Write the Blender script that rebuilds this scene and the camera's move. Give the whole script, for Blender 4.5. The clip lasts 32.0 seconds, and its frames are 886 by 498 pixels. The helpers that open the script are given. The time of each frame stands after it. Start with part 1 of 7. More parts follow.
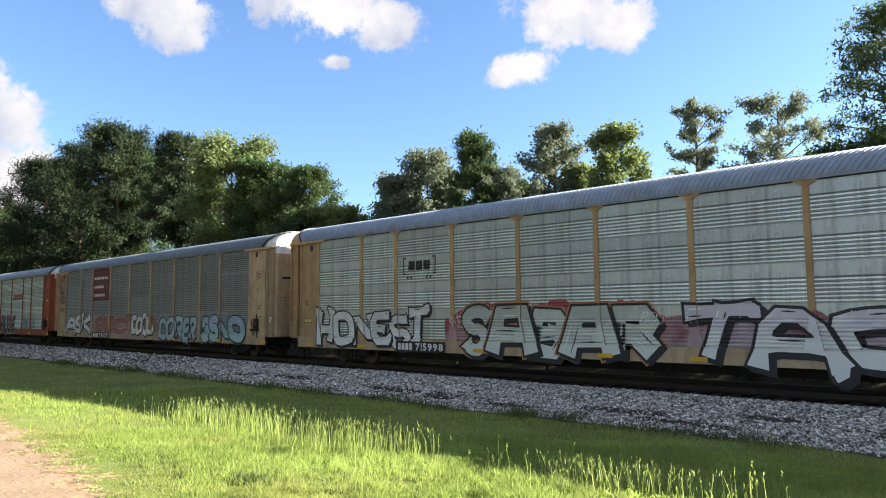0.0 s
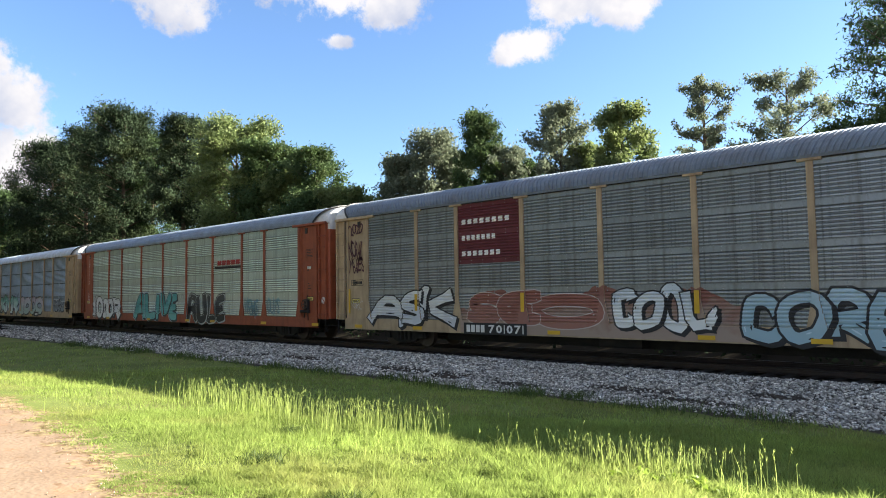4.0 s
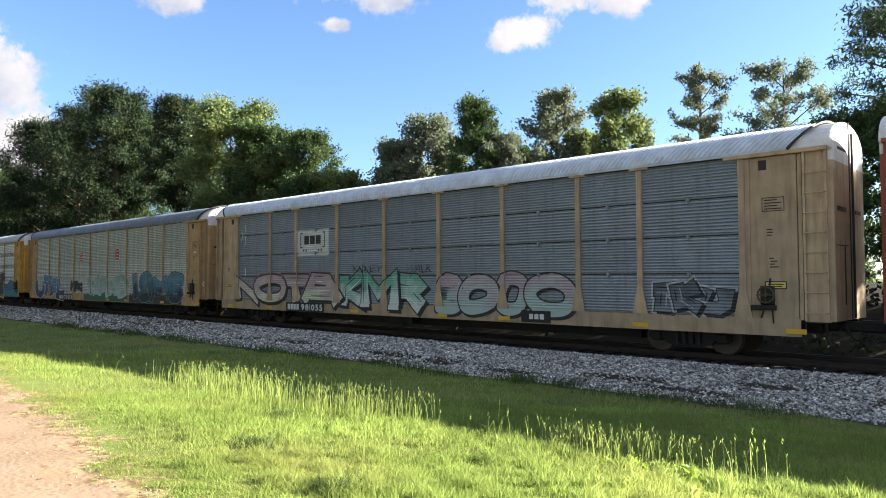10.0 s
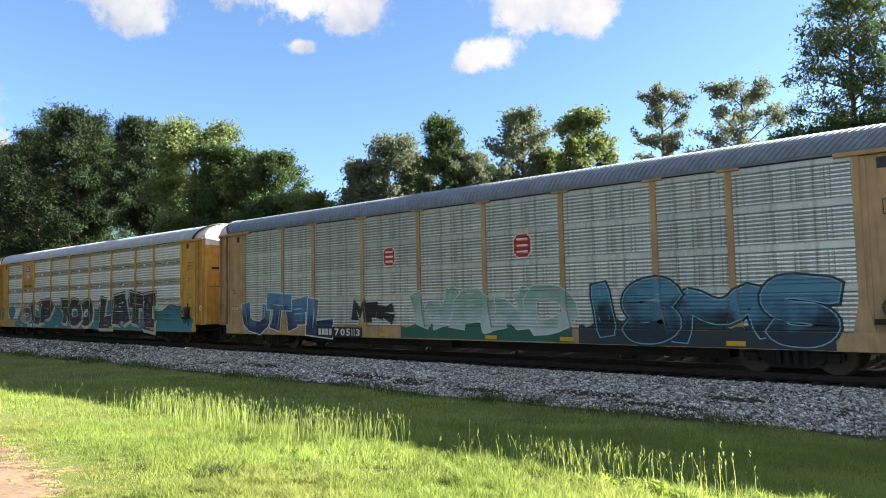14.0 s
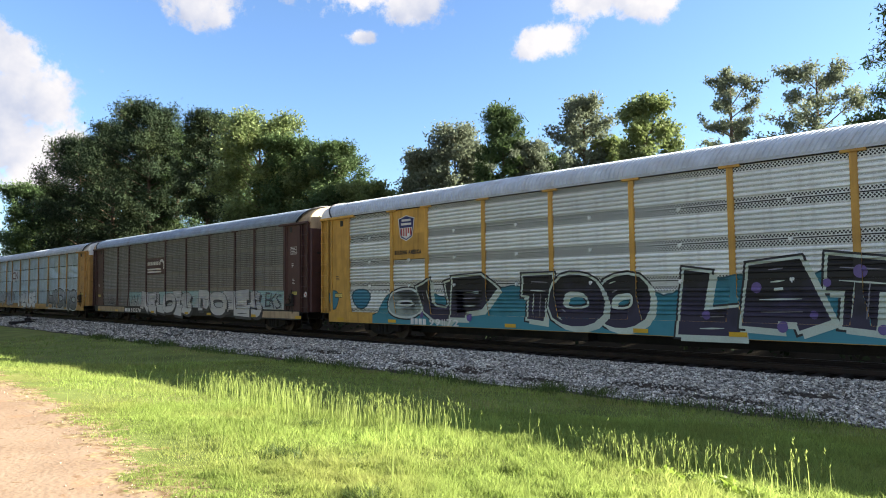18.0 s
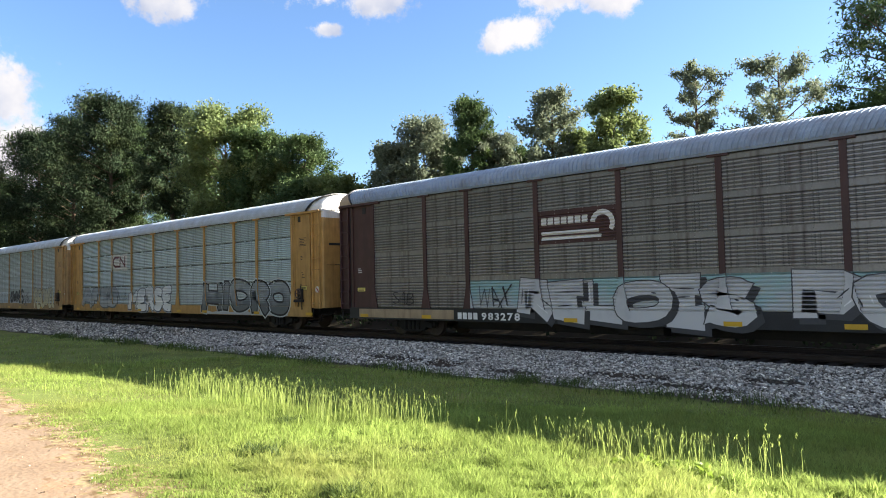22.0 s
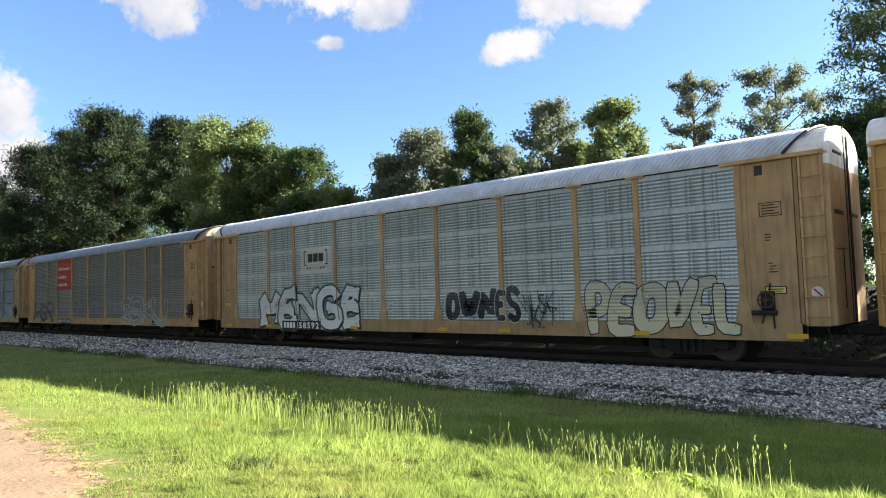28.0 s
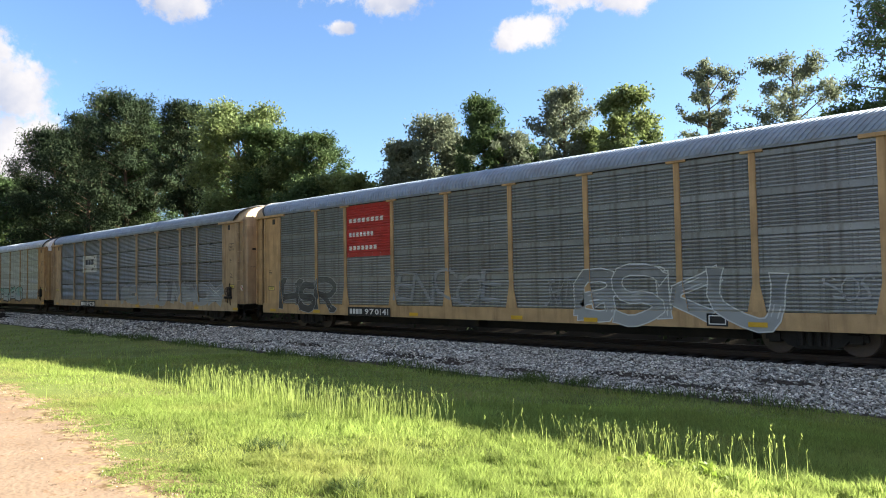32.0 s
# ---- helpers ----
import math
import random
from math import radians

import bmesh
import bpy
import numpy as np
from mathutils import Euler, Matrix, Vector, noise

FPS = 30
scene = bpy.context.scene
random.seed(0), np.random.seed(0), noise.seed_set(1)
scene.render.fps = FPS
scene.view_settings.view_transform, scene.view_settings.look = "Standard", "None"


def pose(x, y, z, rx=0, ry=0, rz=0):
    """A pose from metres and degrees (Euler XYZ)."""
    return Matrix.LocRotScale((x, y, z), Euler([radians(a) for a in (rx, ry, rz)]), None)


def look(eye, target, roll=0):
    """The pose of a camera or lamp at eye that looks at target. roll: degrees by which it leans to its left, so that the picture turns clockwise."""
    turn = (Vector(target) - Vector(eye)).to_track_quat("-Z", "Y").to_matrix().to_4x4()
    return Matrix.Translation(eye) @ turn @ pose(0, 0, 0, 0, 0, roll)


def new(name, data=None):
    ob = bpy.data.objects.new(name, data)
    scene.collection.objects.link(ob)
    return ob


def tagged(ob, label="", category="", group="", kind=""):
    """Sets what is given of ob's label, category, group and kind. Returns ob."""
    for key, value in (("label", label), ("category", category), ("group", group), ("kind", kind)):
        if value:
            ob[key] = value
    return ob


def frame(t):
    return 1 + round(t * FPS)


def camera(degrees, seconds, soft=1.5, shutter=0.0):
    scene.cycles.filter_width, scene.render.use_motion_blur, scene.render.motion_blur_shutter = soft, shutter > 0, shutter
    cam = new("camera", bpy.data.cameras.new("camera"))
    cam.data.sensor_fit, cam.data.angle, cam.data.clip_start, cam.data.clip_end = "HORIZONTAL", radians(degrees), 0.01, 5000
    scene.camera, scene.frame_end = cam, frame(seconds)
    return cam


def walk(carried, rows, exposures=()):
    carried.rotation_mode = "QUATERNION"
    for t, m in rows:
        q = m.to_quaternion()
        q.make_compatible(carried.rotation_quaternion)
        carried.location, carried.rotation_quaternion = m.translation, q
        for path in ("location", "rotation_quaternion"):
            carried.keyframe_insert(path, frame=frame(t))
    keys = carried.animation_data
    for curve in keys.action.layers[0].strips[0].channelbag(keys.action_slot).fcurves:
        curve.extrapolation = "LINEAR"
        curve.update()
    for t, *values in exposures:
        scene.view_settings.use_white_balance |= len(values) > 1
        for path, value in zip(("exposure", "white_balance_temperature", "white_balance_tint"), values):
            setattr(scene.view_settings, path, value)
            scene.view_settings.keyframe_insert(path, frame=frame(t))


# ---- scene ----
cam = camera(64.6, 32.0, 0.95)
PATH = [
    (0, pose(0.108, -0.034, 1.657, 95.25, 0.50, 43.07)),
    (0.5, pose(0.154, -0.052, 1.658, 95.46, 0.48, 43.61)),
    (1, pose(0.128, -0.053, 1.662, 95.34, 0.35, 44.12)),
    (1.5, pose(0.114, -0.065, 1.665, 94.96, 0.18, 44.51)),
    (2, pose(0.108, -0.066, 1.657, 94.47, 0.14, 44.63)),
    (2.5, pose(0.096, -0.073, 1.666, 94.11, 0.32, 44.34)),
    (4.5, pose(0.062, -0.062, 1.657, 93.50, 0.88, 43.46)),
    (5, pose(0.055, -0.073, 1.656, 93.11, 0.49, 43.93)),
    (5.5, pose(0.053, -0.084, 1.654, 92.55, 0.23, 44.55)),
    (6, pose(0.036, -0.073, 1.653, 91.95, 0.15, 45.13)),
    (6.5, pose(-0.051, -0.060, 1.638, 91.51, 0.30, 45.64)),
    (7, pose(-0.119, -0.075, 1.625, 91.29, 0.37, 45.94)),
    (7.5, pose(-0.160, -0.078, 1.631, 91.24, 0.30, 46.01)),
    (8, pose(-0.152, -0.058, 1.620, 91.31, 0.18, 45.84)),
    (8.5, pose(-0.134, -0.045, 1.615, 91.39, 0.06, 45.34)),
    (9, pose(-0.119, -0.039, 1.617, 91.57, -0.05, 44.54)),
    (9.5, pose(-0.048, -0.016, 1.639, 91.96, -0.11, 43.73)),
    (10, pose(0.030, -0.002, 1.656, 92.50, 0.05, 43.01)),
    (10.5, pose(0.089, 0.004, 1.661, 93.08, 0.55, 42.37)),
    (11, pose(0.133, 0.008, 1.660, 93.44, 1.08, 41.91)),
    (11.5, pose(0.048, 0.040, 1.655, 93.50, 1.51, 41.65)),
    (12, pose(-0.053, 0.040, 1.656, 93.41, 1.57, 41.57)),
    (12.5, pose(-0.024, 0.070, 1.656, 93.37, 1.47, 41.45)),
    (13, pose(0.005, 0.053, 1.655, 93.53, 1.22, 41.08)),
    (13.5, pose(0.011, 0.046, 1.654, 93.89, 1.15, 40.67)),
    (14, pose(0.017, 0.046, 1.651, 94.07, 1.12, 40.52)),
    (14.5, pose(0.018, 0.050, 1.652, 94.11, 1.10, 40.91)),
    (15, pose(0.003, 0.048, 1.652, 94.02, 1.11, 42.05)),
    (15.5, pose(-0.005, 0.066, 1.651, 93.97, 1.25, 43.62)),
    (17.5, pose(-0.003, 0.052, 1.646, 93.74, 0.89, 45.51)),
    (18, pose(-0.020, 0.049, 1.641, 93.27, 0.57, 45.32)),
    (18.5, pose(-0.018, 0.035, 1.643, 92.75, 0.48, 45.41)),
    (19, pose(-0.009, 0.010, 1.649, 92.53, 0.51, 45.73)),
    (19.5, pose(-0.016, 0.013, 1.650, 92.56, 0.57, 45.82)),
    (20, pose(-0.014, 0.030, 1.651, 92.78, 0.53, 45.69)),
    (20.5, pose(-0.009, 0.029, 1.650, 92.97, 0.44, 45.12)),
    (21, pose(-0.017, 0.040, 1.646, 93.02, 0.52, 44.15)),
    (21.5, pose(-0.039, 0.033, 1.650, 92.91, 0.81, 43.36)),
    (22, pose(-0.103, 0.012, 1.638, 92.69, 1.30, 42.79)),
    (22.5, pose(-0.140, 0.007, 1.634, 92.43, 1.76, 42.55)),
    (23, pose(-0.133, 0.004, 1.636, 92.17, 1.97, 42.54)),
    (23.5, pose(-0.139, 0.012, 1.634, 92.16, 1.76, 42.36)),
    (24, pose(-0.106, 0.018, 1.636, 92.23, 1.34, 42.11)),
    (24.5, pose(-0.028, 0.022, 1.653, 92.42, 0.95, 41.64)),
    (25, pose(0.055, 0.022, 1.660, 92.62, 0.73, 41.27)),
    (25.5, pose(0.089, 0.027, 1.658, 92.86, 0.81, 41.26)),
    (27.5, pose(0.092, 0.036, 1.660, 93.66, 1.71, 43.11)),
    (28, pose(0.041, 0.034, 1.655, 93.63, 1.59, 42.97)),
    (28.5, pose(0.024, 0.023, 1.658, 93.44, 1.63, 43.03)),
    (29, pose(-0.006, 0.017, 1.666, 93.30, 1.68, 43.31)),
    (29.5, pose(0.047, 0.021, 1.663, 93.26, 1.66, 44.01)),
    (30, pose(0.085, 0.015, 1.658, 93.32, 1.73, 44.78)),
    (30.5, pose(0.056, 0.001, 1.655, 93.42, 1.68, 45.19)),
    (31, pose(-0.014, -0.000, 1.653, 93.36, 1.56, 45.04)),
    (31.5, pose(-0.032, 0.006, 1.651, 93.07, 1.31, 44.49)),
    (32, pose(-0.027, 0.014, 1.639, 92.57, 0.97, 43.75)),
]
walk(cam, PATH)

# ---- light ----
SUN_AZ, SUN_EL = radians(40.0), radians(21.6)
SUN_DIR = Vector((math.cos(SUN_EL) * math.sin(SUN_AZ), math.cos(SUN_EL) * math.cos(SUN_AZ), math.sin(SUN_EL)))
sun = new("sun", bpy.data.lights.new("sun", "SUN"))
sun.data.energy, sun.data.angle, sun.data.color = 5.0, radians(0.53), (1.0, 0.93, 0.80)
sun.matrix_world = look(SUN_DIR * 60, (0, 0, 0))

world = bpy.data.worlds.new("sky")
scene.world = world
world.use_nodes = True
scene.view_settings.exposure = 2.46


def bearing(az, el):
    """Unit vector from degrees left of north (+y) and degrees up."""
    a, e = radians(az), radians(el)
    return Vector((-math.sin(a) * math.cos(e), math.cos(a) * math.cos(e), math.sin(e)))


def build_sky():
    nt = world.node_tree
    nodes, links = nt.nodes, nt.links
    bg = nodes["Background"]
    sky = nodes.new("ShaderNodeTexSky")
    sky.sky_type, sky.sun_disc = "NISHITA", False
    sky.sun_elevation, sky.sun_rotation = SUN_EL, SUN_AZ
    sky.air_density, sky.dust_density, sky.ozone_density = 1.0, 0.6, 2.2
    tc = nodes.new("ShaderNodeTexCoord")
    warp = nodes.new("ShaderNodeTexNoise")
    warp.inputs["Scale"].default_value, warp.inputs["Detail"].default_value = 19.0, 9.0
    warp.inputs["Roughness"].default_value = 0.66
    links.new(tc.outputs["Generated"], warp.inputs["Vector"])
    broad = nodes.new("ShaderNodeTexNoise")
    broad.inputs["Scale"].default_value, broad.inputs["Detail"].default_value = 13.0, 6.0
    links.new(tc.outputs["Generated"], broad.inputs["Vector"])

    def math_node(op, a, b=None, c=None):
        n = nodes.new("ShaderNodeMath")
        n.operation = op
        for i, v in enumerate((a, b, c)):
            if v is None:
                continue
            if isinstance(v, (int, float)):
                n.inputs[i].default_value = v
            else:
                links.new(v, n.inputs[i])
        return n.outputs[0]

    def dot(vec):
        n = nodes.new("ShaderNodeVectorMath")
        n.operation = "DOT_PRODUCT"
        links.new(tc.outputs["Generated"], n.inputs[0])
        n.inputs[1].default_value = vec
        return n.outputs["Value"]

    total = None
    for az, el, w, h in CLOUDS:
        c = bearing(az, el)
        right = Vector((c.y, -c.x, 0)).normalized()
        up = right.cross(c)
        u = math_node("MULTIPLY", dot(right), 1 / math.tan(radians(w)))
        v = math_node("MULTIPLY", dot(up), 1 / math.tan(radians(h)))
        front = math_node("GREATER_THAN", dot(c), 0.5)
        d = math_node("SQRT", math_node("ADD", math_node("MULTIPLY", u, u), math_node("MULTIPLY", v, v)))
        m = math_node("SUBTRACT", math_node("SUBTRACT", 1.0, d), math_node("MULTIPLY", math_node("SUBTRACT", 1.0, front), 20.0))
        total = m if total is None else math_node("SMOOTH_MAX", total, m, 0.25)
    ragged = math_node("ADD", math_node("MULTIPLY", total, 1.35), math_node("MULTIPLY", math_node("SUBTRACT", warp.outputs["Fac"], 0.5), 3.5))
    ramp = nodes.new("ShaderNodeMapRange")
    ramp.interpolation_type = "SMOOTHSTEP"
    ramp.inputs["From Min"].default_value, ramp.inputs["From Max"].default_value = -0.10, 0.60
    links.new(ragged, ramp.inputs["Value"])
    # scattered unseen cumulus added as fill light, clear of the stretch above the train
    field = nodes.new("ShaderNodeTexNoise")
    field.inputs["Scale"].default_value, field.inputs["Detail"].default_value = 3.4, 7.0
    links.new(tc.outputs["Generated"], field.inputs["Vector"])
    cover = nodes.new("ShaderNodeMapRange")
    cover.interpolation_type = "SMOOTHSTEP"
    cover.inputs["From Min"].default_value, cover.inputs["From Max"].default_value = 0.44, 0.56
    links.new(field.outputs["Fac"], cover.inputs["Value"])
    away = nodes.new("ShaderNodeMapRange")
    away.interpolation_type = "SMOOTHSTEP"
    away.inputs["From Min"].default_value, away.inputs["From Max"].default_value = 0.74, 0.60
    links.new(dot(bearing(40, 4)), away.inputs["Value"])
    cloudy = math_node("MAXIMUM", ramp.outputs[0], math_node("MULTIPLY", cover.outputs[0], away.outputs[0]))
    lump = nodes.new("ShaderNodeMapRange")
    lump.inputs["From Min"].default_value, lump.inputs["From Max"].default_value = 0.36, 0.60
    links.new(broad.outputs["Fac"], lump.inputs["Value"])
    shade = nodes.new("ShaderNodeMix")
    shade.data_type = "RGBA"
    shade.inputs["A"].default_value = (2.2, 2.4, 3.0, 1)
    shade.inputs["B"].default_value = (3.7, 3.6, 3.65, 1)
    links.new(lump.outputs[0], shade.inputs["Factor"])
    tint = nodes.new("ShaderNodeMix")
    tint.data_type, tint.blend_type = "RGBA", "MULTIPLY"
    tint.inputs["Factor"].default_value = 1.0
    tint.inputs["B"].default_value = (0.80, 0.92, 1.10, 1)
    links.new(sky.outputs[0], tint.inputs["A"])
    mix = nodes.new("ShaderNodeMix")
    mix.data_type = "RGBA"
    links.new(cloudy, mix.inputs["Factor"])
    links.new(tint.outputs["Result"], mix.inputs["A"])
    links.new(shade.outputs["Result"], mix.inputs["B"])
    links.new(mix.outputs["Result"], bg.inputs["Color"])
    bg.inputs["Strength"].default_value = 0.050


# bearing, height, half width, half height of each cloud, in degrees
CLOUDS = [
    (64.3, 21.8, 3, 2.5), (66.5, 23.6, 3.7, 2.3), (52.5, 24.4, 4.8, 2.5), (47.8, 22.8, 3, 2.3), (57, 25, 2.3, 2.8),
    (51.7, 20.1, 1.3, 0.69), (31.8, 23.4, 4.1, 2.8), (28.2, 22.2, 2.5, 2.1), (36.2, 19.6, 3, 1.3), (37.8, 18.9, 1.8, 1),
    (32.6, 26.5, 5.8, 2.9), (75.2, 13.6, 2.4, 2.6), (78.4, 12, 5.2, 6.0), (83, 13, 7, 7.0), (78.0, 16.4, 2.6, 2.2), (75.0, 9, 4, 4),
]
build_sky()

# ---- materials ----
def material(name, col, rough=0.6, metal=0.0, var=0.18, scale=2.5, fine=40.0, bump=0.15, dirt=None, dirt_amount=0.35, streak=False,
             per="object", spec=0.4, transmit=0.0):
    """Painted, rusty or natural surface: broad blotches, fine grain, optional stains of a second colour."""
    m = bpy.data.materials.new(name)
    m.use_nodes = True
    nt = m.node_tree
    N, Lk = nt.nodes, nt.links
    b = N["Principled BSDF"]
    tc = N.new("ShaderNodeTexCoord")

    def noise_tex(s, detail=5.0, vec=None):
        n = N.new("ShaderNodeTexNoise")
        n.inputs["Scale"].default_value, n.inputs["Detail"].default_value = s, detail
        Lk.new(vec or tc.outputs["Object"], n.inputs["Vector"])
        return n.outputs["Fac"]

    def mix(fac, a, c, blend="MIX"):
        n = N.new("ShaderNodeMix")
        n.data_type, n.blend_type = "RGBA", blend
        for key, v in (("Factor", fac), ("A", a), ("B", c)):
            if isinstance(v, (int, float)):
                n.inputs[key].default_value = v
            elif isinstance(v, tuple):
                n.inputs[key].default_value = (*v[:3], 1)
            else:
                Lk.new(v, n.inputs[key])
        return n.outputs["Result"]

    def remap(v, a, c, lo=0.0, hi=1.0):
        n = N.new("ShaderNodeMapRange")
        for key, x in (("From Min", a), ("From Max", c), ("To Min", lo), ("To Max", hi)):
            n.inputs[key].default_value = x
        Lk.new(v, n.inputs["Value"])
        return n.outputs[0]

    dark = tuple(c * (1 - var) for c in col)
    light = tuple(min(1, c * (1 + var)) for c in col)
    c1 = mix(remap(noise_tex(scale), 0.3, 0.7), dark, light)
    grain = noise_tex(fine, 3.0)
    c2 = mix(remap(grain, 0.25, 0.75, 0.0, 0.5), c1, tuple(c * 0.72 for c in col))
    if per == "object":
        info = N.new("ShaderNodeObjectInfo")
        rnd = info.outputs["Random"]
    else:
        info = N.new("ShaderNodeNewGeometry")
        rnd = info.outputs["Random Per Island"]
    c3 = mix(1.0, c2, mix(rnd, (1 - var,) * 3, (1 + var * 0.6,) * 3), "MULTIPLY")
    if dirt:
        vec = None
        if streak:
            mp = N.new("ShaderNodeMapping")
            mp.inputs["Scale"].default_value = (3.2, 3.2, 0.35)
            Lk.new(tc.outputs["Object"], mp.inputs["Vector"])
            vec = mp.outputs["Vector"]
        stain = remap(noise_tex(1.9 if streak else scale * 0.7, 8.0, vec), 0.48, 0.74, 0.0, dirt_amount)
        c3 = mix(stain, c3, dirt)
    Lk.new(c3, b.inputs["Base Color"])
    Lk.new(remap(grain, 0.2, 0.8, max(0.02, rough - 0.1), min(1, rough + 0.12)), b.inputs["Roughness"])
    b.inputs["Metallic"].default_value = metal
    b.inputs["Specular IOR Level"].default_value = spec
    if transmit:
        tr = N.new("ShaderNodeBsdfTranslucent")
        Lk.new(c3, tr.inputs["Color"])
        ms = N.new("ShaderNodeMixShader")
        ms.inputs[0].default_value = transmit
        Lk.new(b.outputs[0], ms.inputs[1])
        Lk.new(tr.outputs[0], ms.inputs[2])
        Lk.new(ms.outputs[0], N["Material Output"].inputs["Surface"])
    if bump:
        bp = N.new("ShaderNodeBump")
        bp.inputs["Strength"].default_value, bp.inputs["Distance"].default_value = bump, 0.02
        Lk.new(grain, bp.inputs["Height"])
        Lk.new(bp.outputs[0], b.inputs["Normal"])
    return m


def sheet_material(name, col, plaid=0.0, holes=False, dirt=(0.10, 0.09, 0.08), dirt_amount=0.4, rough=0.34, metal=0.52, crest=1.0):
    """Galvanised side sheet: weathered zinc, dark streaks, rows of punched holes."""
    m = material(name, col, rough, metal, 0.12, 1.2, 26.0, 0.0, dirt, dirt_amount, True, spec=0.35)
    nt = m.node_tree
    N, Lk = nt.nodes, nt.links
    b = N["Principled BSDF"]
    base = b.inputs["Base Color"].links[0].from_socket
    tc = N.new("ShaderNodeTexCoord")
    sep = N.new("ShaderNodeSeparateXYZ")
    Lk.new(tc.outputs["Object"], sep.inputs[0])

    def mth(op, a, c=None):
        n = N.new("ShaderNodeMath")
        n.operation = op
        for i, v in enumerate((a, c)):
            if v is None:
                continue
            if isinstance(v, (int, float)):
                n.inputs[i].default_value = v
            else:
                Lk.new(v, n.inputs[i])
        return n.outputs[0]

    x, y, z = sep.outputs["X"], sep.outputs["Y"], sep.outputs["Z"]
    # ribs' hollows get fine punched holes plus painted shade; the crests are plain metal
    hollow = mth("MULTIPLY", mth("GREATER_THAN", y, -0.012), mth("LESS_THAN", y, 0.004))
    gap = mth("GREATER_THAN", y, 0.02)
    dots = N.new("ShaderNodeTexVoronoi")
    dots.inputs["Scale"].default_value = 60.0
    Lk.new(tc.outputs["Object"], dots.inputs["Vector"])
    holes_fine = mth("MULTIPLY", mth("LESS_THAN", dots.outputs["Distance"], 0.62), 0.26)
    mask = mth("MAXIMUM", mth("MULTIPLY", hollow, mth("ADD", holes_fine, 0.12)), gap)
    if plaid:
        # columns of fine holes between the rivet lines
        stripes = N.new("ShaderNodeTexNoise")
        stripes.noise_dimensions = "1D"
        stripes.inputs["Scale"].default_value, stripes.inputs["Detail"].default_value = 9.0, 2.0
        Lk.new(x, stripes.inputs["W"])
        s1 = mth("GREATER_THAN", stripes.outputs["Fac"], 0.54)
        dash = mth("GREATER_THAN", mth("FRACT", mth("MULTIPLY", z, 26.0)), 0.45)
        fine = mth("GREATER_THAN", mth("FRACT", mth("MULTIPLY", x, 17.0)), 0.5)
        band = mth("LESS_THAN", z, 0.76)
        mask_plaid = mth("MULTIPLY", mth("MULTIPLY", mth("MULTIPLY", s1, dash), band), mth("ADD", mth("MULTIPLY", fine, 0.6), 0.4))
        mask = mth("MAXIMUM", mth("MULTIPLY", mask_plaid, plaid), mask)
    if holes:
        def row(zc, shift):
            u = mth("SUBTRACT", mth("FRACT", mth("ADD", mth("MULTIPLY", x, 1 / 0.085), shift)), 0.5)
            v = mth("MULTIPLY", mth("SUBTRACT", z, zc), 1 / 0.085)
            return mth("LESS_THAN", mth("ADD", mth("MULTIPLY", u, u), mth("MULTIPLY", v, v)), 0.075)
        rows_of = [row(0.90, 0.0), row(0.855, 0.5), row(0.81, 0.0), row(0.09, 0.0), row(0.05, 0.5)]
        for r in rows_of:
            mask = mth("MAXIMUM", mask, r)
    if mask is not None:
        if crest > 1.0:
            # the crests of the ribs are lightened: bright sky glints painted into the zinc
            glint_gain = N.new("ShaderNodeMapRange")
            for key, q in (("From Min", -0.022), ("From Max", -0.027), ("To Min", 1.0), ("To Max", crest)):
                glint_gain.inputs[key].default_value = q
            Lk.new(y, glint_gain.inputs["Value"])
            glinted = N.new("ShaderNodeVectorMath")
            glinted.operation = "SCALE"
            Lk.new(base, glinted.inputs[0])
            Lk.new(glint_gain.outputs[0], glinted.inputs["Scale"])
            base = glinted.outputs[0]
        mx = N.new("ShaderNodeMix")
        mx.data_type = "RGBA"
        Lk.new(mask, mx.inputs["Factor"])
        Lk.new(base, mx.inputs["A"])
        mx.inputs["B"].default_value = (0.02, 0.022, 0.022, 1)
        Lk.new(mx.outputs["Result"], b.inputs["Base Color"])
    return m


RUST = (0.12, 0.055, 0.03)
SOOT = (0.035, 0.03, 0.027)
TAN = material("tan_paint", (0.47, 0.315, 0.155), 0.55, dirt=(0.16, 0.09, 0.045), dirt_amount=0.55, streak=True)
TAN_PALE = material("faded_tan_paint", (0.48, 0.36, 0.22), 0.6, dirt=(0.17, 0.11, 0.07), dirt_amount=0.6, streak=True)
RED = material("oxide_red_paint", (0.34, 0.085, 0.038), 0.55, dirt=(0.10, 0.035, 0.02), dirt_amount=0.5, streak=True)
YELLOW = material("railroad_yellow_paint", (0.62, 0.36, 0.075), 0.5, dirt=(0.2, 0.1, 0.03), dirt_amount=0.5, streak=True)
CN_YELLOW = material("ochre_paint", (0.55, 0.325, 0.105), 0.5, dirt=(0.17, 0.09, 0.03), dirt_amount=0.55, streak=True)
BROWN = material("dark_brown_paint", (0.075, 0.034, 0.032), 0.5, dirt=(0.03, 0.02, 0.02), dirt_amount=0.5, streak=True)
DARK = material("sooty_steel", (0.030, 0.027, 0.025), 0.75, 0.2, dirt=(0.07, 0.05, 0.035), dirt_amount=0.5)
WHEEL = material("worn_wheel_steel", (0.10, 0.075, 0.06), 0.55, 0.5, dirt=RUST, dirt_amount=0.5)
BLACK = material("black_paint", (0.022, 0.022, 0.024), 0.5)
WHITE = material("white_paint", (0.80, 0.80, 0.77), 0.5, dirt=(0.4, 0.36, 0.3), dirt_amount=0.5, streak=True)
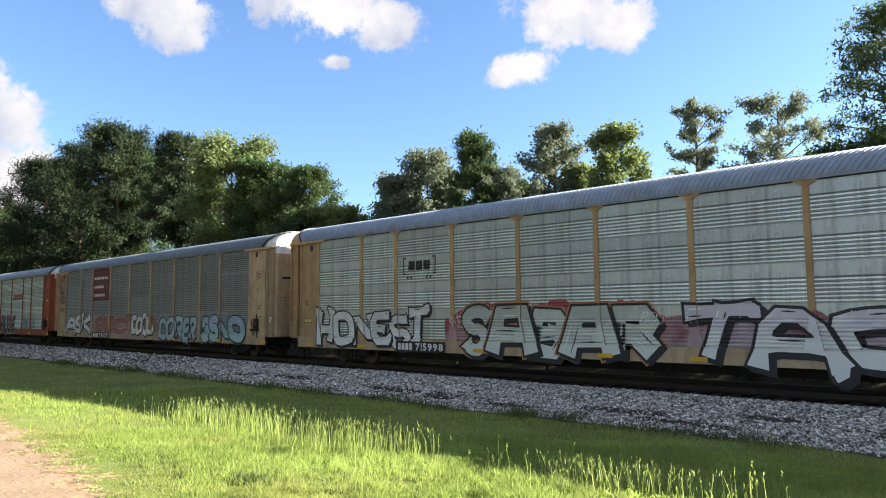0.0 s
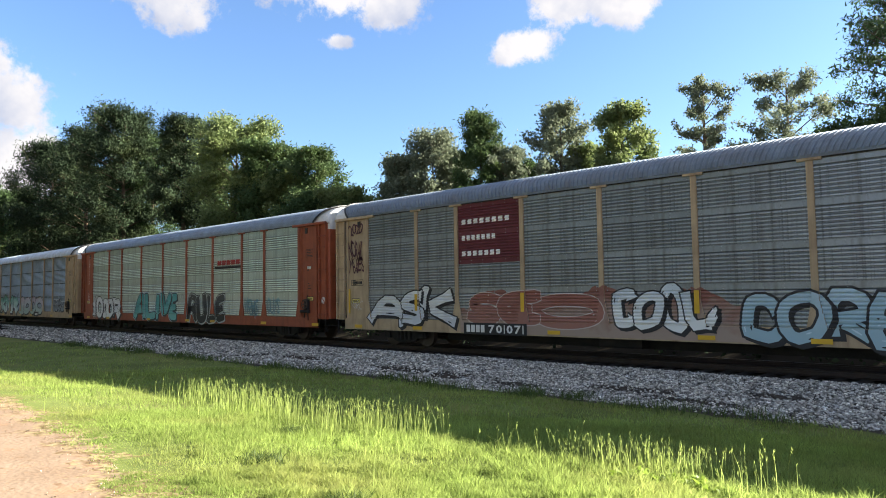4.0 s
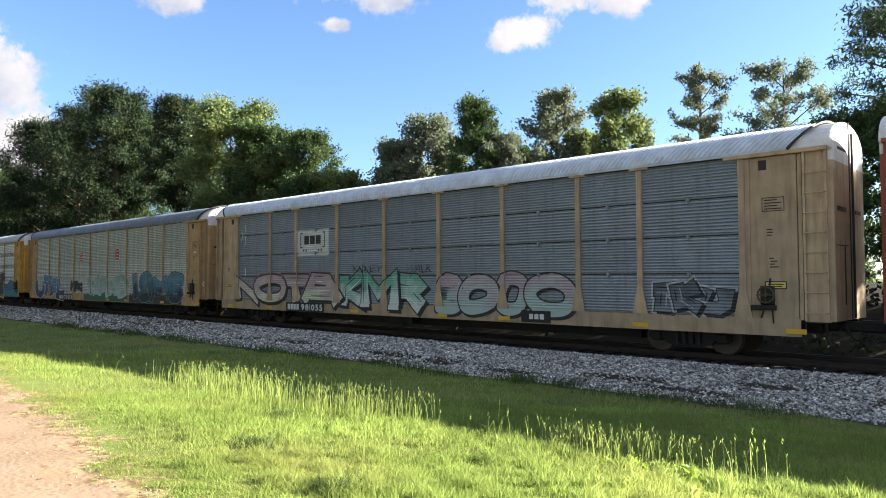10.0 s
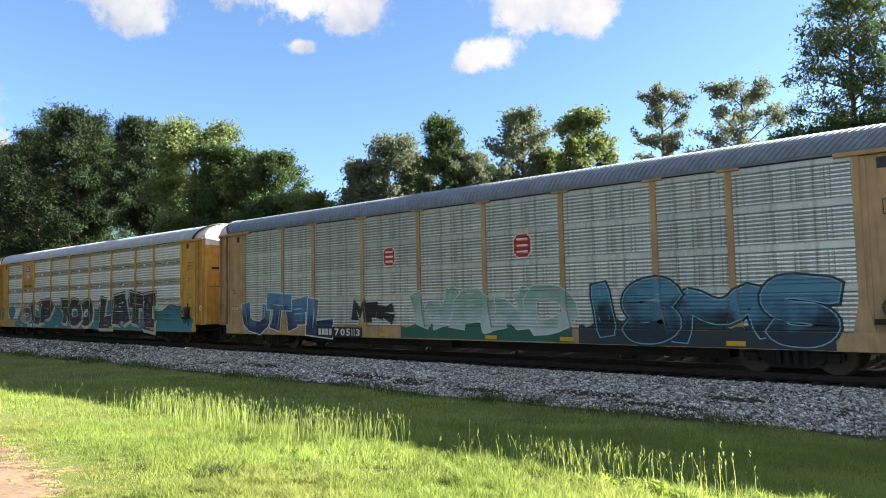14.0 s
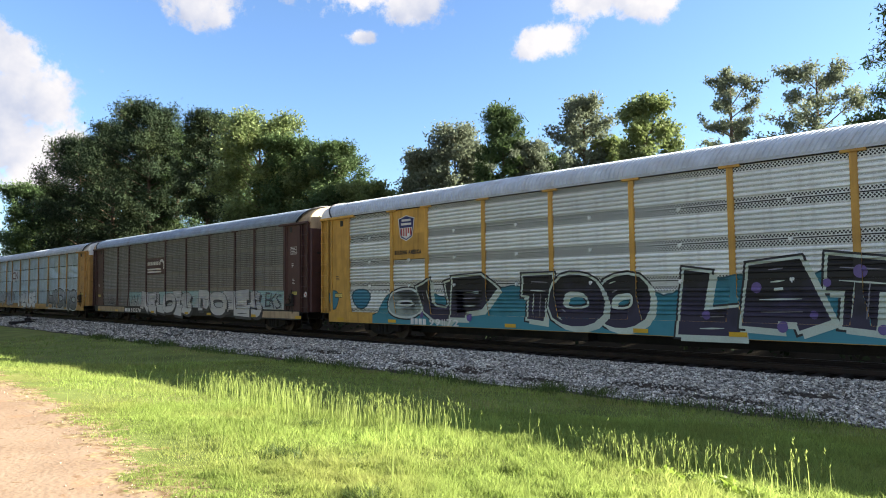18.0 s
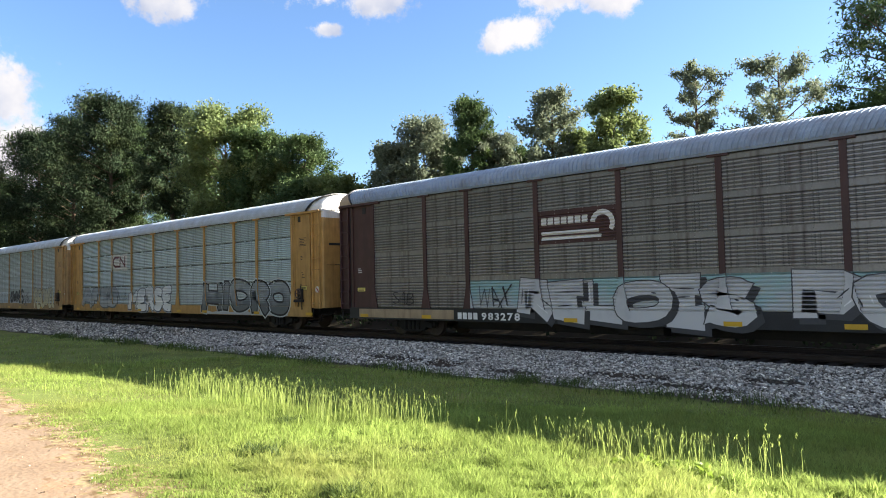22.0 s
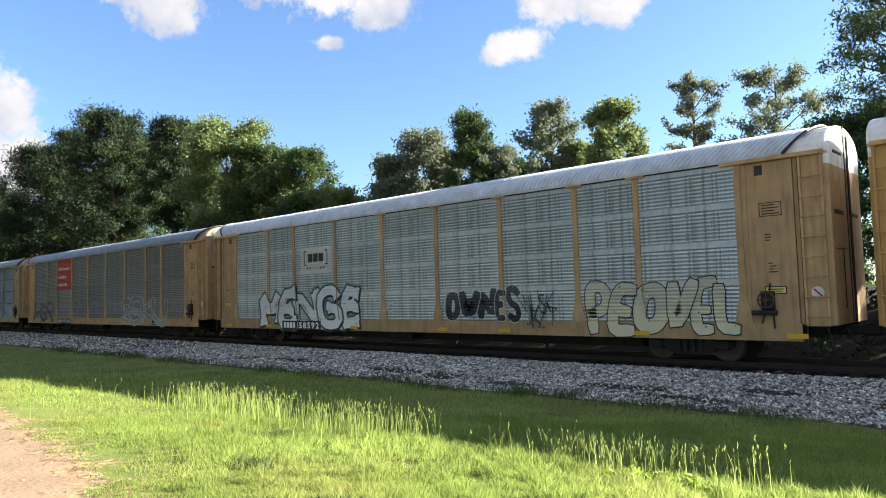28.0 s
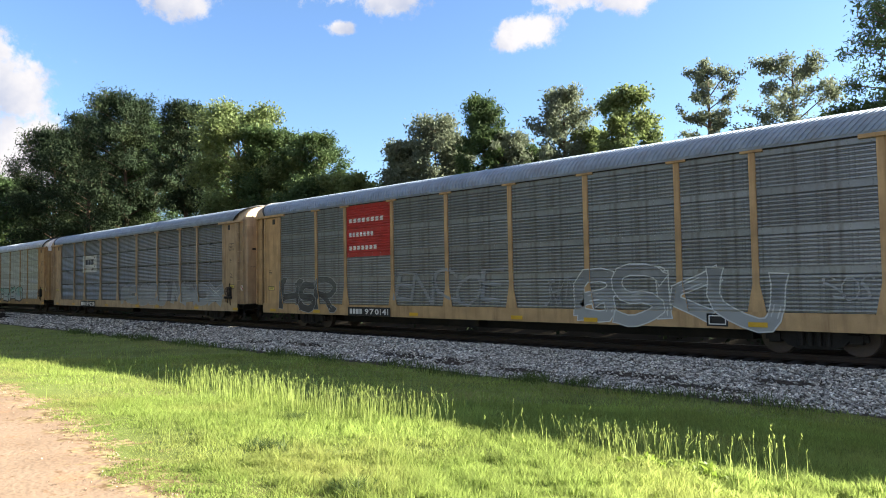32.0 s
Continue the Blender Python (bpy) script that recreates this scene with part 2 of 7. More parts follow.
WHITE_MARK = material("white_stencil", (0.78, 0.78, 0.75), 0.6)
YELLOW_MARK = material("yellow_reflector", (0.66, 0.40, 0.03), 0.35, var=0.1)
PALE_YELLOW = material("pale_yellow_label", (0.72, 0.60, 0.16), 0.5, var=0.1)
RED_MARK = material("red_marking", (0.45, 0.035, 0.03), 0.5)
MAROON = material("maroon_marking", (0.115, 0.020, 0.028), 0.5)
NAVY = material("navy_marking", (0.03, 0.04, 0.16), 0.5)
GREY_ROOF = material("grey_zinc_roof", (0.235, 0.295, 0.365), 0.45, 0.25, dirt=(0.16, 0.15, 0.15), dirt_amount=0.5)
DARK_ROOF = material("dark_zinc_roof", (0.16, 0.20, 0.245), 0.5, 0.25, dirt=(0.12, 0.11, 0.11), dirt_amount=0.5)
WHITE_ROOF = material("white_roof_paint", (0.50, 0.57, 0.64), 0.5, 0.0, dirt=(0.34, 0.33, 0.32), dirt_amount=0.5)
RAIL = material("rusty_rail", (0.050, 0.036, 0.030), 0.5, 0.5, dirt=RUST)
TIE = material("creosoted_timber", (0.026, 0.022, 0.020), 0.9, 0.0, 0.3, 3.0, 30.0, 0.6)
STONE = material("ballast_stone", (0.66, 0.59, 0.51), 0.85, 0.0, 0.8, 6.0, 60.0, 0.4, per="island")
GRASS = material("grass_blades", (0.315, 0.405, 0.105), 0.7, 0.0, 0.34, 0.6, 3.0, 0.0, (0.42, 0.38, 0.14), 0.5, per="island", spec=0.10, transmit=0.62)
SEED = material("pale_seed_grass", (0.36, 0.44, 0.12), 0.6, 0.0, 0.3, 0.8, 3.0, 0.0, per="island", spec=0.25, transmit=0.6)
WEED = material("yellow_green_weed", (0.24, 0.34, 0.05), 0.5, 0.0, 0.2, 1.0, 3.0, 0.0, per="island", transmit=0.45)
LEAF_DARK = material("dark_pine_needles", (0.036, 0.056, 0.030), 0.75, 0.0, 0.4, 0.5, 3.0, 0.0, (0.08, 0.10, 0.035), 0.5, per="island", spec=0.06, transmit=0.15)
LEAF_MID = material("green_leaves", (0.078, 0.128, 0.050), 0.65, 0.0, 0.35, 0.4, 3.0, 0.0, (0.13, 0.17, 0.04), 0.5, per="island", spec=0.15, transmit=0.34)
LEAF_LIGHT = material("yellow_green_leaves", (0.185, 0.24, 0.092), 0.55, 0.0, 0.35, 0.4, 3.0, 0.0, (0.21, 0.24, 0.05), 0.5, per="island", spec=0.2, transmit=0.45)
LEAF_GREY = material("greyish_leaves", (0.19, 0.225, 0.15), 0.65, 0.0, 0.35, 0.4, 3.0, 0.0, (0.16, 0.18, 0.09), 0.5, per="island", spec=0.18, transmit=0.42)
PEBBLE = material("sandy_pebble", (0.40, 0.31, 0.22), 0.9, 0.0, 0.4, 6.0, 60.0, 0.2, per="island")
TUFT = material("coarse_grass", (0.11, 0.16, 0.045), 0.6, 0.0, 0.3, 0.8, 3.0, 0.0, per="island", spec=0.25, transmit=0.45)
BARK = material("pine_bark", (0.14, 0.095, 0.065), 0.9, 0.0, 0.35, 3.0, 22.0, 0.8)

# ---- ground ----
TRACK_Y, RAIL_Z, PITCH = 19.27, -0.30, 28.55
STAND_AT = (-62.7, 15.8)


def smooth(a, b, v):
    t = np.clip((v - a) / (b - a), 0, 1)
    return t * t * (3 - 2 * t)


def wavy(x, y, s=1.0):
    return np.sin(x * 0.9 * s + 1.3 * np.sin(y * 0.7 * s)) * np.cos(y * 1.1 * s + 0.8 * np.sin(x * 0.5 * s))


def road_edge(x):
    """y of the grass margin of the dirt road."""
    x = np.asarray(x, float)
    line = np.interp(x, [-60, -20, -12, -9, -7, -5, -2, 3, 40], [5.6, 4.0, 3.38, 3.10, 2.68, 2.48, 2.0, 1.0, -6.0])
    return line + 0.10 * wavy(x * 1.7, x * 0.6) + 0.06 * np.sin(x * 5.1)


def ground_z(x, y):
    x, y = np.asarray(x, float), np.asarray(y, float)
    z = np.interp(y, [-60, 1.5, 4, 7.3, 11, 13.6, 14.4, 17.4, 21.2, 23.6, 25, 29, 60, 400], [0.1, 0.0, -0.10, -0.36, -0.66, -0.86, -0.87, -0.51, -0.51, -0.95, -0.7, 0.7, 1.6, 1.6])
    tilt = 0.013 * np.clip(x + 3, -45, 0) * smooth(2.5, 7, y) * (1 - smooth(9, 14, y))
    rough = 0.025 * wavy(x, y, 1.3) + 0.012 * wavy(x, y, 4.1)
    return z + tilt + rough * (0.4 + 0.6 * smooth(1.5, 4, y)) * (1 - 0.7 * smooth(14, 15, y) * (1 - smooth(21, 23, y)))


def ground_material():
    m = material("earth_and_turf", (0.135, 0.165, 0.050), 0.95, 0.0, 0.35, 0.7, 18.0, 0.5, (0.20, 0.18, 0.06), 0.6, spec=0.03)
    nt = m.node_tree
    N, Lk = nt.nodes, nt.links
    b = N["Principled BSDF"]
    turf = b.inputs["Base Color"].links[0].from_socket
    tc = N.new("ShaderNodeTexCoord")
    sep = N.new("ShaderNodeSeparateXYZ")
    Lk.new(tc.outputs["Object"], sep.inputs[0])

    def tex(s, d=6.0):
        n = N.new("ShaderNodeTexNoise")
        n.inputs["Scale"].default_value, n.inputs["Detail"].default_value = s, d
        Lk.new(tc.outputs["Object"], n.inputs["Vector"])
        return n.outputs["Fac"]

    def mth(op, a, c):
        n = N.new("ShaderNodeMath")
        n.operation = op
        for i, v in enumerate((a, c)):
            if isinstance(v, (int, float)):
                n.inputs[i].default_value = v
            else:
                Lk.new(v, n.inputs[i])
        return n.outputs[0]

    def ramp(v, lo, hi):
        n = N.new("ShaderNodeMapRange")
        n.inputs["From Min"].default_value, n.inputs["From Max"].default_value = lo, hi
        Lk.new(v, n.inputs["Value"])
        return n.outputs[0]

    def mix(fac, a, c):
        n = N.new("ShaderNodeMix")
        n.data_type = "RGBA"
        for key, v in (("Factor", fac), ("A", a), ("B", c)):
            if isinstance(v, tuple):
                n.inputs[key].default_value = (*v, 1)
            else:
                Lk.new(v, n.inputs[key])
        return n.outputs["Result"]

    att = N.new("ShaderNodeAttribute")
    att.attribute_name = "road"
    edge = mth("ADD", att.outputs["Fac"], mth("MULTIPLY", mth("SUBTRACT", tex(2.2), 0.5), 0.9))
    sand = mix(ramp(tex(0.9), 0.35, 0.65), (0.220, 0.157, 0.108), (0.275, 0.205, 0.146))
    sand = mix(ramp(tex(26.0, 3.0), 0.55, 0.72), sand, (0.28, 0.185, 0.12))
    sand = mix(ramp(tex(7.0, 5.0), 0.60, 0.70), sand, (0.20, 0.130, 0.080))
    red_soil = mix(ramp(tex(1.6), 0.60, 0.80), sand, (0.31, 0.18, 0.105))
    ragged = mth("ADD", edge, mth("MULTIPLY", mth("SUBTRACT", tex(14.0, 4.0), 0.5), 0.7))
    # a fringe of darker trodden soil and straw between sand and turf
    fringe = mix(ramp(tex(9.0, 4.0), 0.42, 0.58), (0.15, 0.10, 0.055), (0.30, 0.24, 0.13))
    with_road = mix(ramp(ragged, 0.36, 0.42), turf, mix(ramp(ragged, 0.50, 0.62), fringe, red_soil))
    att2 = N.new("ShaderNodeAttribute")
    att2.attribute_name = "ballast"
    grey = mix(ramp(tex(30.0, 2.0), 0.4, 0.6), (0.030, 0.026, 0.022), (0.085, 0.076, 0.066))
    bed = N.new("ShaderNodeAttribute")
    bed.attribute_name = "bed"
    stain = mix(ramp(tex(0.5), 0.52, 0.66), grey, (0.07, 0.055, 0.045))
    # near-black track bed and wood floor; under-train shade is painted into it
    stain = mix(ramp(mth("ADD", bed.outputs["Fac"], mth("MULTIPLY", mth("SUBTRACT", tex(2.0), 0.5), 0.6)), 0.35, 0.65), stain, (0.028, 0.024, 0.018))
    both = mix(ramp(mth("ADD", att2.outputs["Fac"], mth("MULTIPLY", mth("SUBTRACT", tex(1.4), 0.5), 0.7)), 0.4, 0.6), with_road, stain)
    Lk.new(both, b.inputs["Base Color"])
    return m


def build_ground():
    xs = np.concatenate([np.linspace(-900, -120, 14), np.linspace(-110, -40, 50), np.linspace(-39, 6, 226), np.linspace(8, 60, 30), np.linspace(80, 700, 10)])
    ysv = np.concatenate([np.linspace(-300, -10, 10), np.linspace(-8, 0, 12), np.linspace(0.2, 18, 110), np.linspace(18.5, 40, 44), np.linspace(45, 900, 14)])
    X, Y = np.meshgrid(xs, ysv, indexing="ij")
    Z = ground_z(X, Y)
    verts = np.stack([X, Y, Z], -1).reshape(-1, 3)
    ny = len(ysv)
    i, j = np.meshgrid(np.arange(len(xs) - 1), np.arange(ny - 1), indexing="ij")
    a = (i * ny + j).ravel()
    faces = np.stack([a, a + ny, a + ny + 1, a + 1], 1)
    me = bpy.data.meshes.new("ground")
    me.from_pydata(verts.tolist(), [], faces.tolist())
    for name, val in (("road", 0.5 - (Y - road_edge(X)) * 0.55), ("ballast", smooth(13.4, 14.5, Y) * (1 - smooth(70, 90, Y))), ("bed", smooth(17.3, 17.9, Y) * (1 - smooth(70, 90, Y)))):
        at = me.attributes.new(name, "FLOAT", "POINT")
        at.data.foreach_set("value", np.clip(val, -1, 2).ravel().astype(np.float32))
    me.polygons.foreach_set("use_smooth", [True] * len(me.polygons))
    me.materials.append(ground_material())
    return tagged(new("ground", me), "mown grass verge beside a sandy dirt road and ballast bed", "ground", kind="structure")


build_ground()


# ---- mesh helpers ----
CACHE = {}


def mesh_of(name, verts, faces, mats, smooth_faces=False, slots=None):
    me = bpy.data.meshes.new(name)
    me.from_pydata([tuple(map(float, v)) for v in verts], [], [tuple(map(int, f)) for f in faces])
    for m in (mats if isinstance(mats, (list, tuple)) else [mats]):
        me.materials.append(m)
    if slots is not None:
        me.polygons.foreach_set("material_index", slots)
    if smooth_faces:
        me.polygons.foreach_set("use_smooth", [True] * len(me.polygons))
    me.update()
    return me


class Shape:
    """Collects boxes, prisms and tubes into one mesh."""

    def __init__(self):
        self.v, self.f = [], []

    def add(self, verts, faces):
        n = len(self.v)
        self.v += [tuple(v) for v in verts]
        self.f += [tuple(n + i for i in f) for f in faces]
        return self

    def box(self, a, b, ch=0.0):
        """A box from corner a to corner b; ch bevels its edges along x on the -y side."""
        (x0, y0, z0), (x1, y1, z1) = a, b
        if not ch:
            vs = [(x, y, z) for x in (x0, x1) for y in (y0, y1) for z in (z0, z1)]
            return self.add(vs, [(0, 1, 3, 2), (4, 6, 7, 5), (0, 4, 5, 1), (2, 3, 7, 6), (0, 2, 6, 4), (1, 5, 7, 3)])
        ring = [(y0 + ch, z0), (y1, z0), (y1, z1), (y0 + ch, z1), (y0, z1 - ch), (y0, z0 + ch)]
        return self.prism(ring, x0, x1)

    def prism(self, ring, x0, x1):
        """Outline of (y, z) drawn out along x."""
        n = len(ring)
        vs = [(x0, y, z) for y, z in ring] + [(x1, y, z) for y, z in ring]
        fs = [(i, (i + 1) % n, n + (i + 1) % n, n + i) for i in range(n)]
        return self.add(vs, fs + [tuple(reversed(range(n))), tuple(range(n, 2 * n))])

    def plate(self, ring, y0, y1):
        """Outline of (x, z) drawn out along y."""
        n = len(ring)
        vs = [(x, y0, z) for x, z in ring] + [(x, y1, z) for x, z in ring]
        fs = [(i, (i + 1) % n, n + (i + 1) % n, n + i) for i in range(n)]
        return self.add(vs, fs + [tuple(reversed(range(n))), tuple(range(n, 2 * n))])

    def tube(self, pts, r, n=7, r_end=None):
        pts = [Vector(p) for p in pts]
        base = len(self.v)
        for k, p in enumerate(pts):
            d = (pts[min(k + 1, len(pts) - 1)] - pts[max(k - 1, 0)]).normalized()
            u = d.cross(Vector((0.31, 0.17, 0.93))).normalized()
            w = d.cross(u)
            rr = r if r_end is None else r + (r_end - r) * k / max(1, len(pts) - 1)
            self.v += [tuple(p + (u * math.cos(2 * math.pi * i / n) + w * math.sin(2 * math.pi * i / n)) * rr) for i in range(n)]
        for k in range(len(pts) - 1):
            for i in range(n):
                a, b2 = base + k * n + i, base + k * n + (i + 1) % n
                self.f.append((a, b2, b2 + n, a + n))
        self.f.append(tuple(base + i for i in reversed(range(n))))
        self.f.append(tuple(base + (len(pts) - 1) * n + i for i in range(n)))
        return self

    def disc(self, x, z, y0, y1, r, n=24):
        return self.plate([(x + r * math.cos(2 * math.pi * i / n), z + r * math.sin(2 * math.pi * i / n)) for i in range(n)], y0, y1)

    def mesh(self, name, mats, smooth_faces=False):
        me = mesh_of(name, self.v, self.f, mats, smooth_faces)
        bm = bmesh.new()
        bm.from_mesh(me)
        bmesh.ops.recalc_face_normals(bm, faces=bm.faces)
        bm.to_mesh(me)
        bm.free()
        return me


def cached(key, make):
    if key not in CACHE:
        CACHE[key] = make()
    return CACHE[key]


def part(name, me, parent, at=(0, 0, 0), label=""):
    ob = new(name, me)
    ob.parent = parent
    ob.location = at
    if label:
        tagged(ob, label)
    return ob


def thing(name, label, category, group="", at=None, kind=""):
    ob = new(name)
    if at:
        ob.location = at
    ob.empty_display_size = 0.3
    return tagged(ob, label, category, group, kind)


# ---- track ----
def build_track():
    track = thing("railway_track", "single railway track with rusty rails on dark timber ties", "track", kind="structure")
    prof = [(-0.07, -0.17), (0.07, -0.17), (0.07, -0.155), (0.012, -0.135), (0.012, -0.045), (0.036, -0.035), (0.036, -0.004), (0.03, 0.0), (-0.03, 0.0), (-0.036, -0.004), (-0.036, -0.035), (-0.012, -0.045), (-0.012, -0.135), (-0.07, -0.155)]
    rail = Shape().prism(prof, -160, 45).mesh("rail", RAIL)
    for dy in (-0.7525, 0.7525):
        part("rail", rail, track, (0, TRACK_Y + dy, RAIL_Z))
    tie = Shape().box((-0.11, -1.38, -0.18), (0.11, 1.38, 0.0), 0.015).mesh("tie", TIE)
    rng = random.Random(4)
    for k in range(170):
        x = 6.0 - 0.53 * k
        ob = part("tie", tie, track, (x + rng.uniform(-0.03, 0.03), TRACK_Y + rng.uniform(-0.05, 0.05), RAIL_Z - 0.160))
        ob.rotation_euler = (0, 0, rng.uniform(-0.02, 0.02))
    return track


build_track()

# ---- railcars ----
POSTS = [-25.47, -22.72, -20.75, -17.93, -15.11, -12.29, -9.47, -6.65, -4.69, -1.93]
ROWS = [1.04, 2.12, 3.09, 4.05, 5.02]
FACE, SHEET = -1.555, -1.495


def rib_profile(style, height):
    """(z, depth) of a side sheet from its foot to its head."""
    pts = [(0.0, 0.0)]
    if style == "flat":
        return [(0.0, 0.022), (height, 0.022)]
    if style == "fine":
        n, amp, foot, head = int(height / 0.088), 0.020, 0.035, 0.05
    elif style == "deep":
        n, amp, foot, head = max(4, int(height / 0.17)), 0.042, 0.13, 0.20
    elif style == "plaid":
        n, amp, foot, head = max(6, int((height - 0.22) / 0.092)), 0.030, 0.02, 0.17
    else:
        n, amp, foot, head = max(5, int((height - 0.40) / 0.092)), 0.034, 0.03, 0.36
    span = (height - foot - head) / n
    for k in range(n):
        z = foot + k * span
        if style in ("fine", "deep"):
            pts += [(z + span * 0.06, 0.0), (z + span * 0.26, amp), (z + span * 0.50, amp), (z + span * 0.86, 0.0)]
        else:
            pts += [(z + span * 0.04, 0.0), (z + span * 0.14, amp), (z + span * 0.46, amp), (z + span * 0.78, 0.0)]
    if style in ("fine", "deep"):
        pts += [(height - head * 0.95, 0.006), (height - 0.032, 0.006), (height - 0.030, -0.045), (height, -0.045)]
    else:
        # a plain flat band closes each tier
        proud = 0.020 if style == "plaid" else 0.018
        pts += [(height - head * 0.97, proud), (height - 0.012, proud), (height - 0.010, 0.004), (height, 0.004)]
    return pts


def sheet_mesh(style, w, height, mat):
    prof = rib_profile(style, height)
    nx = 2
    vs = [(w * (i / (nx - 1) - 0.5), -d, z) for i in range(nx) for z, d in prof]
    m = len(prof)
    fs = [(j, j + 1, m + j + 1, m + j) for j in range(m - 1)]
    # returned edges give the sheet its thickness
    back = len(vs)
    vs += [(w * (i - 0.5), 0.05, z) for i in range(2) for z in (0.0, height)]
    fs += [tuple([back, back + 1] + list(range(m - 1, -1, -1))), tuple([back + 3, back + 2] + list(range(m, 2 * m)))]
    if style in ("rib", "plaid"):
        # rivet heads along the plain band
        proud, zs = (0.020, (0.035, 0.14)) if style == "plaid" else (0.018, (0.06, 0.19, 0.32))
        for q in range(6):
            for dz in zs:
                x, z, k = w * (q / 5 - 0.5) * 0.92, height - dz, len(vs)
                vs += [(x - 0.016, -proud, z - 0.016), (x + 0.016, -proud, z - 0.016), (x + 0.016, -proud, z + 0.016), (x - 0.016, -proud, z + 0.016), (x, -proud - 0.018, z)]
                fs += [(k, k + 1, k + 4), (k + 1, k + 2, k + 4), (k + 2, k + 3, k + 4), (k + 3, k, k + 4)]
    return mesh_of("panel", vs, fs, mat)


def bisect_right(seq, v):
    lo, hi = 0, len(seq)
    while lo < hi:
        m = (lo + hi) // 2
        if v < seq[m]:
            hi = m
        else:
            lo = m + 1
    return lo


def depth_at(style, z):
    """How far the side stands out at a height, for paint that follows it."""
    def table():
        zs, ds = [], []
        for a, b in zip(ROWS, ROWS[1:]):
            for q in rib_profile(style, b - a):
                zs.append(a + q[0] + (1e-5 if q[0] == 0 else 0))
                ds.append(q[1])
        return zs, ds
    zs, ds = cached(("depth", style), table)
    k = bisect_right(zs, z)
    if k == 0 or k == len(zs):
        return 0.0
    w = (z - zs[k - 1]) / max(1e-9, zs[k] - zs[k - 1])
    return ds[k - 1] + (ds[k] - ds[k - 1]) * w


def side_kind(x, z):
    """Depth of the flat surface at a place of the side, or None where the ribbed sheet is."""
    if z < 1.03:
        return -1.548
    k = bisect_right(POSTS, x)
    near = min(abs(x - q) for q in POSTS[max(0, k - 1):k + 1])
    if near < 0.082 + 0.138 * max(0.0, min(1.0, (1.72 - z) / 0.69)):
        return FACE
    if x > -0.57 or x < -26.84:
        return -1.472
    if x > -1.9 or x < -25.5:
        return -1.502
    return None


def slice_polygon(poly, axis, cuts):
    """Cuts a flat polygon into strips along one axis."""
    out = []
    lo, hi = min(p[axis] for p in poly), max(p[axis] for p in poly)
    inner = [c for c in cuts if lo + 1e-5 < c < hi - 1e-5]
    rest = poly
    for c in inner:
        below, above = [], []
        for k, p in enumerate(rest):
            q = rest[(k + 1) % len(rest)]
            (below if p[axis] <= c else above).append(p)
            if (p[axis] <= c) != (q[axis] <= c):
                w = (c - p[axis]) / (q[axis] - p[axis])
                m = (p[0] + (q[0] - p[0]) * w, p[1] + (q[1] - p[1]) * w)
                below.append(m)
                above.append(m)
        if len(below) > 2:
            out.append(below)
        rest = above
        if len(rest) < 3:
            return out
    out.append(rest)
    return out


def z_cuts(style):
    def make():
        cuts = [1.0285, 1.0315]
        for a, b in zip(ROWS, ROWS[1:]):
            cuts += [a + q[0] for q in rib_profile(style, b - a)]
        return sorted(cuts)
    return cached(("cuts", style), make)


X_CUTS = sorted(q + sg * d for q in POSTS for sg in (-1, 1) for d in (0.082, 0.11, 0.138, 0.166, 0.194, 0.22))


def drape(style, layers, parent, name, label="", lift=0.004, skip_posts=False):
    """Flat outlines (x, z) laid as paint over ribs, posts and sill. layers: (verts, faces, material)."""
    vs, fs, slots, mats = [], [], [], []
    zc = z_cuts(style)
    for li, (verts, faces, mat) in enumerate(layers):
        if mat not in mats:
            mats.append(mat)
        k = mats.index(mat)
        for f in faces:
            for strip in slice_polygon([verts[i] for i in f], 1, zc):
                for piece in slice_polygon(strip, 0, X_CUTS):
                    area = sum(p[0] * q[1] - q[0] * p[1] for p, q in zip(piece, piece[1:] + piece[:1]))
                    if abs(area) < 1e-7:
                        continue
                    if area < 0:
                        piece = piece[::-1]
                    mx, mz = sum(p[0] for p in piece) / len(piece), sum(p[1] for p in piece) / len(piece)
                    flat = side_kind(mx, mz)
                    if skip_posts and flat == FACE and mz < 1.8:
                        continue
                    n = len(vs)
                    for x, z in piece:
                        # sample a hair inside the piece, so that steps stay crisp
                        y = SHEET - depth_at(style, z + (mz - z) * 1e-3) if flat is None else flat
                        vs.append((x, y - lift - 0.0005 * li, z))
                    fs.append(tuple(range(n, len(vs))))
                    slots.append(k)
    return part(name, mesh_of(name, vs, fs, mats, False, slots), parent, label=label)


def glyph(ch, offset):
    """Triangulated outline of one character, about 1 unit high, with its stroke thickened by offset."""
    def make():
        cu = bpy.data.curves.new("glyph", "FONT")
        cu.body, cu.offset, cu.resolution_u = ch, offset, 2
        ob = bpy.data.objects.new("glyph", cu)
        me = ob.to_mesh()
        vs = [(v.co.x, v.co.y) for v in me.vertices]
        fs = [tuple(p.vertices) for p in me.polygons]
        ob.to_mesh_clear()
        bpy.data.objects.remove(ob)
        bpy.data.curves.remove(cu)
        return vs, fs
    return cached(("glyph", ch, round(offset, 3)), make)


def letter_cells(text, x0, x1, rng=None, wild=0.0):
    """(character, centre x, width) of each letter of a word set between x0 and x1."""
    base = [glyph(c, 0.0) if c != " " else None for c in text]
    widths = [0.35 if g is None else max(v[0] for v in g[0]) - min(v[0] for v in g[0]) for g in base]
    if wild:
        widths = [(0.45 * w + 0.28) * rng.uniform(0.85, 1.15) for w in widths]
    gap = 0.10 if not wild else 0.0
    k = (x1 - x0) / (sum(widths) + gap * (len(text) - 1))
    pen, cells = x0, []
    for c, w in zip(text, widths):
        cells.append((c, pen + k * w / 2, k * w))
        pen += k * (w + gap)
    return cells


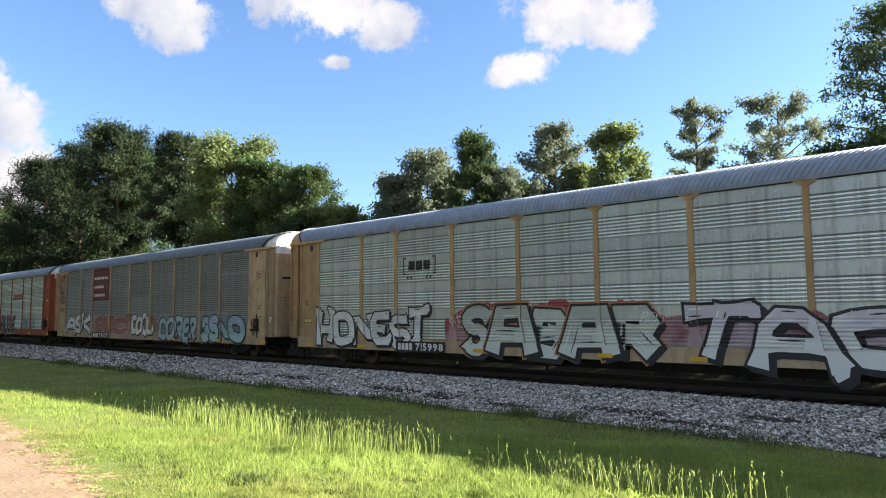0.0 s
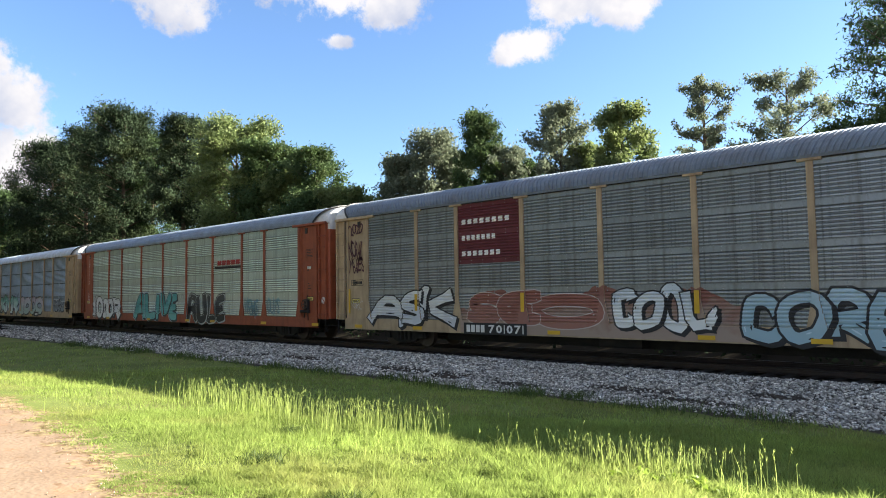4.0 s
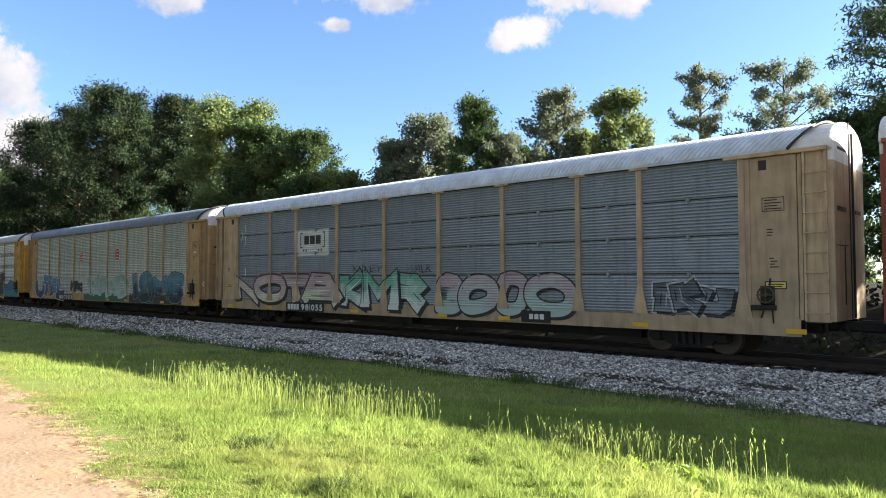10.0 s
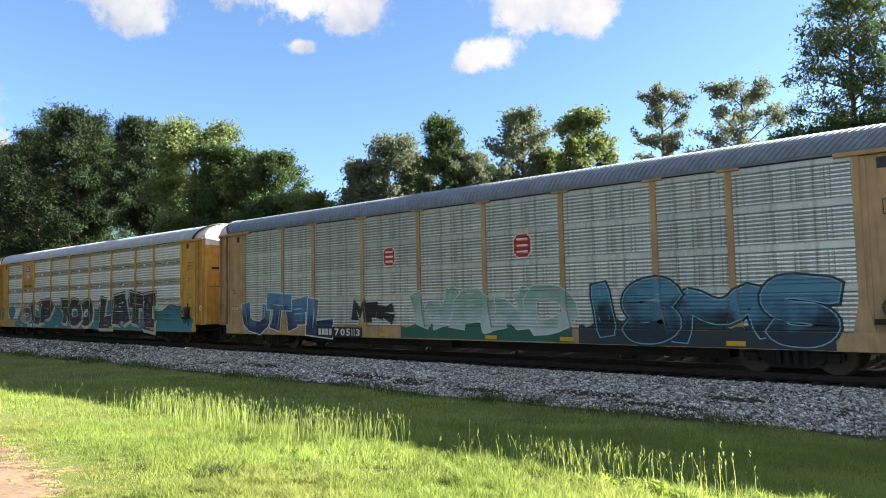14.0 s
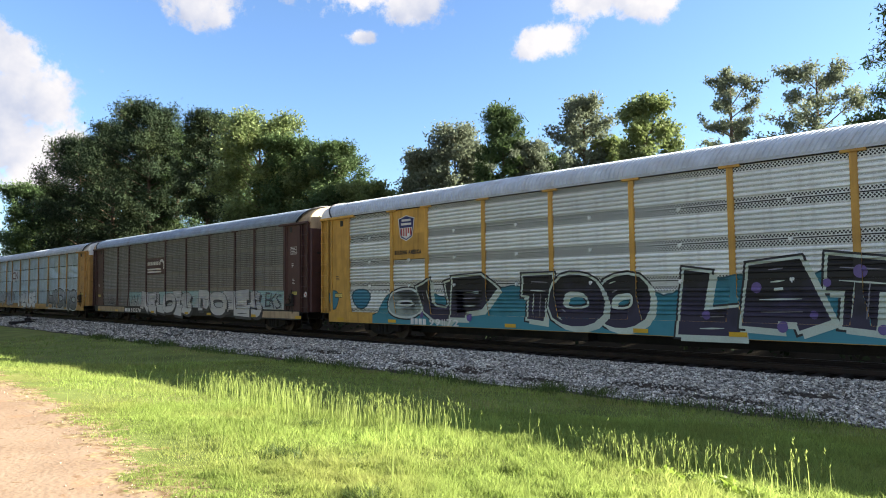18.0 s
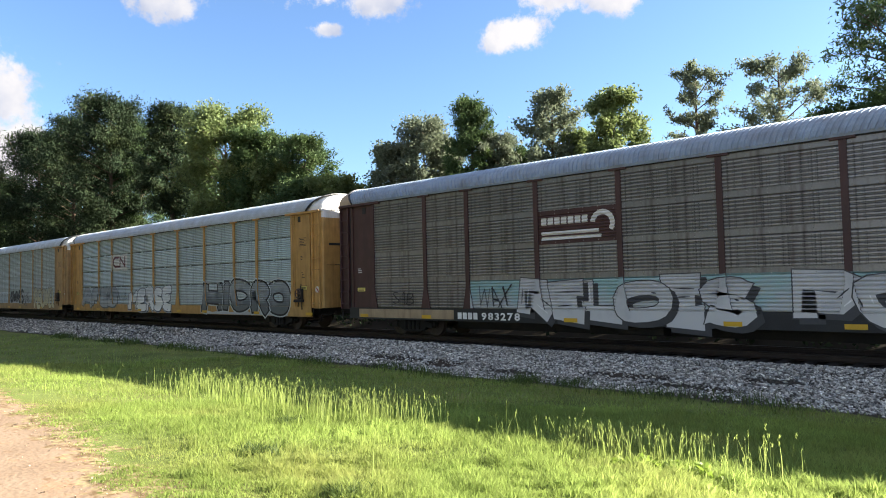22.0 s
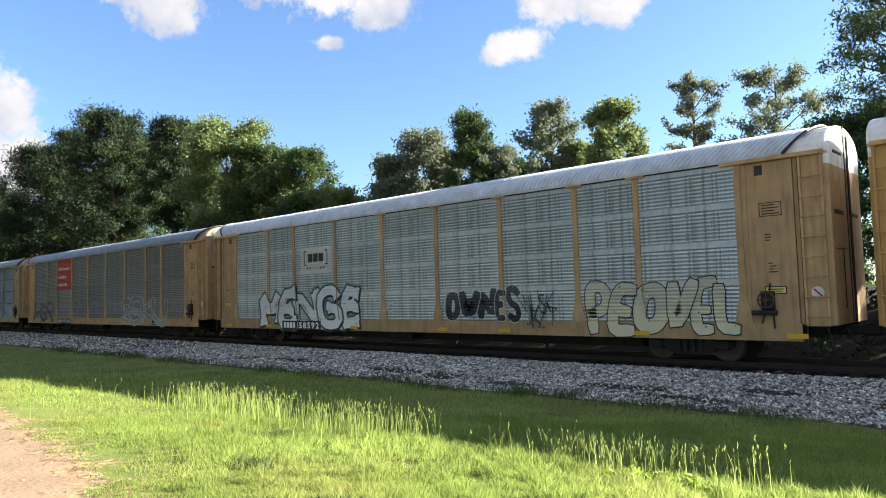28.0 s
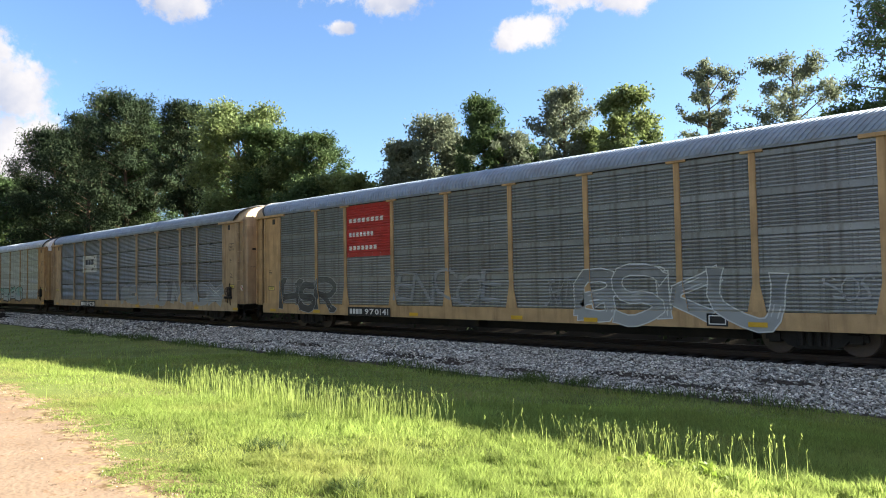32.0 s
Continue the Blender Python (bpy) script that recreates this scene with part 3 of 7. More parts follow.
def set_letter(c, cx, w, z0, z1, bold=0.0, turn=(0.0, 0.0, 0.0, 0.0), dx=0.0, dz=0.0):
    """One letter scaled into its cell; bold thickens its strokes by that many metres."""
    g = glyph(c, 0.0)
    bx, by = [v[0] for v in g[0]], [v[1] for v in g[0]]
    mx, mw, my, mh = (min(bx) + max(bx)) / 2, max(bx) - min(bx), (min(by) + max(by)) / 2, max(by) - min(by)
    sx, sz = w / max(mw, 0.22), (z1 - z0) / mh
    off = round(bold / math.sqrt(sx * sz), 2) if bold else 0.0
    verts, faces = glyph(c, off)
    tilt, shear, lift, bulge = turn
    out = []
    for vx, vy in verts:
        u, v = (vx - mx) / mw, (vy - my) / mh
        px = (vx - mx) * sx * (1 + bulge * v) + shear * (vy - my) * sz
        pz = (vy - my) * sz * (1 + 0.25 * bulge * u) + 0.07 * (z1 - z0) * math.sin(4 * u + 9 * bulge) * (1 if bulge else 0)
        px, pz = px * math.cos(tilt) - pz * math.sin(tilt), px * math.sin(tilt) + pz * math.cos(tilt)
        out.append((cx + px + dx, (z0 + z1) / 2 + pz + lift + dz))
    return out, faces


def lettering(text, x0, x1, z0, z1, bold=0.0, rng=None, wild=0.0):
    """A whole word as outlines."""
    out = []
    for c, cx, w in letter_cells(text, x0, x1, rng, wild):
        if c != " ":
            turn = (0.0, 0.0, 0.0, 0.0)
            if wild:
                turn = (rng.uniform(-0.2, 0.2), rng.uniform(-0.4, 0.4), rng.uniform(-0.1, 0.1) * (z1 - z0), rng.uniform(-0.3, 0.3))
            out.append(set_letter(c, cx, w * (0.85 if not wild else 1.15), z0, z1, bold, turn))
    return merge(*out)


SPRAY = {}


def spray(col, col2=None):
    """Sprayed paint that shifts between two colours."""
    key = (col, col2)
    if key not in SPRAY:
        m = material("spray_paint", col, 0.5, 0.0, 0.10, 1.5, 30.0, 0.03)
        if col2:
            N, Lk = m.node_tree.nodes, m.node_tree.links
            b = N["Principled BSDF"]
            tc = N.new("ShaderNodeTexCoord")
            n = N.new("ShaderNodeTexNoise")
            n.inputs["Scale"].default_value, n.inputs["Detail"].default_value = 1.6, 4.0
            Lk.new(tc.outputs["Object"], n.inputs["Vector"])
            sep = N.new("ShaderNodeSeparateXYZ")
            Lk.new(tc.outputs["Object"], sep.inputs[0])
            up = N.new("ShaderNodeMath")
            up.operation = "MULTIPLY_ADD"
            Lk.new(sep.outputs["Z"], up.inputs[0])
            up.inputs[1].default_value = -0.42
            Lk.new(n.outputs["Fac"], up.inputs[2])
            r = N.new("ShaderNodeMapRange")
            r.inputs["From Min"].default_value, r.inputs["From Max"].default_value = -0.26, 0.06
            Lk.new(up.outputs[0], r.inputs["Value"])
            mx = N.new("ShaderNodeMix")
            mx.data_type = "RGBA"
            Lk.new(r.outputs[0], mx.inputs["Factor"])
            Lk.new(b.inputs["Base Color"].links[0].from_socket, mx.inputs["A"])
            mx.inputs["B"].default_value = (*col2, 1)
            Lk.new(mx.outputs["Result"], b.inputs["Base Color"])
        SPRAY[key] = m
    return SPRAY[key]


# stroke alphabet of the sprayed letters: each point is a column and a row from 0 to 8
STROKES = dict(
    A="00 28 68 80|13 73", B="00 08 68 86 64 04|44 64 82 60 00", C="86 68 28 06 02 20 60 82", D="00 08 58 86 82 50 00", E="88 08 00 80|04 64",
    F="88 08 00|04 64", G="87 68 28 06 02 20 70 84 44", H="00 08|80 88|04 84", I="40 48", J="88 82 60 20 02", K="00 08|88 04 80", L="08 00 80",
    M="00 08 43 88 80", N="00 08 80 88", O="28 06 02 20 60 82 86 68 28", P="00 08 68 86 63 03", Q="28 06 02 20 60 82 86 68 28|52 80",
    R="00 08 68 86 64 04|44 80", S="87 68 28 06 24 64 82 60 20 01", T="08 88|48 40", U="08 02 20 60 82 88", V="08 40 88", W="08 20 46 60 88",
    X="00 88|08 80", Y="08 44 88|44 40", Z="08 88 00 80")
STROKES.update({"0": STROKES["O"], "1": "15 48 40", "2": "06 28 68 86 00 80", "4": "60 68 03 83", "-": "04 84"})


def soften(pts, closed):
    """Rounds the corners of a line once."""
    out = [] if closed else [pts[0]]
    for (ax, az), (bx, bz) in zip(pts, pts[1:]):
        out += [(ax * 0.75 + bx * 0.25, az * 0.75 + bz * 0.25), (ax * 0.25 + bx * 0.75, az * 0.25 + bz * 0.75)]
    return out + ([out[0]] if closed else [pts[-1]])


def ribbon(pts, widths, cap=0.0):
    """A line drawn with a broad nozzle; a line that ends where it began closes on itself."""
    closed = pts[0] == pts[-1]
    n = len(pts)
    v = []
    for i, (x, z) in enumerate(pts):
        p = pts[i - 1] if i else (pts[-2] if closed else None)
        q = pts[i + 1] if i < n - 1 else (pts[1] if closed else None)
        dirs = []
        for a, c in ((p, (x, z)), ((x, z), q)):
            if a and c:
                ln = math.hypot(c[0] - a[0], c[1] - a[1]) or 1e-6
                dirs.append(((c[0] - a[0]) / ln, (c[1] - a[1]) / ln))
        tx, tz = sum(d[0] for d in dirs), sum(d[1] for d in dirs)
        ln = math.hypot(tx, tz) or 1e-6
        tx, tz = tx / ln, tz / ln
        mitre = 1.0 / max(0.62, tx * dirs[0][0] + tz * dirs[0][1])
        h = widths[i] / 2 * mitre
        if not closed and i in (0, n - 1):
            sg = -1 if i == 0 else 1
            x, z = x + sg * tx * cap, z + sg * tz * cap
        v += [(x - tz * h, z + tx * h), (x + tz * h, z - tx * h)]
    return v, [(2 * i, 2 * i + 1, 2 * i + 3, 2 * i + 2) for i in range(n - 1)]


def hand_lines(c, cx, w, z0, z1, th, rng, form):
    """The centre lines and widths of one hand-sprayed letter. form: block, bubble or wild."""
    shear, tilt, bulge = rng.uniform(-0.16, 0.16), rng.uniform(-0.06, 0.06), rng.choice((-1, 1)) * rng.uniform(0.05, 0.20)
    jit = {"block": 0.05, "bubble": 0.06, "wild": 0.10}[form]
    bw, bh = max(0.05, w - th), max(0.1, z1 - z0 - th)
    out = []
    memo = {}
    for line in STROKES.get(c, STROKES["O"]).split("|"):
        pts, wd = [], []
        for q in line.split():
            if q not in memo:
                u, v = int(q[0]) / 8 - 0.5 + rng.uniform(-jit, jit), int(q[1]) / 8 - 0.5 + rng.uniform(-jit, jit)
                px, pz = u * bw * (1 + bulge * v) + shear * v * bh, v * bh * (1 + 0.3 * bulge * u)
                memo[q] = (cx + px * math.cos(tilt) - pz * math.sin(tilt), (z0 + z1) / 2 + px * math.sin(tilt) + pz * math.cos(tilt))
            pts.append(memo[q])
        closed = pts[0] == pts[-1]
        for _ in range({"block": 0, "bubble": 2, "wild": 1}[form]):
            pts = soften(pts, closed)
        if form == "block" and len(pts) > 7:
            pts = soften(pts, closed)
        n = len(pts)
        k = rng.uniform(-0.16, 0.16)
        wd = [th * (1 + k * math.sin(3.1 * i / n + 2 * k)) for i in range(n)]
        if closed:
            wd[-1] = wd[0]
        elif form != "bubble":
            # the ends of the strokes flare
            wd[0] *= rng.uniform(1.1, 1.5)
            wd[-1] *= rng.uniform(1.1, 1.6)
        else:
            wd[0], wd[-1] = wd[0] * 0.7, wd[-1] * 0.7
        out.append((pts, wd))
    return out


def graffiti(car, style, text, x0, x1, z0, z1, fill, line, glow=None, fill2=None, seed=1, th=0.27, label="", form="block", skip_posts=False, rim=0.05, deep=0.08, shine=True):
    """A sprayed piece, letter by letter: halo, thrown shadow, outline, fill, then cuts of shade and strokes of shine."""
    rng = random.Random(seed)
    for k, (c, cx, w) in enumerate(letter_cells(text, x0 + 0.06, x1 - 0.06, rng, 1.0)):
        if c == " ":
            continue
        za, zb = z0 + 0.06 + rng.uniform(-0.04, 0.06), z1 - 0.05 + rng.uniform(-0.12, 0.04)
        t = min(1.22 * th * rng.uniform(0.92, 1.08), 0.44 * w, 0.30 * (z1 - z0)) if c != "I" else 1.1 * th
        ww = w * rng.uniform(1.08, 1.24)
        lines = hand_lines(c, cx, ww, za, zb, t, rng, form)
        if form == "wild":
            # arrows and spurs that sprout from the ends of the strokes
            for pts, wd in list(lines):
                if pts[0] != pts[-1] and rng.random() < 0.75:
                    (ax, az), (bx, bz) = pts[-2], pts[-1]
                    turn = rng.choice((-1, 1)) * rng.uniform(0.7, 1.3)
                    a = math.atan2(bz - az, bx - ax) + turn
                    ln = rng.uniform(0.22, 0.42)
                    lines.append(([(bx, bz), (bx + ln * 0.5 * math.cos(a), bz + ln * 0.5 * math.sin(a)), (bx + ln * math.cos(a), bz + ln * math.sin(a))], [t * 0.9, t * 1.05, t * 0.12]))
        cap = t * (0.34 if form == "bubble" else 0.16)
        lay = []

        def coat(grow, mat, dx=0.0, dz=0.0):
            for pts, wd in lines:
                lay.append((*ribbon([(x + dx, z + dz) for x, z in pts], [q + 2 * grow for q in wd], cap + grow), mat))

        if glow:
            coat(rim + 0.055, spray(glow))
        if deep:
            coat(rim * 0.8, spray(line), deep, -deep * 0.8)
        coat(rim, spray(line))
        coat(0.0, spray(fill, fill2))
        # inner cuts in the outline colour follow the strokes
        for pts, wd in lines[:2]:
            i = rng.randrange(len(pts) - 1)
            (ax, az), (bx, bz) = pts[i], pts[i + 1]
            u, v = rng.uniform(0.0, 0.3), rng.uniform(0.7, 1.0)
            off = rng.choice((-1, 1)) * t * 0.28
            ln = math.hypot(bx - ax, bz - az) or 1.0
            ox, oz = -(bz - az) / ln * off, (bx - ax) / ln * off
            seg = [(ax + (bx - ax) * q + ox, az + (bz - az) * q + oz) for q in (u, (u + v) / 2, v)]
            lay.append((*ribbon(seg, [0.02, 0.045, 0.012]), spray(line)))
            if shine:
                seg = [(x - 1.9 * ox, z - 1.9 * oz) for x, z in seg]
                lay.append((*ribbon(seg, [0.02, 0.04, 0.02]), spray(tuple(min(0.85, q + 0.22) for q in (fill2 or fill)))))
        drape(style, lay, car, "graffiti_letter", label or "letter of a spray-painted graffiti piece", 0.004 + 0.0125 * (k % 2), skip_posts)


def blob(car, style, x, z, rx, rz, col, label):
    """A round sprayed blob with a darker rim."""
    def ring(k):
        return fan([(x + k * rx * (1 + 0.08 * math.sin(3 * a)) * math.cos(a), z + k * rz * (1 + 0.08 * math.sin(3 * a)) * math.sin(a)) for a in (2 * math.pi * i / 20 for i in range(20))])
    return drape(style, [(*ring(1.0), spray(tuple(q * 0.35 for q in col))), (*ring(0.88), spray(col))], car, "graffiti_blob", label, 0.002)


def scrawl(car, style, text, x0, x1, z0, z1, col, seed=1, bold=-0.012):
    v, f = lettering(text, x0, x1, z0, z1, bold, random.Random(seed), 1.6)
    return drape(style, [(v, f, spray(col))], car, "graffiti_tag", "thin sprayed scrawl", 0.0275)


def scrawl_down(car, style, text, x, z0, z1, size, col, seed=1):
    """A thin scrawl running down a plate, its letters lying on their side."""
    rng = random.Random(seed)
    out = []
    step = (z1 - z0) / len(text)
    for k, c in enumerate(text):
        v, f = glyph(c, -0.012)
        cz = z1 - (k + 0.5) * step
        s = rng.uniform(0.85, 1.2)
        out.append(([(x + (b - 0.35) * size * s + rng.uniform(-0.008, 0.008), cz - (a - 0.35) * step * 1.5) for a, b in v], f))
    return drape(style, [(*merge(*out), spray(col))], car, "graffiti_tag", "thin sprayed scrawl running down the plate", 0.0275)


def hill(car, style, x0, x1, z0, tops, col, col2=None, label="sprayed colour field", ragged=0.05, seed=2):
    """A sprayed field with a wavy upper edge; tops: heights at even steps."""
    n = int((x1 - x0) / 0.12)
    rng = random.Random(seed)
    vs, fs = [], []
    for i in range(n + 1):
        u = i / n
        x = x0 + (x1 - x0) * u
        t = u * (len(tops) - 1)
        a = int(min(t, len(tops) - 2))
        w = t - a
        w = w * w * (3 - 2 * w)
        vs += [(x, z0), (x, tops[a] * (1 - w) + tops[a + 1] * w + rng.uniform(-ragged, ragged))]
        if i:
            fs.append((2 * i - 2, 2 * i, 2 * i + 1, 2 * i - 1))
    rim = [(x, z + 0.045 if k % 2 else z) for k, (x, z) in enumerate(vs)]
    layers = [(rim, fs, spray(tuple(q * 0.45 for q in col)))] if ragged <= 0.02 else []
    return drape(style, layers + [(vs, fs, spray(col, col2))], car, "graffiti_field", label, 0.0012)


def bars(x0, x1, z0, z1, n, gap=0.3):
    w = (x1 - x0) / (n + gap * (n - 1))
    v, f = [], []
    for i in range(n):
        a = x0 + i * w * (1 + gap)
        k = len(v)
        v += [(a, z0), (a + w, z0), (a + w, z1), (a, z1)]
        f.append((k, k + 1, k + 2, k + 3))
    return v, f


def quad(x0, x1, z0, z1):
    return [(x0, z0), (x1, z0), (x1, z1), (x0, z1)], [(0, 1, 2, 3)]


def ring_outline(x0, x1, z0, z1, t):
    v = [(x0, z0), (x1, z0), (x1, z1), (x0, z1), (x0 + t, z0 + t), (x1 - t, z0 + t), (x1 - t, z1 - t), (x0 + t, z1 - t)]
    return v, [(0, 1, 5, 4), (1, 2, 6, 5), (2, 3, 7, 6), (3, 0, 4, 7)]


def fan(pts):
    return pts, [tuple(range(len(pts)))]


def merge(*parts_):
    v, f = [], []
    for pv, pf in parts_:
        n = len(v)
        v += pv
        f += [tuple(n + i for i in q) for q in pf]
    return v, f


def number_board(car, style, x0, x1, digits, z0=0.66, z1=0.90, plate=None, marks=4):
    """The car's number in white on the sill, its initials as plain bars."""
    layers = []
    if plate:
        layers.append((*quad(x0 - 0.12, x1 + 0.12, z0 - 0.07, z1 + 0.07), plate))
    mid = x0 + (x1 - x0) * 0.38
    layers.append((*bars(x0, mid - 0.12, z0, z1, marks), WHITE_MARK))
    layers.append((*lettering(digits, mid + 0.05, x1, z0, z1, 0.012), WHITE_MARK))
    return drape(style, layers, car, "number_board", "white stencilled car number on the sill", 0.029)


def stencil_box(car, style, x, z, w=0.52, h=0.34, col=BLACK):
    v = merge(ring_outline(x, x + w, z, z + h, 0.018), *[quad(x + 0.06, x + w - 0.06 - 0.1 * (i % 2), z + 0.05 + i * 0.07, z + 0.075 + i * 0.07) for i in range(4)])
    return drape(style, [(*v, col)], car, "data_stencil", "boxed data stencil of small illegible lines", 0.006)


def small_lines(car, style, x, z, n, w=0.24, col=BLACK):
    rng = random.Random(int(-x * 10 + n))
    v = merge(*[quad(x + rng.uniform(0, 0.06), x + w - rng.uniform(0, 0.15), z - i * 0.07, z - i * 0.07 + 0.026) for i in range(n)])
    return drape(style, [(*v, col)], car, "stencil_lines", "short rows of small illegible stencil", 0.006)


def yellow_label(car, style, x, z, w=0.5, h=0.19):
    lay = [(*quad(x, x + w, z, z + h), BLACK), (*quad(x + 0.025, x + w - 0.025, z + 0.025, z + h - 0.025), PALE_YELLOW),
           (*merge(quad(x + 0.07, x + w - 0.07, z + h * 0.55, z + h * 0.68), quad(x + 0.07, x + w - 0.10, z + h * 0.3, z + h * 0.42)), BLACK)]
    return drape(style, lay, car, "warning_label", "yellow warning label with black lines", 0.006)


def round_sign(car, style, x, z, r=0.14):
    n = 20
    disc = [(x + r * math.cos(2 * math.pi * i / n), z + r * math.sin(2 * math.pi * i / n)) for i in range(n)]
    bar = [(x - 0.7 * r, z + 0.5 * r), (x - 0.5 * r, z + 0.72 * r), (x + 0.72 * r, z - 0.5 * r), (x + 0.5 * r, z - 0.72 * r)]
    return drape(style, [(*fan(disc), WHITE_MARK), (*fan(bar), RED_MARK)], car, "no_climb_sign", "round white sign with a red slash", 0.008)


# roof cross-section: (y, z)
ROOF = [(-1.585, 5.03), (-1.585, 5.10), (-1.545, 5.26), (-1.44, 5.44), (-1.28, 5.58), (-1.05, 5.70), (-0.75, 5.79), (-0.40, 5.85), (0.0, 5.87)]
ROOF = [(y, 5.03 + 0.91 * (z - 5.03)) for y, z in ROOF + [(0.75, 5.79), (1.28, 5.58), (1.585, 5.10), (1.585, 5.03)]]


def roof_mesh(mat):
    def make():
        vs, fs = [], []
        x_front, x_back, pitch = -0.22, -27.19, 0.155
        m = len(ROOF)
        stations = []
        for k in range(int((x_front - x_back) / pitch)):
            stations += [(k * pitch, 0.0), (k * pitch + 0.012, 1.0), (k * pitch + 0.092, 1.0), (k * pitch + 0.112, 0.0)]
        stations.append((x_front - x_back, 0.0))
        span = x_front - x_back
        for i, (d, lift) in enumerate(stations):
            for j, (y, z) in enumerate(ROOF):
                # both ends lean back from crown to eave
                slant = 0.62 * (1 - min(1, (z - 5.03) / 0.655))
                x = x_front - slant - (span - 2 * slant) * d / span
                amp = 0.022 * lift * (0.2 if j in (0, m - 1) else 1.0)
                r = math.hypot(y, z - 4.6)
                vs.append((x, y * (1 + amp / r), z + amp * (z - 4.6) / r))
            if i:
                q = (i - 1) * m
                fs += [(q + j, q + j + 1, q + m + j + 1, q + m + j) for j in range(m - 1)]
        return mesh_of("roof", vs, fs, mat)
    return cached(("roof", mat.name), make)


def end_section(z_lo, z_hi):
    """Outline of the car's end between two heights, shoulders rounded like the roof."""
    top = [(y + 0.06, z - 0.02) for y, z in ROOF if y <= 0 and z_lo <= z <= z_hi]
    if not top or z_hi < 5.03:
        top = [(-1.44, z_hi)]
    elif z_lo < 5.0:
        top = [(-1.44, 4.95)] + top
    ring = [(-1.44, z_lo)] + top
    return ring + [(-y, z) for y, z in reversed(ring)]


def wheelset_mesh():
    def make():
        s = Shape()
        for y in (-0.7525, 0.7525):
            s.disc(0, 0, y - 0.065, y + 0.065, 0.42, 28)
            s.disc(0, 0, y + (0.065 if y > 0 else -0.125), y + (0.125 if y > 0 else -0.065), 0.16, 14)
            sgn = 1 if y > 0 else -1
            s.disc(0, 0, y - sgn * 0.065, y - sgn * 0.095, 0.445, 28)
            for k in range(3):
                a = 2 * math.pi * k / 3
                s.disc(0.27 * math.cos(a), 0.27 * math.sin(a), y + sgn * 0.064, y + sgn * 0.075, 0.05, 8)
        s.tube([(0, -1.02, 0), (0, 1.02, 0)], 0.075, 10)
        return s.mesh("wheelset", WHEEL)
    return cached("wheelset", make)


def bogie_frame_mesh():
    def make():
        s = Shape()
        ring = [(-1.12, 0.36), (-1.12, 0.50), (-0.80, 0.60), (-0.42, 0.70), (0.42, 0.70), (0.80, 0.60), (1.12, 0.50), (1.12, 0.36), (0.72, 0.36), (0.60, 0.24), (0.36, 0.16), (-0.36, 0.16), (-0.60, 0.24), (-0.72, 0.36)]
        s.plate(ring, -0.08, 0.08)
        for x in (-0.30, -0.10, 0.10, 0.30):
            s.tube([(x, -0.12, 0.24), (x, -0.12, 0.58)], 0.075, 9)
        for x in (-0.89, 0.89):
            s.box((x - 0.13, -0.15, 0.30), (x + 0.13, 0.1, 0.54), 0.03)
        return s.mesh("side_frame", DARK)
    return cached("side_frame", make)


WHEELSETS = []


def add_bogie(car, x):
    bogie = part("bogie", cached("bolster", lambda: Shape().box((-0.22, -1.0, 0.42), (0.22, 1.0, 0.66), 0.03).box((-0.35, -0.28, 0.55), (0.35, 0.28, 0.80)).mesh("bogie", DARK)), car, (x, 0, 0), "sooty cast steel two-axle bogie")
    for y in (-1.0, 1.0):
        part("side_frame", bogie_frame_mesh(), bogie, (0, y, 0))
    for dx in (-0.89, 0.89):
        w = part("wheelset", wheelset_mesh(), bogie, (dx, 0, 0.42))
        WHEELSETS.append((w, dx))
    return bogie


def ladder(car, x0, x1, mat, rungs_from=1.05):
    def make():
        s = Shape()
        for x in (x0, x1):
            s.box((x - 0.025, FACE - 0.005, 0.98), (x + 0.025, FACE + 0.075, 4.96))
        return s.mesh("ladder", mat)
    ob = part("ladder", cached(("ladder", mat.name, x0), make), car)
    rung = cached(("rung", mat.name), lambda: Shape().tube([(-0.25, 0, 0), (-0.24, -0.03, 0), (0.24, -0.03, 0), (0.25, 0, 0)], 0.016, 6).mesh("rung", mat))
    for k in range(8):
        part("rung", rung, ob, ((x0 + x1) / 2, FACE + 0.01, rungs_from + 0.12 + 0.467 * k))
    return ob


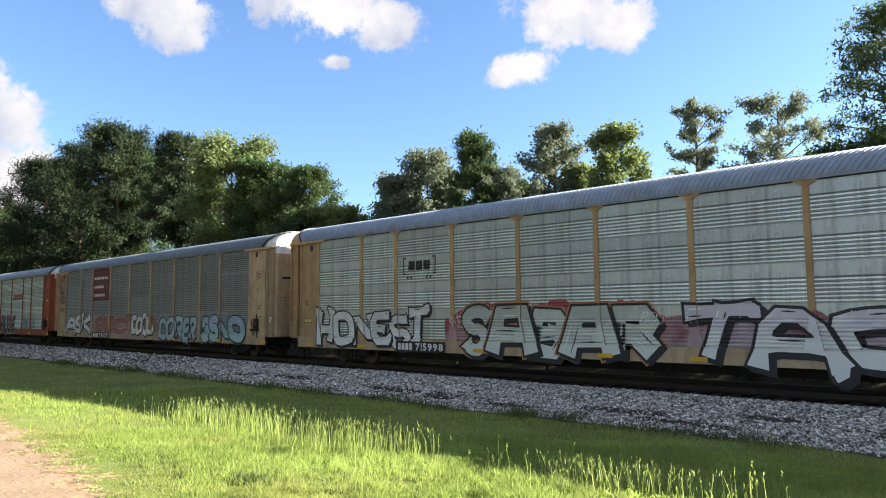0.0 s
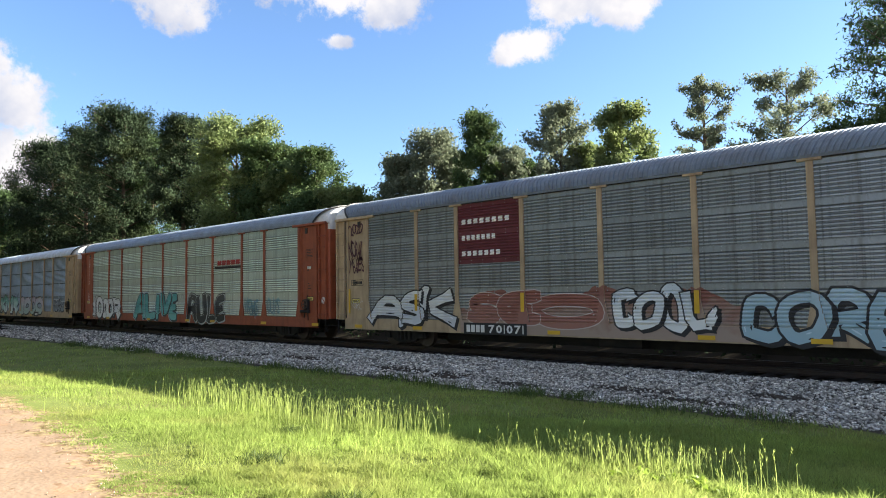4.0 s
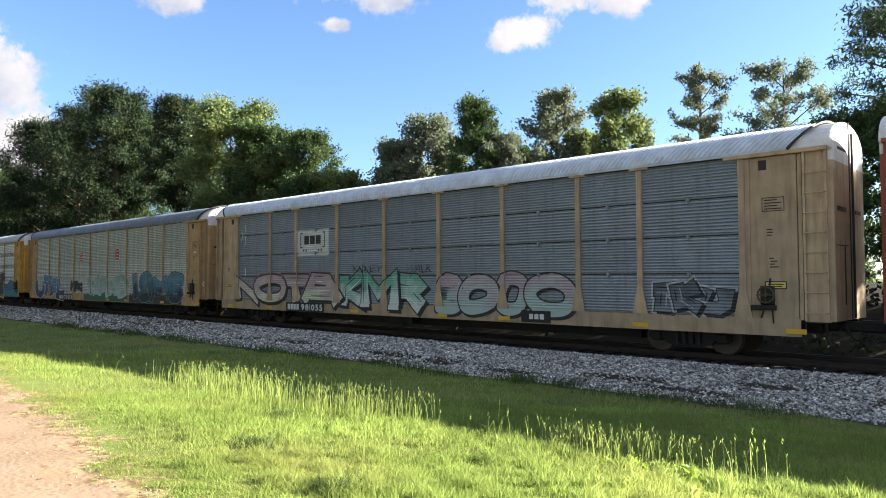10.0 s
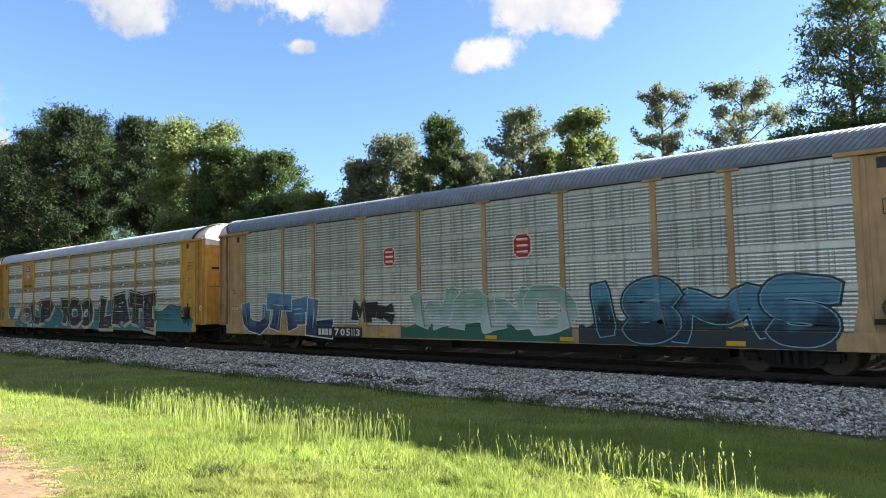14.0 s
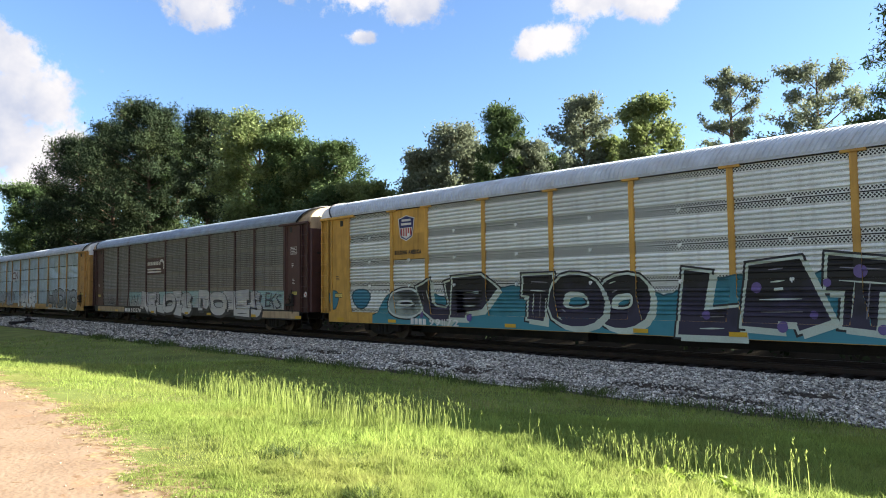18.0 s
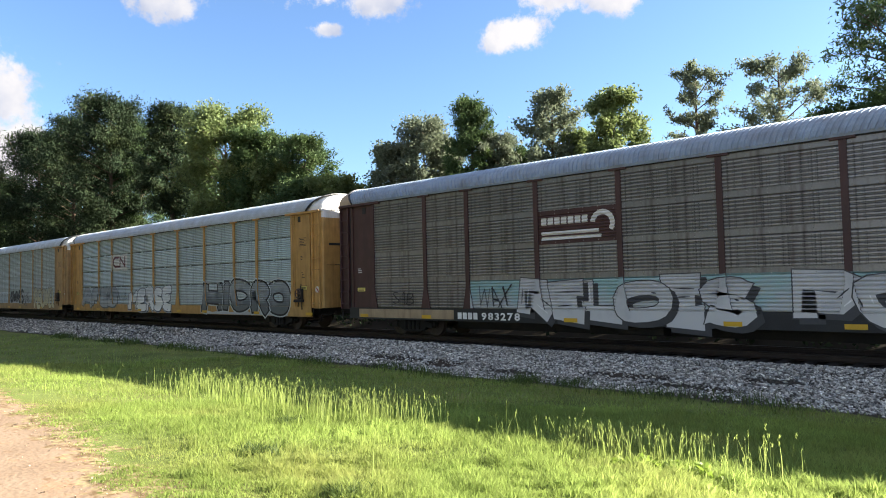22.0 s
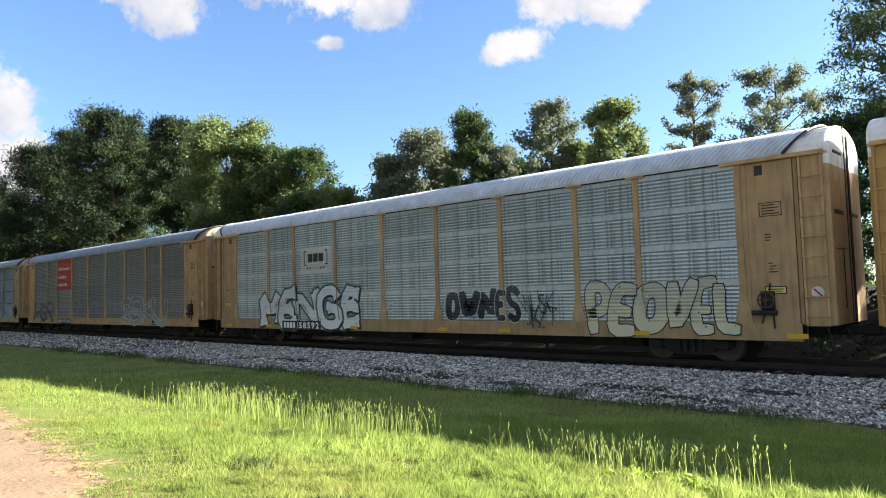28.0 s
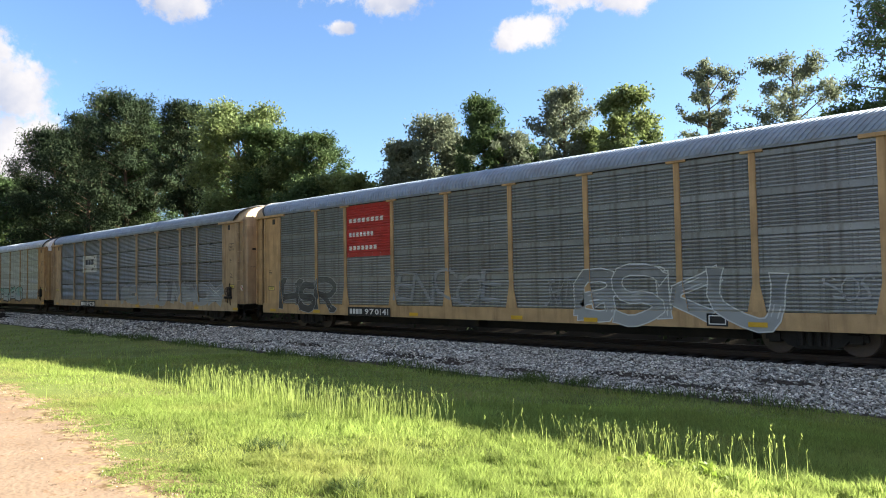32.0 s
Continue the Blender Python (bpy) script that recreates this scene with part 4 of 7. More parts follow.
def end_side(car, mat, front):
    """Fixed plate, corner wing and ladder at one end of the near side."""
    def fx(x):
        return x if front else -27.41 - x

    def span(a, b):
        return min(fx(a), fx(b)), max(fx(a), fx(b))

    key = (mat.name, front)
    s = Shape()
    a, b = span(-1.85, -0.66)
    s.box((a, -1.50, 1.02), (b, -1.44, 4.93))
    # raised jambs and lower gusset of the plate
    a, b = span(-0.78, -0.66)
    s.box((a, -1.535, 1.02), (b, -1.50, 4.93), 0.01)
    a, b = span(-1.86, -1.74)
    s.box((a, -1.53, 1.02), (b, -1.50, 4.93), 0.01)
    part("end_plate", cached(("end_plate",) + key, lambda: s.mesh("end_plate", mat)), car)
    w = Shape()
    a, b = span(-0.54, 0.0)
    w.box((a, -1.47, 0.96), (b, -1.40, 4.96), 0.01)
    part("corner_wing", cached(("wing",) + key, lambda: w.mesh("corner_wing", mat)), car)
    x0, x1 = sorted((fx(-0.5), fx(-0.03)))
    ladder(car, x0, x1, mat)
    k = Shape()
    a, b = span(-1.52, -1.34)
    k.box((a, -1.515, 4.62), (b, -1.47, 4.86), 0.01)
    part("latch_pocket", cached(("pocket", front), lambda: k.mesh("latch_pocket", BLACK)), car, label="black latch pocket in the end plate")
    e = Shape()
    a, b = span(-2.35, 0.02)
    e.box((a, -1.60, 4.94), (b, -1.42, 5.045), 0.012)
    part("eave_beam", cached(("eave",) + key, lambda: e.mesh("eave_beam", mat)), car)
    # dark slot behind the wing and step stirrup below it
    d = Shape()
    a, b = span(-0.645, -0.56)
    d.box((a, -1.49, 1.0), (b, -1.43, 4.93))
    part("door_slot", cached(("slot",) + key, lambda: d.mesh("door_slot", mat if front else BLACK)), car)
    st = Shape()
    x0, x1 = fx(-0.52), fx(-0.08)
    st.tube([(x0, -1.5, 0.95), (x0, -1.52, 0.42), (x1, -1.52, 0.42), (x1, -1.5, 0.95)], 0.018, 6)
    part("stirrup_step", cached(("stirrup", front), lambda: st.mesh("stirrup_step", DARK)), car)


def end_doors(car, mat, front, cap):
    """The folding end doors: painted lower leaf, pale cap above it."""
    sgn, x0 = (1, 0.10) if front else (-1, -27.51)

    def leaf(z0, z1, name, m):
        def make():
            s = Shape()
            ring = end_section(z0, z1)
            c = [(y * 0.965, z) for y, z in ring]
            n = len(ring)
            xs = [x0 - sgn * 0.95, x0 - sgn * 0.05, x0]
            base = [(xs[0], y, z) for y, z in ring] + [(xs[1], y, z) for y, z in ring] + [(xs[2], y, z) for y, z in c]
            fs = []
            for k in range(2):
                fs += [(k * n + i, k * n + (i + 1) % n, (k + 1) * n + (i + 1) % n, (k + 1) * n + i) for i in range(n)]
            fs += [tuple(reversed(range(n))), tuple(range(2 * n, 3 * n))]
            s.add(base, fs)
            return s.mesh(name, m)
        return part(name, cached(("leaf", name, m.name, front, z0), make), car)

    lower = leaf(0.98, 4.72, "end_door", mat)
    upper = leaf(4.722, 5.84, "end_cap", cap)
    g = Shape()
    g.tube([(x0 + sgn * 0.035, 0.18, 1.0), (x0 + sgn * 0.035, 0.18, 5.55)], 0.028, 8)
    g.box((min(x0, x0 + sgn * 0.02), -0.012, 1.0), (max(x0, x0 + sgn * 0.02), 0.012, 5.8))
    part("lock_rod", cached(("rod", front), lambda: g.mesh("lock_rod", BLACK)), car, label="black vertical lock rod")
    for y, z, w, hh in ((-0.75, 3.62, 0.75, 0.10), (0.75, 3.62, 0.5, 0.09), (-0.55, 2.05, 0.03, 1.4), (-1.0, 2.75, 0.5, 0.02), (-0.55, 2.76, 0.55, 0.025)):
        h = Shape().box((min(x0, x0 + sgn * 0.018), y - w / 2, z - hh / 2), (max(x0, x0 + sgn * 0.018), y + w / 2, z + hh / 2))
        part("door_bar", cached(("hw", front, y, z), lambda h=h: h.mesh("door_bar", BLACK)), car)
    if cap is WHITE:
        q = Shape()
        for i in range(9):
            q.box((min(x0, x0 + sgn * 0.012), -1.0 + 0.085 * i, 5.02), (max(x0, x0 + sgn * 0.012), -0.95 + 0.085 * i, 5.09))
        part("end_stencil", cached(("endst", front), lambda: q.mesh("end_stencil", BLACK)), car)


def brake_gear(car, mat):
    box = Shape().box((-1.50, -1.60, 1.34), (-1.20, -1.50, 1.80), 0.03)
    gear = part("hand_brake", cached("brake_box", lambda: box.mesh("hand_brake", DARK)), car, label="sooty hand brake with wheel and chain")
    shelf = Shape().box((-1.72, -1.64, 1.22), (-1.16, -1.50, 1.335), 0.02)
    part("brake_shelf", cached("brake_shelf", lambda: shelf.mesh("brake_shelf", DARK)), gear)
    n = 16
    wheel = Shape().tube([(-1.36 + 0.19 * math.cos(2 * math.pi * i / n), -1.67, 1.58 + 0.19 * math.sin(2 * math.pi * i / n)) for i in range(n + 1)], 0.022, 6)
    wheel.tube([(-1.36, -1.67, 1.39), (-1.36, -1.67, 1.77)], 0.016, 6).tube([(-1.55, -1.67, 1.58), (-1.17, -1.67, 1.58)], 0.016, 6).tube([(-1.36, -1.59, 1.58), (-1.36, -1.69, 1.58)], 0.05, 8)
    part("brake_wheel", cached("brake_wheel", lambda: wheel.mesh("brake_wheel", WHEEL)), gear, label="rusty spoked brake wheel")
    for key, pts in (("release_lever", [(-1.30, -1.56, 1.80), (-1.28, -1.56, 1.98)]), ("chain", [(-1.24, -1.57, 1.24), (-1.22, -1.57, 0.90)]), ("brake_rod", [(-1.44, -1.57, 1.24), (-1.50, -1.57, 1.02)])):
        part(key, cached(key, lambda pts=pts, key=key: Shape().tube(pts, 0.02, 6).mesh(key, DARK)), gear)


def coupler(car, front):
    s = Shape()
    x, sg = (0.0, 1) if front else (-27.41, -1)
    a, b = sorted((x - sg * 0.6, x + sg * 0.40))
    s.box((a, -0.12, 0.70), (b, 0.12, 0.93), 0.03)
    a, b = sorted((x + sg * 0.32, x + sg * 0.58))
    s.box((a, -0.19, 0.68), (b, 0.17, 0.97), 0.05)
    s.tube([(x + sg * 0.05, -0.45, 0.85), (x + sg * 0.22, -0.5, 0.55), (x + sg * 0.42, -0.42, 0.48), (x + sg * 0.57, -0.3, 0.62)], 0.03, 7)
    s.tube([(x - sg * 0.05, -1.45, 0.72), (x + sg * 0.02, -1.1, 0.66), (x + sg * 0.04, -0.25, 0.95)], 0.018, 6)
    s.tube([(x - sg * 0.05, -1.45, 0.72), (x - sg * 0.03, -1.48, 0.50), (x + sg * 0.05, -1.48, 0.44)], 0.018, 6)
    part("coupler", cached(("coupler", front), lambda: s.mesh("coupler", DARK)), car, label="rusty knuckle coupler with air hose")


def build_car(spec):
    """One closed auto-carrying railcar. Its origin is the foot of the leading near corner, on the rail."""
    style, mat, roof, cap = spec["style"], spec["paint"], spec["roof"], spec["cap"]
    car = thing("autorack_railcar", spec["label"], "railcar", "cars of the passing train")
    sheetm = spec["sheet"]
    # deck, centre sill and side sill
    und = Shape()
    und.box((-27.25, -1.46, 0.93), (-0.12, 1.46, 1.03))
    und.prism([(-0.45, 0.27), (0.45, 0.27), (0.55, 0.93), (-0.55, 0.93)], -22.2, -5.2)
    und.box((-26.9, -0.30, 0.62), (-0.5, 0.30, 0.93))
    for k in range(11):
        und.box((-25.2 + 2.28 * k, -1.44, 0.72), (-25.1 + 2.28 * k, 1.44, 0.93))
    und.box((-15.6, -0.95, 0.30), (-14.2, -0.45, 0.70), 0.05)
    part("underframe", cached("underframe", lambda: und.mesh("underframe", DARK)), car, label="sooty black steel underframe")
    sill = Shape()
    sill.prism([(-1.545, 0.605), (-1.41, 0.605), (-1.41, 0.63), (-1.52, 0.63), (-1.52, 1.0), (-1.41, 1.0), (-1.41, 1.03), (-1.545, 1.03)], -26.85, -0.62)
    sm = spec.get("sill", mat)
    part("side_sill", cached(("sill", sm.name), lambda: sill.mesh("side_sill", sm)), car)
    if sm is BLACK:
        for xa, xb in ((-26.3, -21.4), (-3.9, -0.7)):
            patch = Shape().box((xa, -1.552, 0.66), (xb, -1.546, 0.98))
            part("sill_patch", patch.mesh("sill_patch", TAN_PALE), car, label="tan end length of the sill")
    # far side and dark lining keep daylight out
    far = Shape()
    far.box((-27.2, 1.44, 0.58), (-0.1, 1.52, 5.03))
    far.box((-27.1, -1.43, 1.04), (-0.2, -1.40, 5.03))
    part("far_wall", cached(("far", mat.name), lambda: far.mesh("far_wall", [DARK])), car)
    # side sheets, three widths, four tiers
    for i in range(9):
        a, b = POSTS[i] + 0.075, POSTS[i + 1] - 0.075
        for j in range(4):
            w, hgt = round(b - a, 2), ROWS[j + 1] - ROWS[j]
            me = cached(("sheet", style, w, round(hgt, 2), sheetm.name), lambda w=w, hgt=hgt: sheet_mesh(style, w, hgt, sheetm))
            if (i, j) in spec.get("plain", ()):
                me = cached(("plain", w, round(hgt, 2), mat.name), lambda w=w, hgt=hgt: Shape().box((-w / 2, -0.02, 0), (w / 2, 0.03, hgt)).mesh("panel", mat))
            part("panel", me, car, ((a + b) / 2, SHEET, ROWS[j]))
    # latch clips over the open joints between the tiers
    if style in ("fine", "deep"):
        clip = cached(("clip", sheetm.name), lambda: Shape().box((-0.045, -0.062, -0.05), (0.045, 0.0, 0.03), 0.012).box((-0.015, -0.075, -0.09), (0.015, -0.05, 0.05)).mesh("latch_clip", sheetm))
        for i in range(9):
            for z in ROWS[1:4]:
                part("latch_clip", clip, car, ((POSTS[i] + POSTS[i + 1]) / 2, SHEET, z - 0.015))
    # posts with flared feet and cap plates
    def post():
        s = Shape()
        s.box((-0.08, FACE, 1.03), (0.08, SHEET + 0.08, 5.03), 0.012)
        s.plate([(-0.22, 1.03), (0.22, 1.03), (0.082, 1.72), (-0.082, 1.72)], FACE - 0.001, FACE + 0.03)
        if spec.get("bracket"):
            s.plate([(-0.08, 4.88), (0.08, 4.88), (0.30, 5.02), (-0.30, 5.02)], FACE - 0.012, FACE + 0.03)
        else:
            s.box((-0.27, FACE - 0.03, 4.955), (0.27, FACE + 0.05, 5.035), 0.008)
        return s.mesh("post", mat)
    pm = cached(("post", mat.name, bool(spec.get("bracket"))), post)
    for x in POSTS:
        part("post", pm, car, (x, 0, 0))
    # roof with side fascia
    part("roof", roof_mesh(roof), car, label="ribbed metal roof")
    # dark lip along the slanted roof ends
    for x0, sg in ((-0.22, 1), (-27.19, -1)):
        pts = [(x0 - sg * 0.62 * (1 - min(1, (z - 5.03) / 0.655)) + sg * 0.01, y * 1.012, z + 0.022) for y, z in ROOF]
        part("roof_lip", cached(("lip", sg), lambda pts=pts: Shape().tube(pts, 0.035, 6).mesh("roof_lip", BLACK)), car, label="black lip along the slanted roof end")
    # black strip standing in for the shaded gap under the roof edge
    shade_strip = Shape().box((-25.4, -1.541, 4.988), (-2.0, -1.50, 5.019))
    part("eave_channel", cached("eave_channel", lambda: shade_strip.mesh("eave_channel", BLACK)), car, label="black strip painted in for the shadow gap below the roof edge")
    fas = Shape().box((-26.2, -1.592, 5.02), (-1.2, -1.55, 5.085))
    part("roof_fascia", cached(("fascia", roof.name), lambda: fas.mesh("roof_fascia", roof)), car)
    for front in (True, False):
        end_side(car, mat, front)
        end_doors(car, mat, front, cap)
        coupler(car, front)
        add_bogie(car, -3.55 if front else -23.86)
    brake_gear(car, mat)
    # reflectors on the sill and the usual stencils
    for x in spec.get("reflect", (-0.95, -4.9, -9.6, -12.3, -17.0, -22.9, -26.2)):
        drape(style, [(*quad(x, x + 0.46, 0.67, 0.79), YELLOW_MARK)], car, "reflector", "yellow reflective strip", 0.0315)
    ink = spec.get("ink", BLACK)
    stencil_box(car, style, -1.46, 3.60, col=ink)
    small_lines(car, style, -1.38, 3.15, 3, col=ink)
    small_lines(car, style, -1.34, 2.45, 4, 0.26, col=ink)
    yellow_label(car, style, -1.42, 1.72)
    small_lines(car, style, -26.4, 2.5, 3, 0.26, col=ink)
    yellow_label(car, style, -26.45, 1.62)
    if spec.get("sign", True):
        round_sign(car, style, -0.26, 1.74)
    return car

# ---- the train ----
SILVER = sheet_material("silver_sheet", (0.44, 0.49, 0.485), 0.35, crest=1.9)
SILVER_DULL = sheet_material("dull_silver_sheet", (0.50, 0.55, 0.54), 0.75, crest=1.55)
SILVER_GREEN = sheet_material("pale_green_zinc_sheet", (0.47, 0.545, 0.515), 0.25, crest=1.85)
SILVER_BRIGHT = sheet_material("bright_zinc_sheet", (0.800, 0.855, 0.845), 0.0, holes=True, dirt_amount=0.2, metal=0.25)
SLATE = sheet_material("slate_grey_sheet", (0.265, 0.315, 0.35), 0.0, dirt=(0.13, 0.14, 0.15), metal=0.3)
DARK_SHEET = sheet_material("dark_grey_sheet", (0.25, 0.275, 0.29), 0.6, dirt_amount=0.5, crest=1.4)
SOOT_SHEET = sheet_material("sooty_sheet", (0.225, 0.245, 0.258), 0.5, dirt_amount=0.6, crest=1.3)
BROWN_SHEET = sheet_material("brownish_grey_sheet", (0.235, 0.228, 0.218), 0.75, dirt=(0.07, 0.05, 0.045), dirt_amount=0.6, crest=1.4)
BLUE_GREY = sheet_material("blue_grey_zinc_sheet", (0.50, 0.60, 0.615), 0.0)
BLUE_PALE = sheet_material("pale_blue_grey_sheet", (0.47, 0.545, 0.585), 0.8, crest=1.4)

WH, BK = (0.74, 0.76, 0.74), (0.025, 0.025, 0.028)
TEAL, BLUE, PINK = (0.03, 0.165, 0.215), (0.10, 0.27, 0.42), (0.40, 0.10, 0.13)


def bracket_logo(car, style, x0, x1, z0, z1, plate=False):
    t = 0.05
    lay = []
    if plate:
        lay.append((*quad(x0 - 0.25, x1 + 0.25, z0 - 0.2, z1 + 0.12), spray((0.55, 0.58, 0.55))))
    v = merge(quad(x0, x0 + t, z0 + 0.15, z1), quad(x0, x0 + 0.16, z1 - t, z1), quad(x0, x0 + 0.16, z0 + 0.15, z0 + 0.15 + t),
              quad(x1 - t, x1, z0 + 0.15, z1), quad(x1 - 0.16, x1, z1 - t, z1), quad(x1 - 0.16, x1, z0 + 0.15, z0 + 0.15 + t),
              bars(x0 + 0.28, x1 - 0.28, z0 + 0.30, z1 - 0.14, 3, 0.18),
              quad(x0 + 0.2, x0 + 0.29, z0, z0 + 0.09), quad(x0 + 0.38, x0 + 0.47, z0, z0 + 0.09), quad(x1 - 0.47, x1 - 0.38, z0, z0 + 0.09), quad(x1 - 0.29, x1 - 0.2, z0, z0 + 0.09))
    lay.append((*v, BLACK))
    return drape(style, lay, car, "company_mark", "black bracketed company mark", 0.005)


def word_panel(car, style, x0, x1, z0, z1, mat):
    h = z1 - z0
    lay = [(*quad(x0, x1, z0, z1), mat)]
    for k, (zc, w, n) in enumerate(((0.70, 0.84, 8), (0.43, 0.60, 7), (0.17, 0.68, 7))):
        a = x0 + 0.16
        lay.append((*bars(a, a + (x1 - x0 - 0.2) * w, z0 + h * zc - 0.085, z0 + h * zc + 0.085, n, 0.55), WHITE_MARK))
    return drape(style, lay, car, "company_panel", "red painted panel with three rows of white bars", 0.005)


def octagon_mark(car, style, x, z, w, h):
    o = [(-0.5, -0.28), (-0.28, -0.5), (0.28, -0.5), (0.5, -0.28), (0.5, 0.28), (0.28, 0.5), (-0.28, 0.5), (-0.5, 0.28)]
    lay = [(*fan([(x + a * w, z + b * h) for a, b in o]), WHITE_MARK), (*fan([(x + a * w * 0.88, z + b * h * 0.9) for a, b in o]), RED_MARK),
           (*merge(*[quad(x - w * 0.3, x + w * 0.3, z + h * q - 0.035, z + h * q + 0.035) for q in (-0.25, 0.0, 0.25)]), WHITE_MARK)]
    return drape(style, lay, car, "company_mark", "red eight-sided company mark with white bars", 0.005)


def shield_mark(car, style, x, z, w, h):
    sh = [(-0.42, -0.1), (-0.36, -0.36), (0.0, -0.5), (0.36, -0.36), (0.42, -0.1), (0.5, 0.38), (0.3, 0.42), (0.0, 0.5), (-0.3, 0.42), (-0.5, 0.38)]
    pts = [(x + a * w, z + b * h) for a, b in sh]
    lower = [(x + a * w * 0.86, z + b * h * 0.9) for a, b in ((-0.45, 0.02), (-0.42, -0.12), (-0.36, -0.36), (0.0, -0.5), (0.36, -0.36), (0.42, -0.12), (0.45, 0.02))]
    lay = [(*fan([(x + a * w * 1.1, z + b * h * 1.08) for a, b in sh]), WHITE_MARK), (*fan(pts), NAVY), (*fan(lower), WHITE_MARK),
           (*merge(*[quad(x + w * q - 0.035, x + w * q + 0.035, z - h * (0.34 - 0.15 * abs(q)), z) for q in (-0.3, -0.15, 0.0, 0.15, 0.3)]), RED_MARK),
           (*merge(quad(x - w * 0.3, x + w * 0.3, z + h * 0.28, z + h * 0.37), quad(x - w * 0.34, x + w * 0.34, z + h * 0.12, z + h * 0.21)), WHITE_MARK)]
    return drape(style, lay, car, "company_mark", "striped shield company mark in red, white and navy", 0.012)


def white_wheel_mark(car, style, x0, x1, z0, z1):
    n = 12
    r = (z1 - z0) * 0.5
    cx, cz = x1 - r, z1 - r
    arc = [(cx + r * math.cos(math.pi * (0.95 - 1.15 * i / n)), cz + r * math.sin(math.pi * (0.95 - 1.15 * i / n))) for i in range(n + 1)]
    inner = [(cx + (p[0] - cx) * 0.62, cz + (p[1] - cz) * 0.62) for p in arc]
    v = arc + inner
    f = [(i, i + 1, n + 2 + i, n + 1 + i) for i in range(n)]
    mark = merge((v, f), quad(x0, x1 - r * 1.3, z0 + 0.16, z0 + 0.26), quad(x0, x1 - r * 1.1, z0, z0 + 0.10), bars(x0, x1 - 2.2 * r, z1 - 0.34, z1 - 0.12, 7, 0.25))
    lay = [(*quad(x0 - 0.1, x1 + 0.1, z0 - 0.12, z1 + 0.1), BROWN), (*mark, WHITE_MARK)]
    return drape(style, lay, car, "company_mark", "white wheel-shaped company mark on brown", 0.005)


def worm_mark(car, style, x0, x1, z0, z1):
    """Two joined loops drawn as one thick stroke."""
    w, h = x1 - x0, z1 - z0
    pts = [(0.46, 0.84), (0.16, 0.84), (0.05, 0.66), (0.05, 0.34), (0.16, 0.16), (0.55, 0.16), (0.55, 0.84), (0.90, 0.16), (0.90, 0.84)]
    v, f = [], []
    for (a, b), (c, d) in zip(pts, pts[1:]):
        p, q = Vector((x0 + a * w, z0 + b * h)), Vector((x0 + c * w, z0 + d * h))
        nrm = Vector((-(q - p).y, (q - p).x)).normalized() * 0.06
        e = (q - p).normalized() * 0.05
        k = len(v)
        v += [tuple(p - nrm - e), tuple(q - nrm + e), tuple(q + nrm + e), tuple(p + nrm - e)]
        f.append((k, k + 1, k + 2, k + 3))
    lay = [(*quad(x0 - 0.2, x1 + 0.15, z0 - 0.15, z1 + 0.08), spray((0.60, 0.62, 0.60)))]
    lay += [([v[i] for i in q], [(0, 1, 2, 3)], MAROON) for q in f]
    return drape(style, lay, car, "company_mark", "maroon looping company mark on a pale panel", 0.005)


def dress_0(c, st):
    hill(c, st, -18.3, -10.2, 1.05, [1.7, 2.2, 2.25, 2.1, 2.3, 2.1, 2.25, 1.8], (0.34, 0.07, 0.08), (0.40, 0.26, 0.27), "red and pink sprayed haze", 0.08)
    hill(c, st, -10.2, -1.9, 1.05, [1.8, 1.75, 1.9, 1.7, 1.85, 1.6], (0.26, 0.10, 0.11), (0.38, 0.31, 0.34), "dull purple sprayed haze", 0.08, 5)
    graffiti(c, st, "HONEST", -25.5, -19.1, 0.66, 2.10, (0.62, 0.64, 0.62), BK, None, WH, seed=3, th=0.24, form="wild", rim=0.055)
    graffiti(c, st, "SABAR", -17.5, -10.5, 0.55, 2.20, (0.40, 0.44, 0.38), BK, (0.42, 0.20, 0.10), (0.58, 0.62, 0.56), seed=8, th=0.36, form="block", rim=0.07, deep=0.12)
    graffiti(c, st, "TACE", -9.85, -2.6, 0.50, 2.18, (0.58, 0.56, 0.60), BK, None, (0.66, 0.68, 0.66), seed=5, th=0.31, form="wild", rim=0.08, deep=0.13)
    scrawl(c, st, "BOO", -10.95, -10.3, 1.58, 1.95, WH, 2)
    scrawl(c, st, "4KE", -18.05, -17.5, 1.5, 1.9, WH, 4)
    bracket_logo(c, st, -20.37, -18.72, 3.22, 4.0)
    number_board(c, st, -20.6, -18.35, "715998", plate=BLACK)


